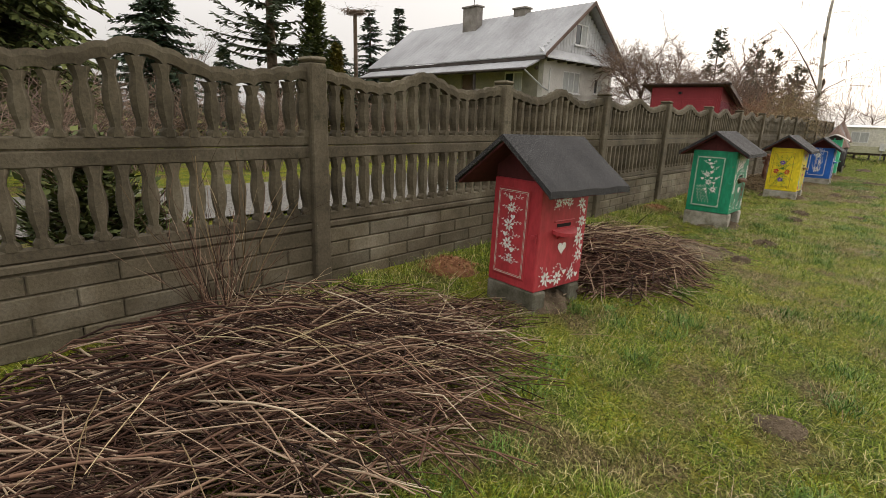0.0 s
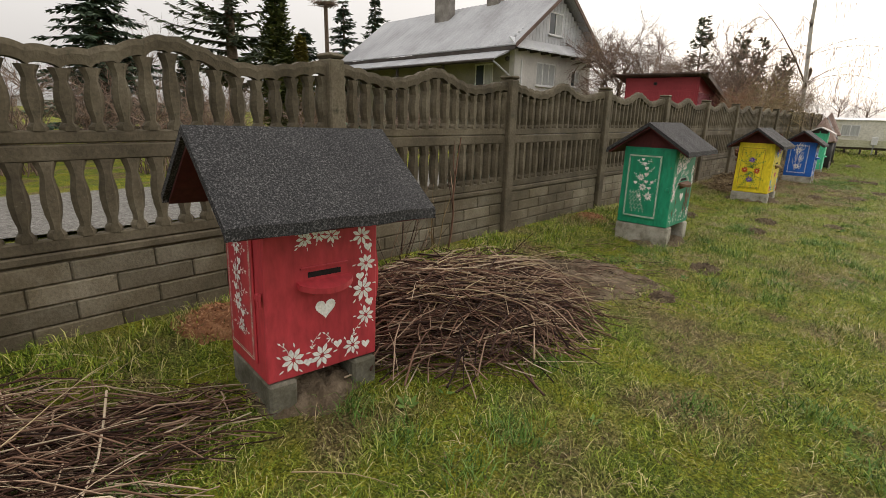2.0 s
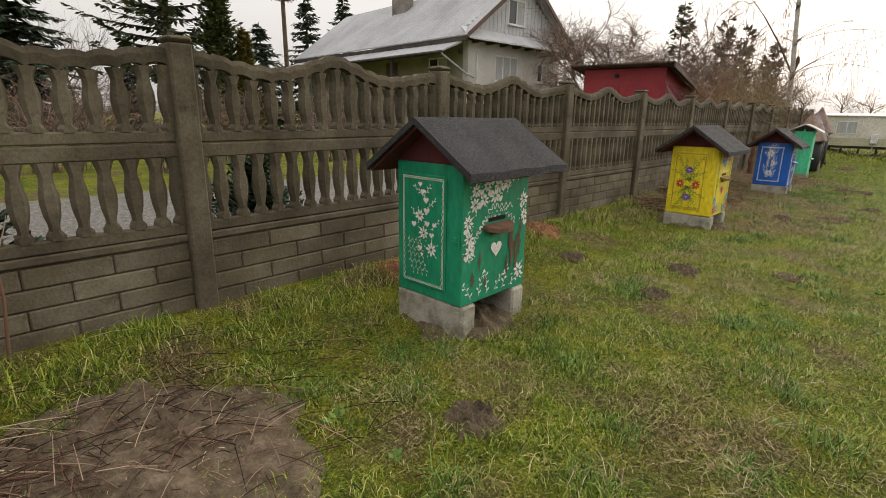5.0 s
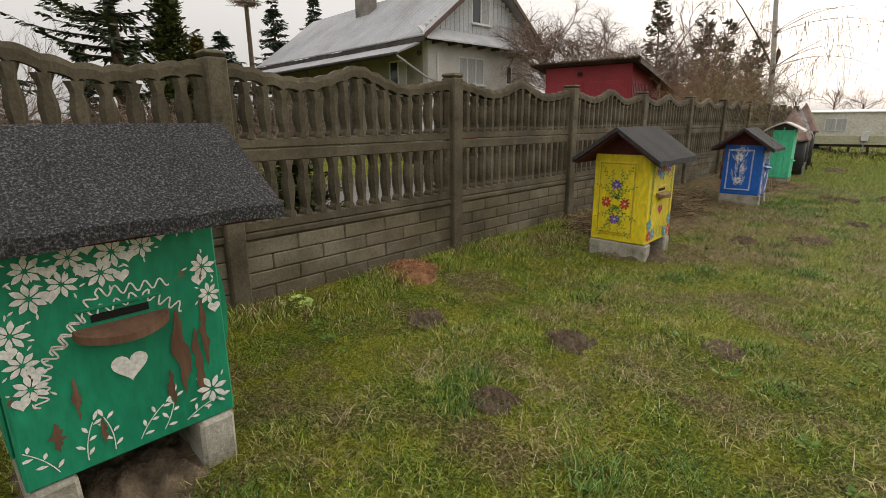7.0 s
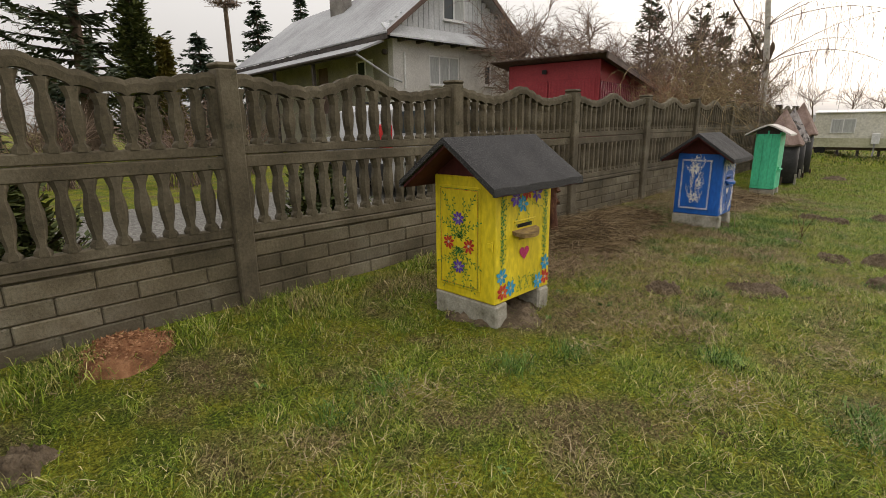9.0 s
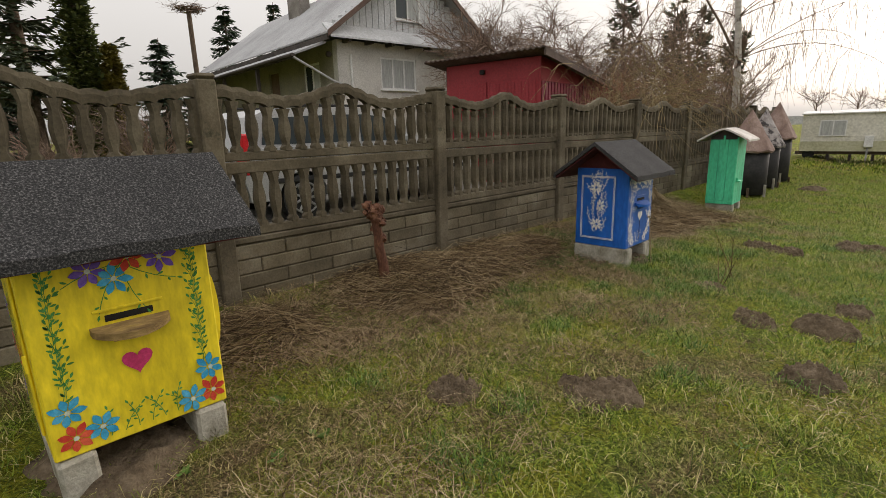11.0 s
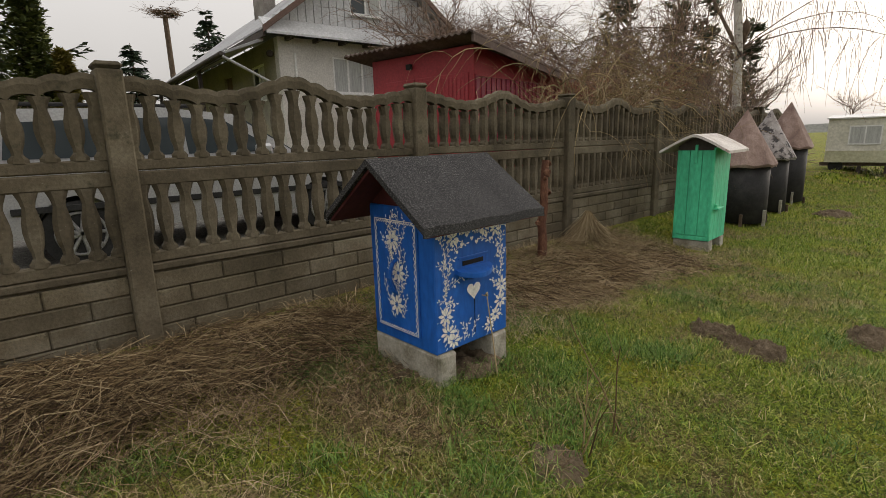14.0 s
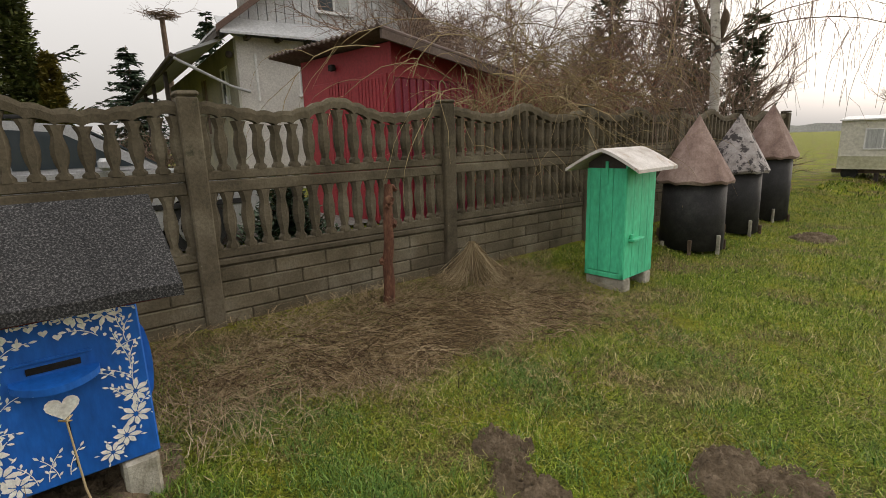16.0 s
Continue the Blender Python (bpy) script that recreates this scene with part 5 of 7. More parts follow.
# ---- parked car behind the fence ----
def car():
    cr = thing("parked_car", pose(-2.6, 11.6, 0.09), "silver estate car parked on the gravel drive", "car")
    W, L = 1.7, 4.2
    lower = [(0.05, 0.3), (0.0, 0.55), (0.06, 0.92), (0.5, 0.95), (3.0, 0.93), (3.85, 0.84), (4.15, 0.66), (4.2, 0.42), (4.1, 0.25)]
    arch = []
    for cx in (3.35, 0.78):
        arch += [(cx + 0.36 * math.cos(t), 0.28 + 0.36 * math.sin(t)) for t in np.linspace(0, math.pi, 9)]
    bm = bmesh.new()
    poly = [(y, z) for y, z in lower] + [(y, max(z, 0.24)) for y, z in arch]
    prism(bm, poly, "x", -W, 0)
    part("body", bm, M["car_paint"], cr)
    roof = [(0.12, 0.93), (0.22, 1.32), (0.45, 1.42), (1.6, 1.46), (2.35, 1.40), (3.1, 0.94)]
    bm = bmesh.new()
    prism(bm, [(y, z) for y, z in roof], "x", -W + 0.16, -0.16)
    part("cabin", bm, M["car_paint"], cr)
    for pts in ([(0.32, 0.98), (0.38, 1.30), (1.05, 1.34), (1.05, 0.98)], [(1.12, 0.98), (1.12, 1.34), (1.75, 1.36), (1.78, 0.98)], [(1.85, 0.98), (1.82, 1.36), (2.25, 1.33), (2.85, 0.98)]):
        bm = bmesh.new()
        prism(bm, pts, "x", -0.158, -0.15)
        part("side_window", bm, M["glass"], cr)
    bm = bmesh.new()
    prism(bm, [(2.42, 1.385), (3.1, 0.955), (3.12, 0.965), (2.44, 1.395)], "x", -W + 0.25, -0.25)
    part("windscreen", bm, M["glass"], cr)
    for x in (-0.3, -W + 0.3):
        bm = bmesh.new()
        cyl(bm, (x, 0.5, 1.475), (x, 2.0, 1.485), 0.018, n=8)
        part("roof_rail", bm, M["rubber"], cr)
    bm = bmesh.new()
    box(bm, -0.22, 0.012, -0.005, 0.09, 0.62, 1.12, 0.02)
    part("tail_light", bm, M["red_lamp"], cr, "red tail light")
    bm = bmesh.new()
    box(bm, 0.001, 0.02, 0.3, 3.9, 0.5, 0.56, 0.005)
    part("side_strip", bm, M["rubber"], cr)
    bm = bmesh.new()
    box(bm, -W, 0.0, -0.06, 0.0, 0.3, 0.55, 0.02)
    part("rear_bumper", bm, M["rubber"], cr)
    bm = bmesh.new()
    box(bm, 0.001, 0.16, 2.5, 2.66, 0.95, 1.07, 0.03)
    part("mirror", bm, M["car_paint"], cr)
    for y in (0.78, 3.35):
        for x in (-0.18, -W + 0.02):
            bm = bmesh.new()
            cyl(bm, (x, y, 0.28), (x + 0.17, y, 0.28), 0.31, n=24)
            wh = part("wheel", bm, M["rubber"], cr, smooth=False)
            bm = bmesh.new()
            xo = x + 0.172
            cyl(bm, (xo, y, 0.28), (xo + 0.006, y, 0.28), 0.055, n=12)
            for i in range(9):
                a = i * 2 * math.pi / 9
                p = Vector((xo + 0.003, y + 0.19 * math.cos(a), 0.28 + 0.19 * math.sin(a)))
                cyl(bm, (xo + 0.003, y, 0.28), p, 0.018, n=6)
            for i in range(24):
                a, b = i * math.pi / 12, (i + 1) * math.pi / 12
                cyl(bm, (xo + 0.003, y + 0.2 * math.cos(a), 0.28 + 0.2 * math.sin(a)), (xo + 0.003, y + 0.2 * math.cos(b), 0.28 + 0.2 * math.sin(b)), 0.014, n=6)
            part("rim", bm, M["steel"], wh)
    return cr


car()


# ---- trees and shrubs ----
class Leaves:
    """Many small flat sprays in one mesh."""

    def __init__(self):
        self.v, self.f = [], []

    def spray(self, p, d, ln, wd, up):
        d = d.normalized()
        s = d.cross(up)
        if s.length < 1e-4:
            s = d.orthogonal()
        s.normalize()
        b = len(self.v)
        for q in (p, p + d * ln * 0.45 + s * wd, p + d * ln, p + d * ln * 0.45 - s * wd):
            self.v.append(tuple(q))
        self.f.append((b, b + 1, b + 2, b + 3))

    def mesh(self, name, mat):
        return mesh_from(name, self.v, self.f, mat)


def conifer(name, x, y, h, r, label, mat, seed, whorls=26, droop=0.35, base=0.06, size=1.0, open_=1.0, lean=(0, 0), fill=1.0):
    g = random.Random(seed)
    z0 = gz(x, y)
    tr = thing(name, pose(x, y, z0), label, "tree")
    st = Sticks(6)
    axis = [Vector((lean[0] * t * t * h, lean[1] * t * t * h, t * h)) for t in np.linspace(0, 1, 9)]
    st.add([Vector((0, 0, -0.2))] + axis[1:], r * 0.075, 0.01)
    lv = Leaves()
    limb = Sticks(3)
    whorls = int(whorls * 1.6)
    for w in range(whorls):
        t = base + (1 - base) * (w + g.uniform(-0.8, 0.8)) / whorls
        t = min(max(t, base), 0.985)
        c0 = Vector((lean[0] * t * t * h, lean[1] * t * t * h, t * h))
        ln0 = r * (1 - t) ** 0.85 * g.uniform(0.7, 1.15) + 0.1
        nb = max(3, int((4 + 3 * (1 - t)) * fill))
        a0 = g.uniform(0, 6.28)
        for b in range(nb):
            if g.random() > open_:
                continue
            a = a0 + 6.283 * b / nb + g.uniform(-0.3, 0.3)
            c = c0 + Vector((0, 0, g.uniform(-0.9, 0.9) * h / whorls))
            ln = ln0 * g.uniform(0.6, 1.12)
            out = Vector((math.cos(a), math.sin(a), 0))
            pts = []
            n = 5
            for i in range(n + 1):
                s = i / n
                pts.append(c + out * ln * s + Vector((0, 0, ln * (0.12 * s - droop * s * s + 0.16 * s ** 4))))
            limb.add(pts, 0.012 + 0.012 * ln, 0.004)
            steps = max(6, int(ln / (0.085 * size)))
            for i in range(steps):
                s = (i + 0.6) / steps
                k = min(int(s * n), n - 1)
                p = pts[k].lerp(pts[k + 1], s * n - k)
                fwd = (pts[k + 1] - pts[k]).normalized()
                side = fwd.cross(Vector((0, 0, 1))).normalized()
                for sg in (-1, 1, 0):
                    d = fwd * g.uniform(0.35, 0.8) + side * sg * g.uniform(0.5, 1.0) + Vector((0, 0, g.uniform(-0.55, 0.12)))
                    lv.spray(p + Vector((0, 0, g.uniform(-0.04, 0.03))), d, size * g.uniform(0.24, 0.46) * (1.15 - 0.5 * s), size * g.uniform(0.045, 0.085), Vector((g.uniform(-0.6, 0.6), g.uniform(-0.6, 0.6), 1)))
    part("trunk", st.mesh("trunk", M["bark"]), None, tr)
    tagged(part("limb_whorl", limb.mesh("limb_whorl", M["bark"]), None, tr), kind="stuff")
    tagged(part("crown", lv.mesh("crown", mat), None, tr), kind="stuff")
    return tr


def branch(st, g, p, d, ln, rad, depth, curl, droop, spread=0.7, kids=4, segs=5, shrink=0.62):
    pts = [p.copy()]
    q = p.copy()
    d = d.normalized()
    dirs = [d.copy()]
    for i in range(segs):
        d = (d + Vector((g.uniform(-curl, curl), g.uniform(-curl, curl), g.uniform(-curl, curl) * 0.7 - droop * (0.4 + i / segs)))).normalized()
        q = q + d * ln / segs
        pts.append(q.copy())
        dirs.append(d.copy())
    st.add(pts, rad, rad * 0.45 if depth else rad * 0.3)
    if depth <= 0:
        return
    for k in range(kids):
        i = g.randint(max(1, segs // 3), segs)
        o = dirs[i]
        a = Vector((g.uniform(-1, 1), g.uniform(-1, 1), g.uniform(-0.5, 0.9)))
        nd = (o + a * spread).normalized()
        branch(st, g, pts[i], nd, ln * g.uniform(shrink - 0.12, shrink + 0.14), rad * 0.5, depth - 1, curl, droop * 1.25, spread, kids, segs, shrink)


def bare_tree(name, x, y, h, label, seed, mat="bare", limbs=6, curl=0.22, droop=0.0, trunk=0.09, depth=3, kids=4, up=0.8, category="tree", bark="bark", spread=0.7):
    g = random.Random(seed)
    tr = thing(name, pose(x, y, gz(x, y)), label, category)
    t = Sticks(8)
    pts = [Vector((0.12 * math.sin(i * 0.9 + seed), 0.12 * math.cos(i * 0.7 + seed), -0.15 + h * 0.62 * i / 6)) for i in range(7)]
    t.add(pts, trunk, trunk * 0.5)
    part("trunk", t.mesh("trunk", M[bark]), None, tr)
    st = Sticks(3)
    for k in range(limbs):
        i = g.randint(2, 6)
        a = 6.283 * k / limbs + g.uniform(-0.4, 0.4)
        branch(st, g, pts[i], Vector((math.cos(a), math.sin(a), up + g.uniform(-0.2, 0.4))), h * g.uniform(0.32, 0.5), trunk * 0.42, depth, curl, droop, spread, kids)
    tagged(part("branch_crown", st.mesh("branch_crown", M[mat]), None, tr), kind="stuff")
    return tr


def shrub(name, x, y, h, r, label, seed, mat="bare", stems=40, arch=0.5, twigs=3, rad=0.008, kind_="shrub"):
    """Many stems from the ground, arching outwards, with side twigs."""
    g = random.Random(seed)
    st = Sticks(3)
    for k in range(stems):
        a, rr = g.uniform(0, 6.283), r * 0.35 * math.sqrt(g.random())
        p = Vector((rr * math.cos(a), rr * math.sin(a), -0.05))
        b = g.uniform(0, 6.283)
        hh = h * g.uniform(0.55, 1.1)
        out = Vector((math.cos(b), math.sin(b), 0)) * r * g.uniform(0.2, 1.0)
        pts = []
        for i in range(7):
            s = i / 6
            pts.append(p + out * s ** 1.5 + Vector((g.uniform(-1, 1) * 0.03 * h, g.uniform(-1, 1) * 0.03 * h, hh * (s - arch * s ** 3))))
        st.add(pts, rad, rad * 0.35)
        for _ in range(twigs):
            i = g.randint(2, 5)
            d = (pts[i + 1] - pts[i]).normalized() + Vector((g.uniform(-1, 1), g.uniform(-1, 1), g.uniform(-0.4, 0.6))) * 0.8
            branch(st, g, pts[i], d, h * g.uniform(0.15, 0.32), rad * 0.5, 1, 0.25, 0.05, 0.8, 3, 4)
    ob = new(name, st.mesh(name, M[mat]))
    ob.location = (x, y, gz(x, y))
    return tagged(ob, label, kind_)


conifer("spruce", -22.8, 6.4, 7.6, 3.3, "dark green spruce with tiered drooping boughs", M["needles"], 1, 24, 0.36, size=1.15)
conifer("spruce", -28.2, 11.8, 4.8, 1.3, "slim blue-green spruce behind the lawn", M["needles"], 2, 22, 0.3)
conifer("pine", -22.8, 12.0, 11.8, 5.2, "tall open pine with grey-green needles", M["pine"], 3, 20, 0.05, 0.2, 1.3, 0.62)
conifer("cypress", -21.4, 13.7, 7.8, 1.7, "dense dark conifer with olive tips", M["thuja"], 4, 34, -0.25, 0.03, 1.0, 1.0, fill=1.5)
conifer("golden_cypress", -20.6, 14.5, 4.7, 0.8, "golden green conifer beside a dark one", M["goldfir"], 5, 26, -0.3, 0.03, 0.9, 1.0, fill=1.3)
conifer("spruce", -25.2, 17.7, 6.0, 2.3, "dark spruce beyond the house", M["needles"], 6, 22, 0.3)
conifer("spruce", -27.2, 22.0, 8.3, 3.2, "dark spruce beyond the house", M["needles"], 7, 24, 0.3)
conifer("spruce", -28.2, 25.6, 9.3, 3.2, "dark spruce beyond the house", M["needles"], 8, 24, 0.3)
conifer("thuja", -10.0, -0.3, 9.5, 2.1, "tall thuja with hanging olive-green sprays", M["thuja"], 9, 52, 0.6, 0.02, 0.75, 1.0, fill=1.7)
conifer("thuja", -11.4, -3.4, 9.0, 2.2, "tall thuja with hanging olive-green sprays", M["thuja"], 10, 36, 0.75, 0.02, 1.0, 1.0, fill=1.5)
for i, (x, y, h, r, lx, ly) in enumerate(((-5.7, 27.5, 6.2, 1.3, -0.01, 0), (-4.1, 28.0, 5.4, 1.3, 0.01, 0), (-3.5, 28.2, 5.0, 1.2, 0.06, 0), (-2.6, 28.6, 4.2, 1.1, 0.12, 0))):
    conifer("juniper", x, y, h, r, "ragged dark green juniper with upswept tips", M["pine"], 40 + i, 16, -0.42, 0.04, 0.9, 0.68, (lx, ly), 0.9)

bare_tree("corkscrew_willow", -7.3, 22.3, 5.4, "bare corkscrew willow with tangled brown twigs", 21, "bare", 10, 0.5, 0.05, 0.11, 3, 7)
bare_tree("corkscrew_willow", -5.9, 22.8, 5.0, "bare corkscrew willow with tangled brown twigs", 22, "bare", 9, 0.48, 0.08, 0.1, 3, 7)
bare_tree("corkscrew_willow", -4.5, 23.6, 4.6, "bare corkscrew willow with tangled brown twigs", 28, "bare", 9, 0.45, 0.06, 0.09, 3, 7)
bare_tree("bare_tree", -30.6, 4.7, 3.6, "small bare deciduous tree behind the lawn", 23, "bare", 8, 0.2, 0, 0.09, 3, 4)
bare_tree("bare_tree", -28.5, 9.2, 5.0, "small bare deciduous tree behind the lawn", 24, "bare", 8, 0.2, 0, 0.09, 3, 4)
bare_tree("bare_tree", -3.0, 25.6, 4.6, "bare brown tree behind the fence", 25, "bare", 9, 0.25, 0.02, 0.08, 3, 5)
bare_tree("bare_tree", -2.2, 27.4, 3.6, "bare brown tree behind the fence", 26, "bare", 9, 0.25, 0.02, 0.08, 3, 5)
for i, (x, y, h) in enumerate(((-9, 119, 6.5), (-5, 121, 6), (-15, 122, 7), (1, 126, 6), (6, 122, 6))):
    bare_tree("far_tree", x, y, h, "bare tree on the far edge of the fields", 60 + i, "bare", 8, 0.2, 0, 0.16, 3, 4)


def birch(x, y):
    g = random.Random(77)
    tr = thing("birch", pose(x, y, gz(x, y)), "leafless weeping birch with white bark and hanging twigs", "tree")
    t = Sticks(10)
    H = 11.0
    trunk = [Vector((0.10 * math.sin(i * 0.8), 0.10 * math.sin(i * 0.55 + 1), -0.2 + H * i / 12)) for i in range(13)]
    t.add(trunk, 0.088, 0.025)
    part("trunk", t.mesh("trunk", M["birch"]), None, tr)
    st = Sticks(4)
    tw = Sticks(3)
    for k in range(30):
        i = g.randint(3, 12)
        a = k * 2.4 + g.uniform(-0.3, 0.3)
        ln = g.uniform(1.6, 3.4) * (1.15 - 0.35 * i / 12)
        rise = g.uniform(0.25, 1.0)
        if k == 0:                              # the one strong ascending limb
            i, a, ln, rise = 3, math.pi * 0.95, 4.2, 2.2
        p, d = trunk[i], Vector((math.cos(a), math.sin(a), rise)).normalized()
        pts = [p]
        n = 8
        for j in range(n):
            d = (d + Vector((g.uniform(-0.1, 0.1), g.uniform(-0.1, 0.1), -0.13 if k else -0.02))).normalized()
            pts.append(pts[-1] + d * ln / n)
        st.add(pts, 0.04 if k == 0 else 0.014, 0.005)
        for j in range(2, n + 1):
            for _ in range(3):
                q = pts[j] + Vector((g.uniform(-0.1, 0.1), g.uniform(-0.1, 0.1), 0))
                o = Vector((g.uniform(-1, 1), g.uniform(-1, 1), g.uniform(-0.2, 0.4)))
                L = g.uniform(0.6, 1.5)
                hang = [q + o * 0.45 * (1 - (1 - s) ** 2) + Vector((g.uniform(-0.03, 0.03), g.uniform(-0.03, 0.03), -L * s ** 1.4)) for s in np.linspace(0, 1, 6)]
                tw.add(hang, 0.0055, 0.003)
                for extra in range(2):
                    m_ = g.randint(1, 4)
                    e = hang[m_] + Vector((g.uniform(-0.3, 0.3), g.uniform(-0.3, 0.3), -g.uniform(0.3, 0.7)))
                    tw.add([hang[m_], (hang[m_] + e) / 2 + Vector((0, 0, 0.08)), e], 0.003, 0.002)
    tagged(part("limb_whorl", st.mesh("limb_whorl", M["bark"]), None, tr), kind="stuff")
    tagged(part("twig_curtain", tw.mesh("twig_curtain", M["bare"]), None, tr), kind="stuff")
    return tr


birch(-0.5, 22.4)
bm = bmesh.new()
bmesh.ops.create_uvsphere(bm, u_segments=12, v_segments=10, radius=0.5, matrix=Matrix.Diagonal((0.22, 0.22, 0.95, 1)))
for v in bm.verts:
    v.co.x += 0.06 * math.sin(v.co.z * 4)
wobble(bm, 0.03, 6)
cyl(bm, (0.03, 0, 0.42), (0.0, 0, 0.8), 0.012, n=5)
sack = new("hanging_sack", finish(bm, "hanging_sack", M["bark"]))
sack.location = (-0.4, 22.55, 2.85)
sack.scale = (0.62, 0.62, 0.62)
tagged(sack, "dark narrow bundle hanging from the birch", "bundle")

# nest pole
pole = thing("nest_pole", pose(-25.6, 19.5, -1.1), "tall pole carrying a stork nest of sticks", "pole")
st = Sticks(8)
st.add([Vector((0, 0, -0.2)), Vector((0.03, 0, 4)), Vector((0, 0, 8.6))], 0.16, 0.12)
part("shaft", st.mesh("shaft", M["bark"]), None, pole)
st = Sticks(3)
for k in range(160):
    a = rnd.uniform(0, 6.28)
    r_ = rnd.uniform(0.2, 0.75)
    p = Vector((r_ * math.cos(a), r_ * math.sin(a), 8.62 + rnd.uniform(0, 0.3) * (0.4 + r_)))
    b = a + 1.57 + rnd.uniform(-0.7, 0.7)
    d = Vector((math.cos(b), math.sin(b), rnd.uniform(-0.15, 0.25)))
    st.add([p - d * 0.35, p + d * rnd.uniform(0.2, 0.7)], 0.014, 0.007)
for k in range(5):
    a = k * 1.3
    branch(st, rnd, Vector((0.6 * math.cos(a), 0.6 * math.sin(a), 8.75)), Vector((math.cos(a), math.sin(a), 0.25)), 1.2, 0.012, 1, 0.3, 0.0)
tagged(part("nest", st.mesh("nest", M["bare"]), None, pole), "ragged nest of sticks", kind="stuff")

# shrubs behind the fence
for i, (x, y, h, r, mat) in enumerate(((-1.18, 18.20, 2.95, 1.02, "willow"), (-0.93, 19.01, 3.20, 1.10, "willow"), (-1.86, 18.88, 3.12, 1.02, "redtwig"), (-1.43, 19.81, 3.03, 1.10, "redtwig"), (-0.81, 20.37, 2.46, 1.02, "bare"), (-1.86, 20.87, 3.12, 1.19, "bare"), (-0.99, 21.61, 2.13, 1.10, "bare"), (-2.36, 22.11, 3.28, 1.27, "redtwig"), (-0.37, 22.11, 0.99, 0.70, "bare"), (-0.62, 23.53, 1.08, 0.77, "bare"), (-0.13, 24.90, 0.99, 0.77, "bare"), (-2.61, 24.59, 2.95, 1.27, "bare"), (-2.36, 20.25, 3.61, 1.27, "bare"), (-1.61, 21.24, 3.28, 1.27, "redtwig"), (-2.98, 21.24, 3.94, 1.36, "bare"), (-1.24, 22.48, 2.62, 1.19, "bare"))):
    shrub("shrub", x, y, h, r, {"willow": "yellowish willow shoots arching over the fence", "redtwig": "upright reddish brown shoots behind the fence", "bare": "tangled leafless brown shrub"}[mat], 200 + i, mat, 24, 0.35 if mat != "willow" else 0.45, 6)
g_ = random.Random(5)
st = Sticks(3)
for k in range(95):                       # shoots hanging over the fence
    y = g_.gauss(18.7, 0.95)
    p = Vector((-0.7 + g_.uniform(-0.5, 0.5), y, 1.35 + g_.uniform(0, 0.9)))
    d = Vector((g_.uniform(-0.1, 0.9), g_.uniform(-1, 1), g_.uniform(-0.1, 0.8)))
    branch(st, g_, p, d, g_.uniform(0.8, 1.7), 0.007, 1, 0.22, 0.28, 0.9, 4, 6, 0.5)
wil = new("weeping_shoots", st.mesh("weeping_shoots", M["willow"]))
tagged(wil, "dense olive-brown shoots hanging over the fence", "shrub", kind="stuff")
for i, (x, y, h, r) in enumerate(((-5.5, -3.5, 1.9, 1.2), (-4.2, -1.8, 1.7, 1.0), (-6.4, -0.4, 2.1, 1.3), (-8.0, 1.2, 2.0, 1.3), (-7.0, 3.2, 1.9, 1.1), (-9.0, 5.0, 2.2, 1.3), (-7.4, 6.6, 1.8, 1.1), (-9.2, 8.6, 2.2, 1.3), (-7.8, 10.4, 1.9, 1.1), (-9.5, 12.5, 2.4, 1.2), (-10.5, 3.0, 2.3, 1.4), (-11.5, 0.5, 2.4, 1.5), (-12, 6.5, 2.5, 1.4), (-8.6, 15.5, 2.0, 1.0))):
    shrub("shrub", x, y, h, r, "bare brown garden shrub behind the fence", 300 + i, "bare", 55, 0.3, 4, 0.012)
for i, (x, y, h, r) in enumerate(((-1.05, -1.1, 1.0, 0.5), (-1.0, 2.95, 0.95, 0.45), (-0.95, 7.15, 0.9, 0.45), (-1.3, 5.1, 0.8, 0.4), (-1.0, 9.4, 0.8, 0.4), (-1.1, 15.4, 0.85, 0.4))):
    conifer("dwarf_conifer", x, y, h, r, "small dark evergreen bush close behind the fence", M["needles"] if i % 2 else M["thuja"], 90 + i, 14, -0.3, 0.05, 0.3, 1.0, fill=1.3)

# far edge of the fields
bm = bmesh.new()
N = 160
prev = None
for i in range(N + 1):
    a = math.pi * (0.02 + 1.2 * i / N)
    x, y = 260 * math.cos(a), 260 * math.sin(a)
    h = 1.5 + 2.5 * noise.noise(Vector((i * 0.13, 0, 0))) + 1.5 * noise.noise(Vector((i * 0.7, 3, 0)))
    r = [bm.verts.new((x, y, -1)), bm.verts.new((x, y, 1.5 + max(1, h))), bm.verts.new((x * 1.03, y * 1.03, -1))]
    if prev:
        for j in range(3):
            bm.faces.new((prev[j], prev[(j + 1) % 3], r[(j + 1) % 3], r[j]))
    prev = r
far = new("backdrop", finish(bm, "backdrop", M["hazed_wood"]))
tagged(far, "belt of distant woods with haze painted in as pale grey", "woods", kind="structure")

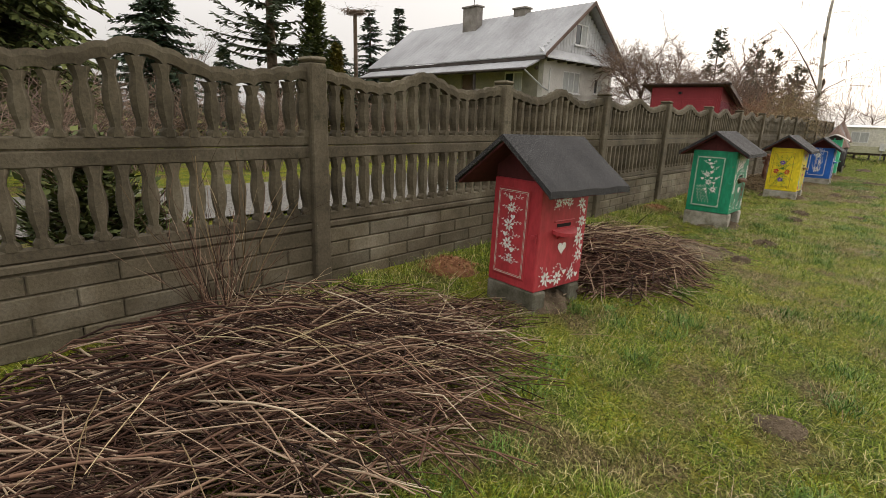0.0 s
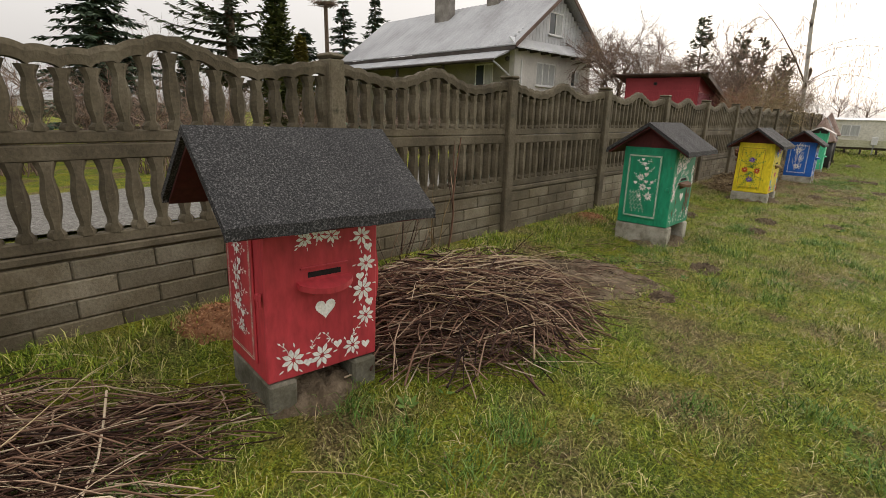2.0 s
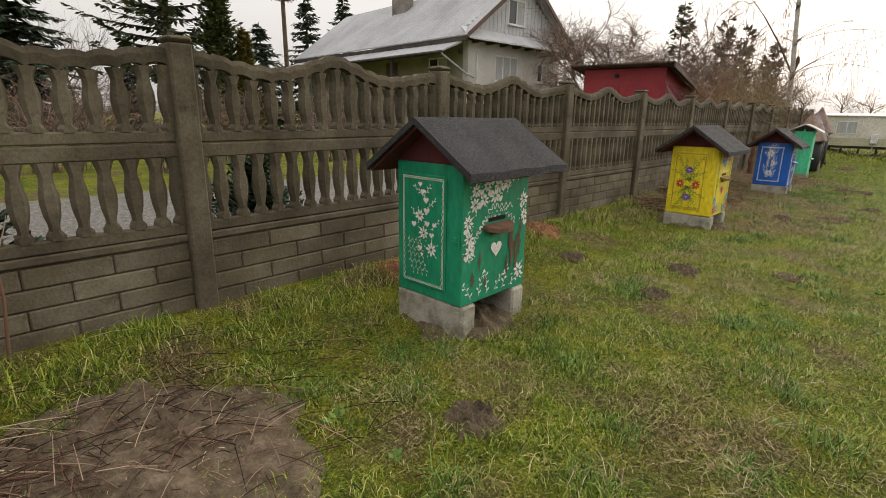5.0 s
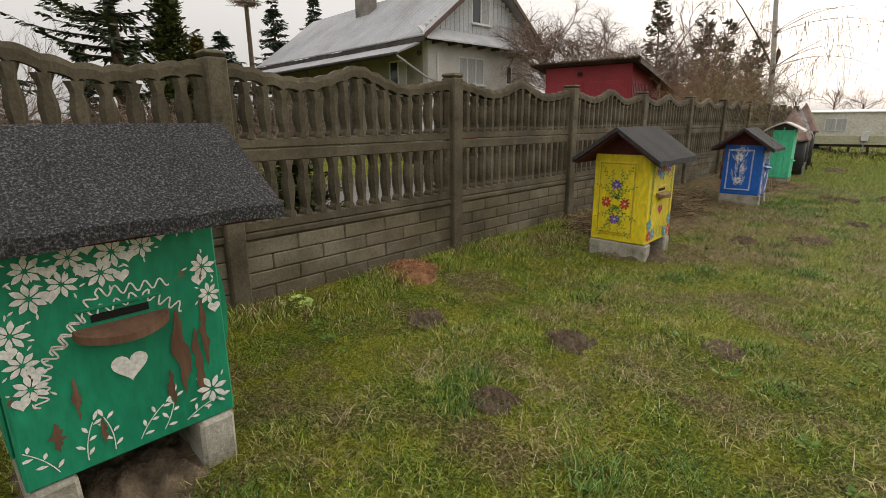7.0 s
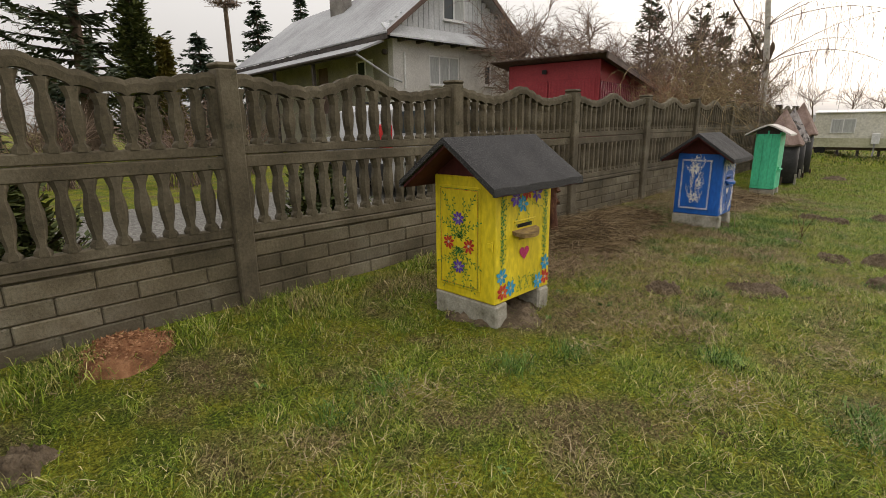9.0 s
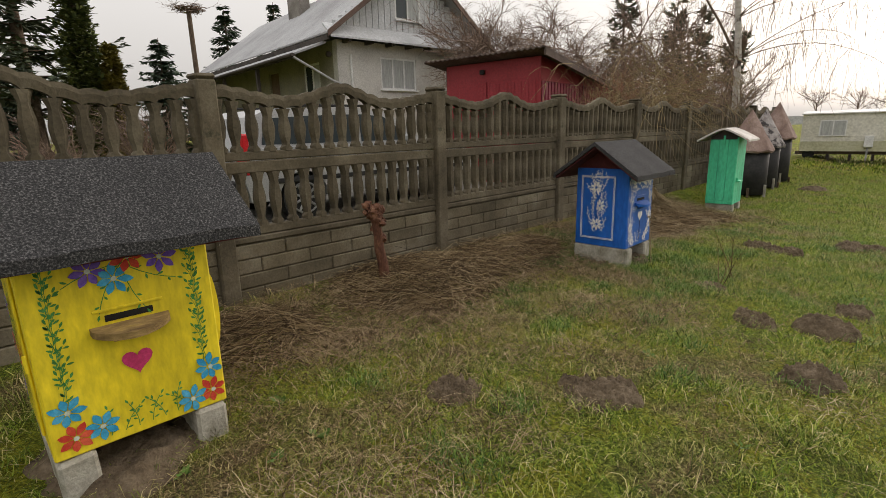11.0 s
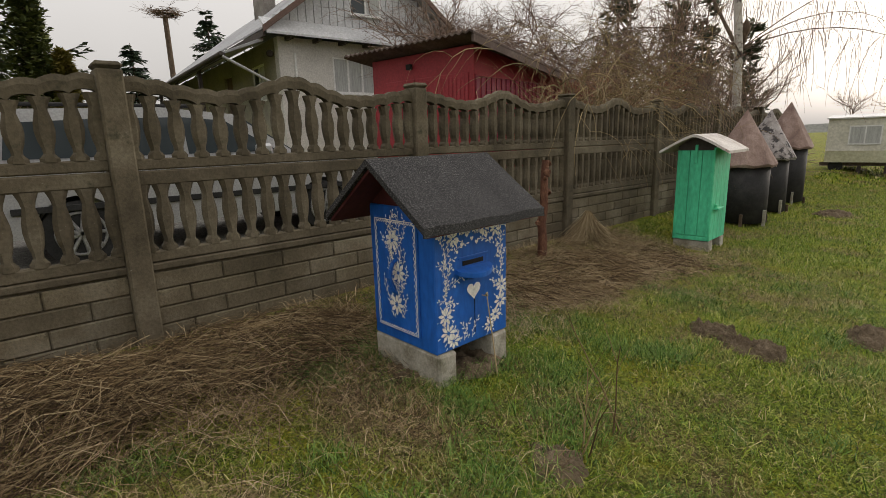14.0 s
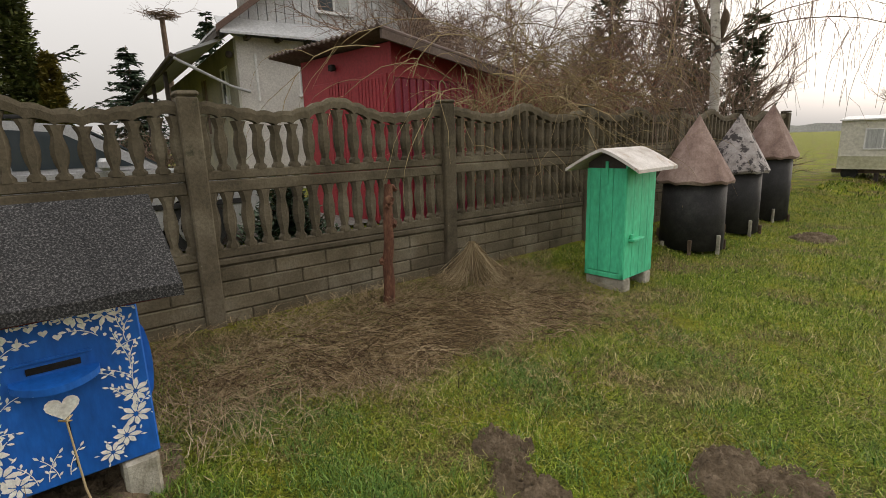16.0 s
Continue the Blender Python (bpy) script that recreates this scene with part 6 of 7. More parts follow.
# ---- heaps, stumps, molehills ----
def twig_pile(cx, cy, rx, ry, hh, n, seed, main, label, lmax=1.5, scatter_=0.55):
    g = random.Random(seed)
    st = Sticks(4)
    for k in range(n):
        a, rr = g.uniform(0, 6.283), math.sqrt(g.random())
        x, y = rx * rr * math.cos(a), ry * rr * math.sin(a)
        top = hh * (1 - rr * rr) ** 0.75
        z = 0.012 + top * g.random() ** 0.55
        w = main + g.gauss(0, scatter_)
        ln = g.uniform(0.25, lmax) * (0.6 + 0.4 * (1 - rr))
        el_ = g.gauss(0, 0.16)
        d = Vector((math.cos(w), math.sin(w), math.sin(el_)))
        p = Vector((x, y, z)) - d * ln / 2
        pts = []
        bend = Vector((g.uniform(-1, 1), g.uniform(-1, 1), g.uniform(-0.2, 0.5))) * 0.07 * ln
        for i in range(6):
            s = i / 5
            q = p + d * ln * s + bend * (s * (1 - s) * 4) + Vector((g.uniform(-1, 1), g.uniform(-1, 1), g.uniform(-1, 1))) * 0.006
            rq = min(1.0, math.hypot(q.x / (rx * 1.15), q.y / (ry * 1.15)))
            q.z = min(max(q.z, 0.01), hh * (1 - rq * rq) ** 0.6 + 0.05 + 0.03 * g.random())
            pts.append(q)
        r0 = g.choice((0.0025, 0.003, 0.004, 0.0045, 0.006))
        st.add(pts, r0, r0 * 0.5)
        if g.random() < 0.3:
            j = g.randint(1, 4)
            b = (d + Vector((g.uniform(-1, 1), g.uniform(-1, 1), g.uniform(-0.2, 0.7))) * 0.7).normalized()
            e = pts[j] + b * g.uniform(0.06, 0.25)
            e.z = max(e.z, 0.01)
            st.add([pts[j], (pts[j] + e) / 2 + Vector((0, 0, 0.008)), e], r0 * 0.6, r0 * 0.3)
    ob = new("brushwood_pile", st.mesh("brushwood_pile", M["twigs"]))
    ob.location = (cx, cy, gz(cx, cy) - 0.01)
    return tagged(ob, label, "brushwood", kind="stuff")


twig_pile(0.92, -0.85, 0.84, 1.2, 0.33, 1750, 1, math.radians(48), "flat heap of brown cut brushwood and dry stalks", 1.5)
twig_pile(1.0, -1.8, 0.6, 0.6, 0.18, 330, 4, math.radians(35), "loose spread of brown cut stalks", 1.2)
twig_pile(1.0, 0.35, 0.3, 0.5, 0.07, 150, 3, math.radians(60), "thin spread of dry stalks before the red hive", 0.9)
twig_pile(1.1, 2.2, 0.62, 0.76, 0.36, 1700, 2, math.radians(55), "rounded heap of brown cut brushwood beside the red hive", 1.2, 0.85)
g_ = random.Random(8)
st = Sticks(4)
for k in range(84):                       # pale forked stalks strewn over the heaps
    x, y = (g_.gauss(0.9, 0.5), g_.gauss(-0.7, 0.65)) if k < 40 else (g_.gauss(1.15, 0.38), g_.gauss(2.15, 0.42))
    w, ln = g_.gauss(0.9, 0.8), g_.uniform(0.2, 0.6)
    d = Vector((math.cos(w), math.sin(w), g_.uniform(-0.05, 0.2)))
    top = 0.32 * max(0.0, 1 - ((x - 0.92) / 0.82) ** 2 - ((y + 0.85) / 1.16) ** 2) ** 0.6 if y < 1 else 0.36 * max(0.0, 1 - ((x - 1.1) / 0.6) ** 2 - ((y - 2.2) / 0.74) ** 2) ** 0.6
    p = Vector((max(x, 0.1), y, gz(x, y) + 0.03 + top))
    branch(st, g_, p, d, ln, 0.003, 1, 0.1, 0.06, 0.7, 2, 5, 0.4)
ob = new("strewn_stalk", st.mesh("strewn_stalk", M["pale_straw"]))
tagged(ob, "pale dry forked stalks strewn over the brushwood", "stalks", kind="stuff")


def dead_plant(name, x, y, h, n, seed, label, spread=0.35, mat="twigs", rad=0.005):
    g = random.Random(seed)
    st = Sticks(4)
    for k in range(n):
        a = g.uniform(0, 6.283)
        d = Vector((math.cos(a) * spread * g.random(), math.sin(a) * spread * g.random(), 1))
        branch(st, g, Vector((g.uniform(-0.05, 0.05), g.uniform(-0.05, 0.05), -0.02)), d, h * g.uniform(0.6, 1.05), rad, 1, 0.12, 0.0, 0.6, 3, 6, 0.35)
    ob = new(name, st.mesh(name, M[mat]))
    ob.location = (x, y, gz(x, y))
    return tagged(ob, label, "dead plant")


dead_plant("dead_plant", 0.3, -0.85, 0.8, 30, 1, "dry bushy brown stalks standing beside the fence", 0.75, "twigs", 0.0032)
dead_plant("dead_plant", 0.15, -0.7, 1.0, 9, 2, "dry bare stalks standing beside the fence", 0.6, "straw", 0.003)
dead_plant("dead_plant", 0.4, 2.2, 0.62, 12, 3, "dry bare stalks rising from the brushwood", 0.7, "twigs", 0.003)
dead_plant("dead_stalk", 0.09, 3.22, 1.28, 1, 4, "single dry stalk standing at the fence", 0.03, "twigs", 0.011)
dead_plant("dead_plant", 0.1, 3.0, 0.55, 5, 6, "dry bent stalks beside the fence", 0.6, "straw")
dead_plant("dead_plant", 2.17, 13.6, 0.5, 2, 5, "thin dry stalks standing in the lawn", 0.5, "straw", 0.004)
dead_plant("dead_plant", 2.2, 13.4, 0.45, 3, 7, "thin dry stalks standing in the lawn", 0.8, "straw", 0.004)


g_ = random.Random(12)
st = Sticks(5)
tip = Vector((1.47, 13.59, 0.36))
st.add([Vector((1.50, 13.64, -0.13)), Vector((1.50, 13.64, -0.13)).lerp(tip, 0.5) + Vector((0.012, -0.01, 0.0)), tip], 0.0045, 0.003)
for k in range(9):                        # dried flower head
    d = Vector((g_.uniform(-1, 1), g_.uniform(-1, 1), g_.uniform(-0.2, 1))) * 0.022
    st.add([tip, tip + d * 0.6, tip + d], 0.004, 0.002)
ob = new("dead_stalk", st.mesh("dead_stalk", M["pale_straw"]))
tagged(ob, "pale dry flower stalk standing before the blue hive", "dead plant")


def stump(name, x, y, h, r, lean, seed, label, head=True):
    g = random.Random(seed)
    th = thing(name, pose(x, y, gz(x, y)), label, "stump")
    st = Sticks(10)
    pts = [Vector((lean[0] * t, lean[1] * t, -0.1 + (h + 0.1) * t)) + Vector((g.uniform(-1, 1), g.uniform(-1, 1), 0)) * r * 0.25 for t in np.linspace(0, 1, 8)]
    st.add(pts, r * 1.25, r * 0.85)
    part("stem", st.mesh("stem", M["stump_bark"]), None, th)
    for k in range(34 if head else 7):
        bm = bmesh.new()
        bmesh.ops.create_icosphere(bm, subdivisions=2, radius=r * g.uniform(0.4, 0.9))
        wobble(bm, r * 0.6, 38, k)
        o = part("knob", bm, M["stump_bark"], th)
        t = g.uniform(0.82, 1.04) if k > 2 else g.uniform(0.3, 0.8)
        a = g.uniform(0, 6.28)
        rr = r * (g.uniform(0.5, 1.7) if head and t > 0.8 else 0.9)
        o.location = (lean[0] * t + rr * math.cos(a), lean[1] * t + rr * math.sin(a), h * t)
    return th


stump("pollard_stump", 0.43, 11.33, 0.64, 0.037, (-0.02, -0.1), 3, "reddish brown pollarded stump with a knobbly head")
stump("vine_stump", 0.32, 15.56, 0.92, 0.038, (-0.02, 0.08), 5, "slim reddish brown vine stump with knots", False)


def mound(name, x, y, r, h, mat, label, category, seed, rough=0.03):
    bm = bmesh.new()
    bmesh.ops.create_grid(bm, x_segments=46, y_segments=46, size=1.25)
    for v in bm.verts:
        q = math.hypot(v.co.x, v.co.y) * (1 + 0.35 * noise.noise(Vector((v.co.x * 1.7 + seed, v.co.y * 1.7, seed))))
        z = h * max(0.0, 1 - q * q) ** 1.1
        z += (rough * 0.7 * noise.noise(Vector((v.co.x * 5 + seed, v.co.y * 5, 1))) + rough * 0.55 * abs(noise.noise(Vector((v.co.x * 13 + seed, v.co.y * 13, 1)))) + rough * 0.3 * noise.noise(Vector((v.co.x * 26 + seed, v.co.y * 26, 1)))) * min(1, z / (0.2 * h + 1e-6))
        v.co = Vector((v.co.x * r, v.co.y * r * 0.85, z - 0.035 * max(0, q - 0.9) * 4))
    bmesh.ops.rotate(bm, verts=bm.verts, cent=(0, 0, 0), matrix=Matrix.Rotation(seed * 1.1, 3, "Z"))
    ob = new(name, finish(bm, name, mat, True))
    ob.location = (x, y, gz(x, y) + 0.004)
    return tagged(ob, label, category)


for i, (x, y, r, h) in enumerate(((2.95, 12.79, 0.18, 0.08), (3.02, 11.96, 0.16, 0.06), (3.05, 13.29, 0.14, 0.035), (2.15, 13.26, 0.13, 0.02), (2.05, 15.04, 0.14, 0.045), (2.35, 14.92, 0.14, 0.045), (2.75, 15.63, 0.19, 0.06), (2.27, 11.04, 0.15, 0.03), (2.21, 14.94, 0.12, 0.03), (2.94, 15.73, 0.15, 0.03), (1.53, 21.2, 0.28, 0.06), (0.93, 6.88, 0.14, 0.03), (1.74, 7.2, 0.14, 0.035), (1.83, 10.61, 0.14, 0.035), (2.38, 11.1, 0.18, 0.04), (2.59, 12.68, 0.15, 0.03), (2.38, 7.72, 0.13, 0.015), (2.7, 0.6, 0.11, 0.015), (1.58, -0.98, 0.13, 0.03), (1.07, 3.56, 0.24, 0.04), (1.85, 4.42, 0.13, 0.035), (1.8, 6.43, 0.11, 0.03), (1.84, 3.49, 0.1, 0.03), (1.04, 1.1, 0.32, 0.1), (1.1, 5.2, 0.4, 0.05), (1.15, 9.4, 0.4, 0.05), (1.15, 13.6, 0.4, 0.05))):
    mound("molehill", x, y, r, h * 1.05, M["soil"], "low crumbly molehill of brown soil in the grass", "molehill", i * 0.7, 0.05 if h > 0.02 else 0.02)
mound("soil_patch", 1.13, 3.45, 0.62, 0.03, M["soil"], "bare trodden patch of brown soil", "soil", 3.3, 0.05)
for i, (x, y, r) in enumerate(((0.25, 1.04, 0.22), (0.25, 5.45, 0.2), (0.2, 7.45, 0.22))):
    mound("sawdust_heap", x, y, r * 1.15, 0.06, M["sawdust"], "small heap of orange sawdust at the fence foot", "sawdust", 9 + i, 0.02)

g_ = random.Random(31)
lv = Leaves()
for x, y, r in ((0.25, 1.04, 0.2), (0.25, 5.45, 0.19), (0.2, 7.45, 0.21)):
    for k in range(700):
        a, q = g_.uniform(0, 6.283), math.sqrt(g_.random())
        p = Vector((max(0.02, x + r * 1.15 * q * math.cos(a)), y + r * 1.1 * q * math.sin(a), gz(x, y) + 0.01 + 0.065 * max(0.0, 1 - q * q)))
        lv.spray(p, Vector((g_.uniform(-1, 1), g_.uniform(-1, 1), g_.uniform(-0.3, 0.6))), g_.uniform(0.012, 0.035), g_.uniform(0.003, 0.006), Vector((g_.uniform(-1, 1), g_.uniform(-1, 1), 1)))
ob = new("wood_chip_litter", lv.mesh("wood_chip_litter", M["chips"]))
tagged(ob, "orange wood shavings lying on the sawdust", "shavings", kind="stuff")
g_ = random.Random(32)
st = Sticks(3)
for k in range(420):                      # crumbs and short stalks on the trodden soil
    x, y = g_.gauss(1.13, 0.34), g_.gauss(3.45, 0.36)
    w, ln = g_.uniform(0, 6.28), g_.uniform(0.05, 0.28)
    p = Vector((x, y, gz(x, y) + 0.03 + 0.03 * g_.random()))
    d = Vector((math.cos(w), math.sin(w), g_.uniform(-0.1, 0.15))) * ln
    st.add([p, p + d * 0.5 + Vector((0, 0, 0.01)), p + d], 0.0025, 0.0012)
ob = new("twig_litter", st.mesh("twig_litter", M["twigs"]))
tagged(ob, "short broken twigs strewn on trodden soil", "twigs", kind="stuff")

# ---- grass and straw ----
ZG = np.array([v[2] for v in gv]).reshape(len(ys), nx)
XS, YS = np.array(xs), np.array(ys)


def ground_z(x, y):
    i = np.clip(np.searchsorted(XS, x) - 1, 0, nx - 2)
    j = np.clip(np.searchsorted(YS, y) - 1, 0, len(ys) - 2)
    a, b = (x - XS[i]) / (XS[i + 1] - XS[i]), (y - YS[j]) / (YS[j + 1] - YS[j])
    return (ZG[j, i] * (1 - a) + ZG[j, i + 1] * a) * (1 - b) + (ZG[j + 1, i] * (1 - a) + ZG[j + 1, i + 1] * a) * b


def scatter(n, x0, x1, y0, y1, clump=0.0, clumps=0):
    if clumps:
        cx, cy = rng.uniform(x0, x1, clumps), rng.uniform(y0, y1, clumps)
        k = rng.integers(0, clumps, n)
        x, y = cx[k] + rng.normal(0, clump, n), cy[k] + rng.normal(0, clump, n)
    else:
        x, y = rng.uniform(x0, x1, n), rng.uniform(y0, y1, n)
    return x, y


BARENESS = 0.9
BARE = [(1.13, 3.45, 0.4), (1.07, 3.56, 0.2), (2.95, 12.79, 0.17), (3.02, 11.96, 0.15), (3.05, 13.29, 0.1), (2.05, 15.04, 0.12), (2.35, 14.92, 0.12), (2.75, 15.63, 0.17), (2.27, 11.04, 0.12), (2.38, 11.1, 0.16), (1.83, 10.61, 0.12), (0.93, 6.88, 0.12), (1.74, 7.2, 0.12), (0.25, 1.04, 0.17), (0.25, 5.45, 0.16), (0.2, 7.45, 0.17), (1.85, 4.42, 0.11), (2.7, 0.6, 0.1), (1.8, 6.43, 0.09), (1.04, 1.1, 0.28), (1.1, 5.2, 0.28), (1.15, 9.4, 0.28), (1.15, 13.6, 0.28)]


def lay(name, mat, x, y, h0, h1, w0, w1, l0, l1, label, category="grass", dz=0.0):
    keep = np.ones(len(x), bool)
    edge = rng.random(len(x))
    for bx, by, br in BARE:
        keep &= (x - bx) ** 2 + (y - by) ** 2 > (br * BARENESS * (0.55 + 0.6 * edge)) ** 2
    keep &= x > 0.03
    x, y = x[keep], y[keep]
    n = len(x)
    pos = np.stack([x, y, ground_z(x, y) - 0.006 + dz], -1)
    ob = new(name, blades_mesh(name, mat, pos, rng.uniform(h0, h1, n), rng.uniform(w0, w1, n), rng.uniform(l0, l1, n)))
    return tagged(ob, label, category, kind="stuff")


def thin(x, y, share):
    """Less grass on the strawy strip along the fence and under the heaps."""
    edge = 1.05 + 0.2 * np.sin(y * 2.1) + 0.12 * np.sin(y * 5.3 + 1)
    s = ((x < edge) & (y > 9.9) & (y < 17.3)) | ((x > 0.5) & (x < 1.6) & (y < 0.3)) | ((x > 0.6) & (x < 1.7) & (y > 1.8) & (y < 3.1))
    k = ~s | (rng.random(len(x)) < share)
    return x[k], y[k]


x, y = thin(*scatter(230000, 0.05, 4.4, -2.6, 17.5), 0.4)
lay("grass", M["grass"], x, y, 0.012, 0.04, 0.0009, 0.0019, 0.3, 2.0, "short green and straw-coloured lawn grass")
x, y = thin(*scatter(120000, 0.05, 4.6, -2.6, 18, 0.055, 1500), 0.3)
lay("grass", M["grass"], x, y, 0.03, 0.085, 0.0011, 0.0023, 0.4, 1.8, "tufts of green and yellowed lawn grass")
x, y = thin(*scatter(90000, 1.2, 4.3, -2.2, 17.0), 0.4)
lay("grass", M["grass"], x, y, 0.02, 0.06, 0.0008, 0.0016, 0.8, 2.6, "fine crossed blades of green and bleached lawn grass")
x, y = scatter(60000, 1.25, 4.6, 12.6, 18.5, 0.16, 330)
lay("mossy_grass", M["fresh"], x, y, 0.015, 0.05, 0.001, 0.002, 0.5, 2.0, "fresh yellow-green mossy lawn grass")
x, y = scatter(30000, 0.8, 4.8, 18.0, 25.0, 0.2, 200)
lay("mossy_grass", M["fresh"], x, y, 0.02, 0.06, 0.0014, 0.003, 0.5, 1.8, "fresh yellow-green grass round the far hives")
x, y = scatter(26000, 0.9, 4.0, -2.0, 12.6, 0.14, 210)
lay("mossy_grass", M["fresh"], x, y, 0.015, 0.05, 0.001, 0.002, 0.5, 2.0, "fresh yellow-green patches in the lawn")
x, y = scatter(45000, 4.2, 9.5, 1, 24)
lay("grass", M["grass"], x, y, 0.03, 0.09, 0.003, 0.006, 0.3, 1.4, "lawn grass beside the path walked")
x, y = scatter(70000, 0.05, 5, 17.3, 26)
lay("grass", M["grass"], x, y, 0.025, 0.07, 0.0014, 0.003, 0.3, 1.4, "lawn grass round the far hives")
x, y = scatter(30000, -3, 14, 26, 42)
lay("grass", M["grass"], x, y, 0.05, 0.12, 0.008, 0.014, 0.3, 1.3, "lawn grass before the caravan")
x, y = scatter(7000, 1.3, 3.4, 13.2, 17.0, 0.07, 60)
lay("lush_grass", M["lush"], x, y, 0.03, 0.08, 0.0013, 0.0026, 0.4, 1.5, "green tufts in the mossy lawn")
x, y = scatter(30000, 3.3, 7.5, 12.5, 26, 0.2, 150)
lay("lush_grass", M["lush"], x, y, 0.05, 0.13, 0.0014, 0.003, 0.3, 1.4, "lusher blue-green tufts of grass")
x, y = scatter(16000, 1.0, 4.2, -1.5, 13, 0.06, 130)
lay("lush_grass", M["lush"], x, y, 0.04, 0.11, 0.0014, 0.0028, 0.4, 1.5, "lusher blue-green tufts of grass")
x, y = scatter(10000, 0.3, 2.2, 12.9, 14.6, 0.08, 55)
lay("lush_grass", M["lush"], x, y, 0.04, 0.10, 0.0014, 0.0026, 0.4, 1.5, "green tufts of grass round the blue hive")
x, y = scatter(12000, 0.04, 0.5, -2.5, 11, 0.1, 110)
lay("lush_grass", M["grass"], x, y, 0.05, 0.13, 0.0014, 0.003, 0.3, 1.4, "longer grass along the foot of the fence")
x, y = scatter(26000, 0.04, 1.15, 9.9, 17.3, 0.13, 260)
lay("straw", M["straw"], x, y, 0.02, 0.12, 0.0011, 0.0024, 1.5, 5.0, "matted dry straw along the fence", "straw", 0.014)
x, y = scatter(26000, 0.2, 4.4, -2.5, 17, 0.13, 330)
lay("straw", M["straw"], x, y, 0.012, 0.05, 0.0009, 0.0018, 1.5, 4.5, "dry matted grass in patches", "straw", 0.016)
x, y = scatter(5000, 1.2, 3.6, 3.2, 12.5, 0.08, 60)
lay("straw", M["pale_straw"], x, y, 0.012, 0.05, 0.0009, 0.0018, 1.5, 4.5, "bleached tufts of dead grass", "straw", 0.02)


x, y = scatter(14000, 0.7, 2.3, 9.6, 13.2, 0.12, 120)
lay("straw", M["straw"], x, y, 0.012, 0.07, 0.001, 0.002, 1.5, 4.5, "brown dead grass matted over the lawn", "straw", 0.018)
x, y = scatter(3500, 0.9, 2.0, 14.6, 17.2, 0.12, 45)
lay("straw", M["straw"], x, y, 0.012, 0.07, 0.001, 0.002, 1.5, 4.5, "tan dead grass matted over the lawn", "straw", 0.016)
x, y = scatter(7000, 0.1, 1.2, 13.9, 17.2, 0.15, 60)
lay("straw", M["pale_straw"], x, y, 0.02, 0.09, 0.001, 0.002, 1.5, 5.0, "tan dead grass matted along the fence", "straw", 0.03)


def dry_tuft(name, x, y, r, h, n, seed, label, long=0.35):
    g = random.Random(seed)
    st = Sticks(3)
    for k in range(n):
        a, rr = g.uniform(0, 6.283), r * g.random() ** 0.6
        top = h * math.exp(-(rr / (0.5 * r)) ** 2)
        p = Vector((rr * 0.08 * math.cos(a), rr * 0.08 * math.sin(a), h * g.uniform(0.55, 1.0)))
        e = Vector((rr * math.cos(a), rr * math.sin(a), 0.01 + 0.4 * top * g.random()))
        m_ = p.lerp(e, 0.5) + Vector((g.uniform(-1, 1) * 0.03, g.uniform(-1, 1) * 0.03, g.uniform(-0.25, 0.05) * h))
        st.add([p, m_, e, e + Vector((math.cos(a), math.sin(a), 0)) * g.uniform(0, long * 0.3)], 0.0016, 0.0008)
    ob = new(name, st.mesh(name, M["pale_straw"]))
    ob.location = (x, y, gz(x, y))
    return tagged(ob, label, "straw")


dry_tuft("dry_grass_tuft", 0.2, 16.55, 0.36, 0.33, 850, 1, "conical tuft of dry drooping grass at a fence post")
def straw_mat(x, y, rx, ry, h, n, seed, label):
    """Cut straw lying flat every way in a low heap."""
    g = random.Random(seed)
    st = Sticks(3)
    for k in range(n):
        a, rr = g.uniform(0, 6.283), math.sqrt(g.random())
        px, py = rx * rr * math.cos(a), ry * rr * math.sin(a)
        z = 0.008 + h * (1 - rr * rr) * g.random() ** 0.5
        w, ln = 5 * noise.noise(Vector((px * 2.2 + seed, py * 2.2, k % 3 * 0.7))) + math.atan2(py, px) + g.gauss(0, 0.5), g.uniform(0.1, 0.42)
        d = Vector((math.cos(w), math.sin(w), g.gauss(0, 0.18))) * ln / 2
        c = Vector((px, py, z))
        b = Vector((g.uniform(-1, 1), g.uniform(-1, 1), g.uniform(0, 1))) * 0.16 * ln
        p, e = c - d, c + d
        p.z, e.z = max(p.z, 0.004), max(e.z, 0.004)
        st.add([p, c + b, e], 0.0017, 0.001)
    ob = new("straw_heap", st.mesh("straw_heap", M["straw"]))
    ob.location = (x, y, gz(x, y))
    return tagged(ob, label, "straw", kind="stuff")


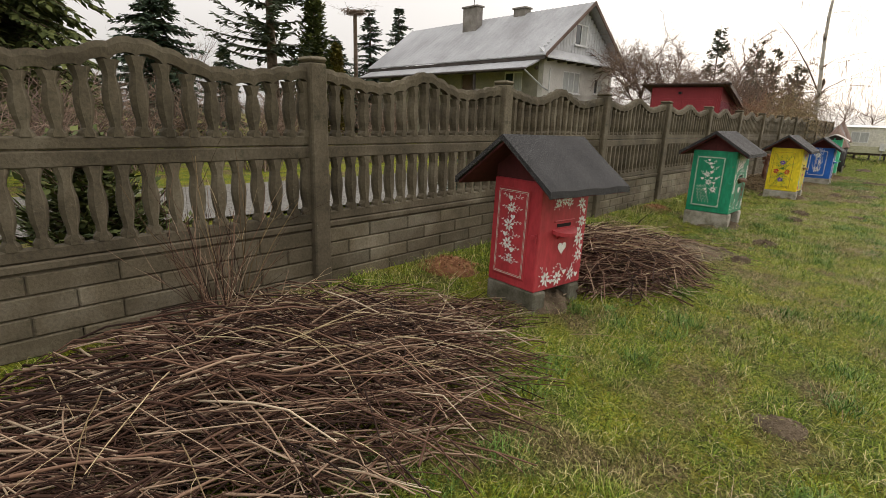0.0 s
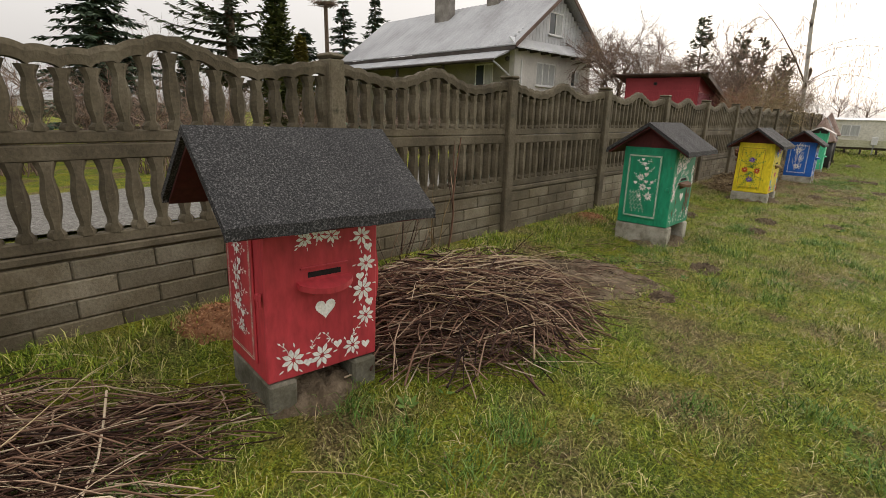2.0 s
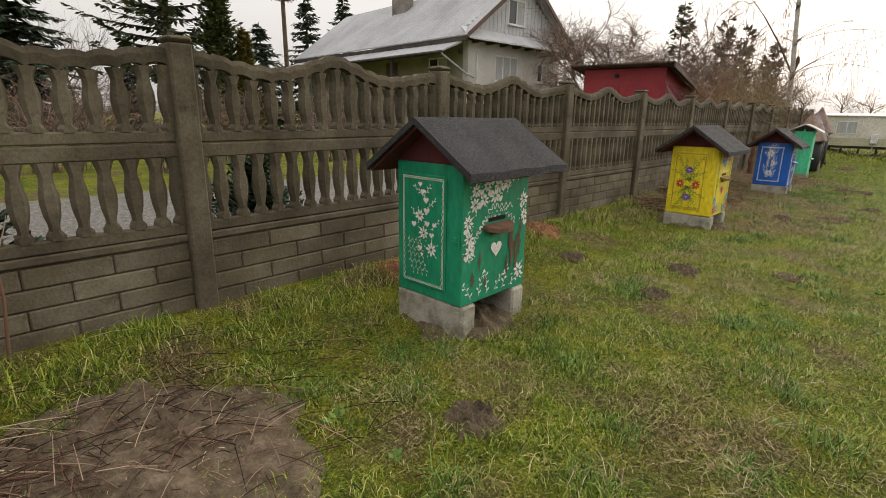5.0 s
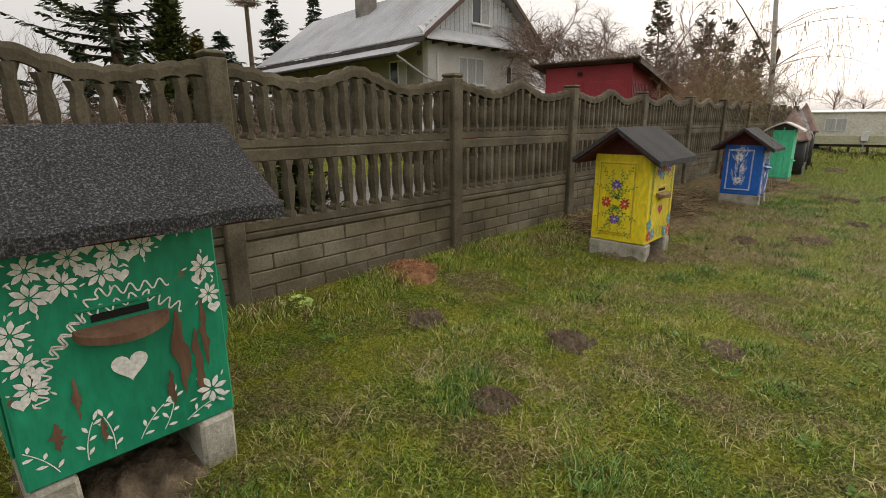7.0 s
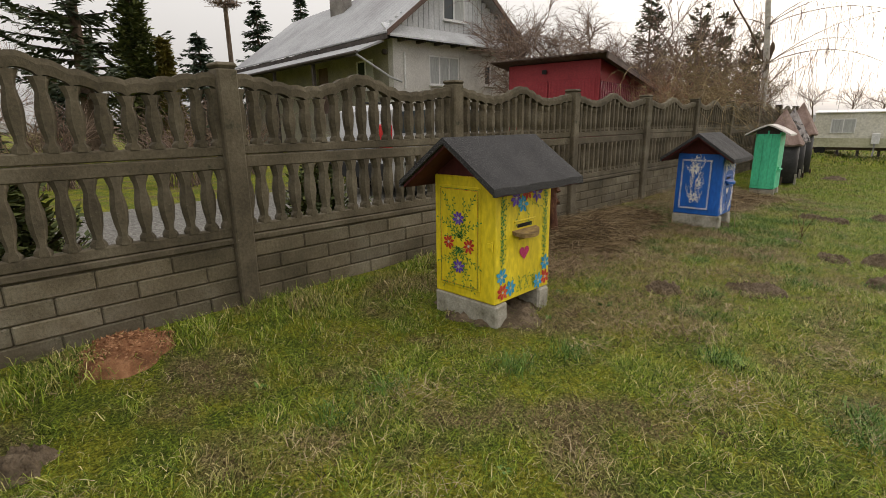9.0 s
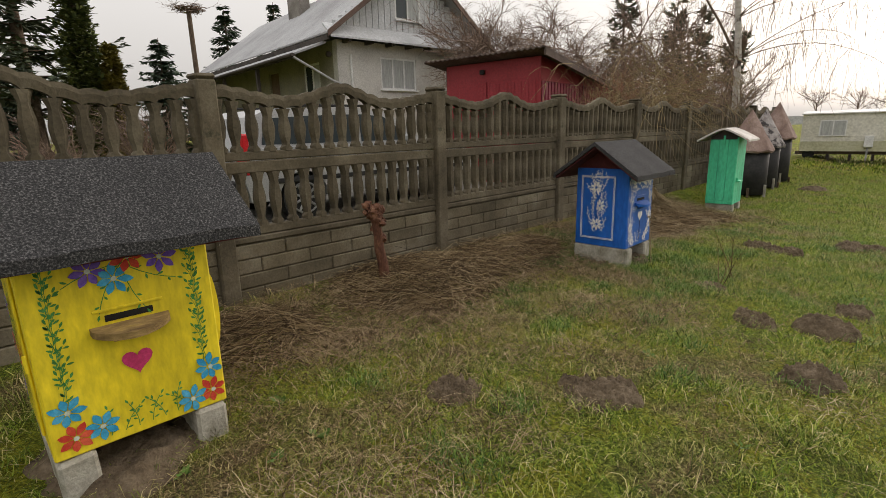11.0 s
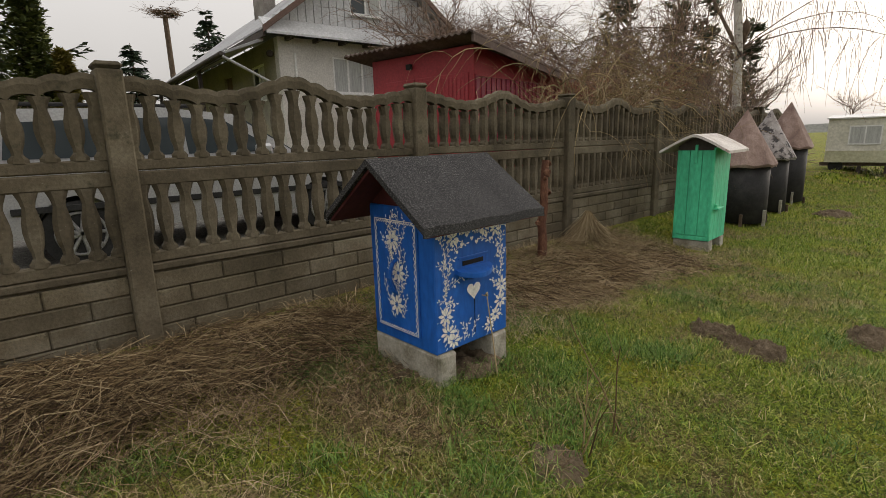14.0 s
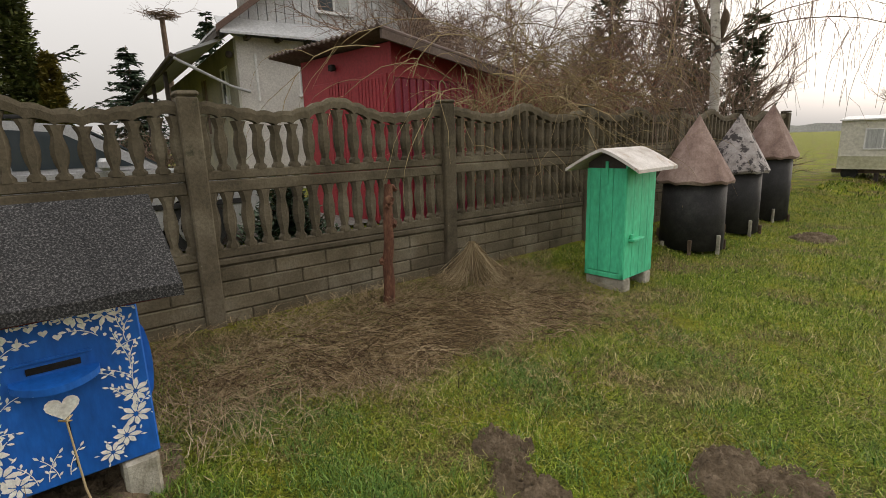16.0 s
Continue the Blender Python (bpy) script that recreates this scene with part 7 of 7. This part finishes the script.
straw_mat(0.45, 11.6, 0.62, 0.75, 0.17, 4200, 2, "flat heap of dry straw round the pollard stump")
straw_mat(0.5, 10.1, 0.4, 0.5, 0.08, 1100, 3, "flat heap of dry straw beside the yellow hive")
straw_mat(0.42, 12.75, 0.42, 0.75, 0.12, 2200, 4, "flat heap of dry straw along the fence")
straw_mat(0.6, 15.3, 0.65, 1.1, 0.08, 2800, 5, "flat heap of dry straw round the vine stump")
straw_mat(0.9, 16.4, 0.6, 0.6, 0.05, 900, 6, "flat heap of dry straw before the mint hive")

# broad-leaved weeds
def weed(x, y, r, n, seed, mat, label):
    g = random.Random(seed)
    lv = Leaves()
    for k in range(n):
        a = g.uniform(0, 6.283)
        p = Vector((r * 0.4 * g.random() * math.cos(a), r * 0.4 * g.random() * math.sin(a), 0.015))
        lv.spray(p, Vector((math.cos(a), math.sin(a), g.uniform(0.0, 1.1))), r * g.uniform(0.3, 1.0), r * g.uniform(0.12, 0.26), Vector((g.uniform(-0.5, 0.5), g.uniform(-0.5, 0.5), 1)))
    ob = new("weed", lv.mesh("weed", mat))
    ob.location = (x, y, gz(x, y))
    return tagged(ob, label, "weed", kind="stuff")


g_ = random.Random(3)
lv = Leaves()
for k in range(20):                       # rounded leaves in a low clump
    a, q = g_.uniform(0, 6.283), math.sqrt(g_.random())
    c_v = Vector((0.10 * q * math.cos(a), 0.09 * q * math.sin(a), 0.025 + 0.05 * (1 - q)))
    tilt = Vector((g_.uniform(-0.5, 0.5), g_.uniform(-0.5, 0.5), 1)).normalized()
    e1 = tilt.orthogonal().normalized()
    e2 = tilt.cross(e1)
    b = len(lv.v)
    rr = g_.uniform(0.014, 0.028)
    lv.v.append(tuple(c_v - tilt * 0.006))
    for s in range(9):
        w = s * 0.698
        lv.v.append(tuple(c_v + (e1 * math.cos(w) + e2 * math.sin(w)) * rr * (0.55 if s == 0 else 1.0 + 0.1 * (s % 2))))
    for s in range(9):
        lv.f.append((b, b + 1 + s, b + 1 + (s + 1) % 9))
ob = new("leafy_plant", lv.mesh("leafy_plant", M["pale_leaf"]))
ob.location = (0.2, 6.45, gz(0.2, 6.45))
tagged(ob, "low clump of round pale green leaves", "plant", kind="stuff")
for i in range(60):
    x, y = 0.5 + 3.2 * rnd.random(), -1 + 15 * rnd.random()
    weed(x, y, rnd.uniform(0.035, 0.07), 9, 20 + i, M["weed"], "small broad-leaved weed in the lawn")
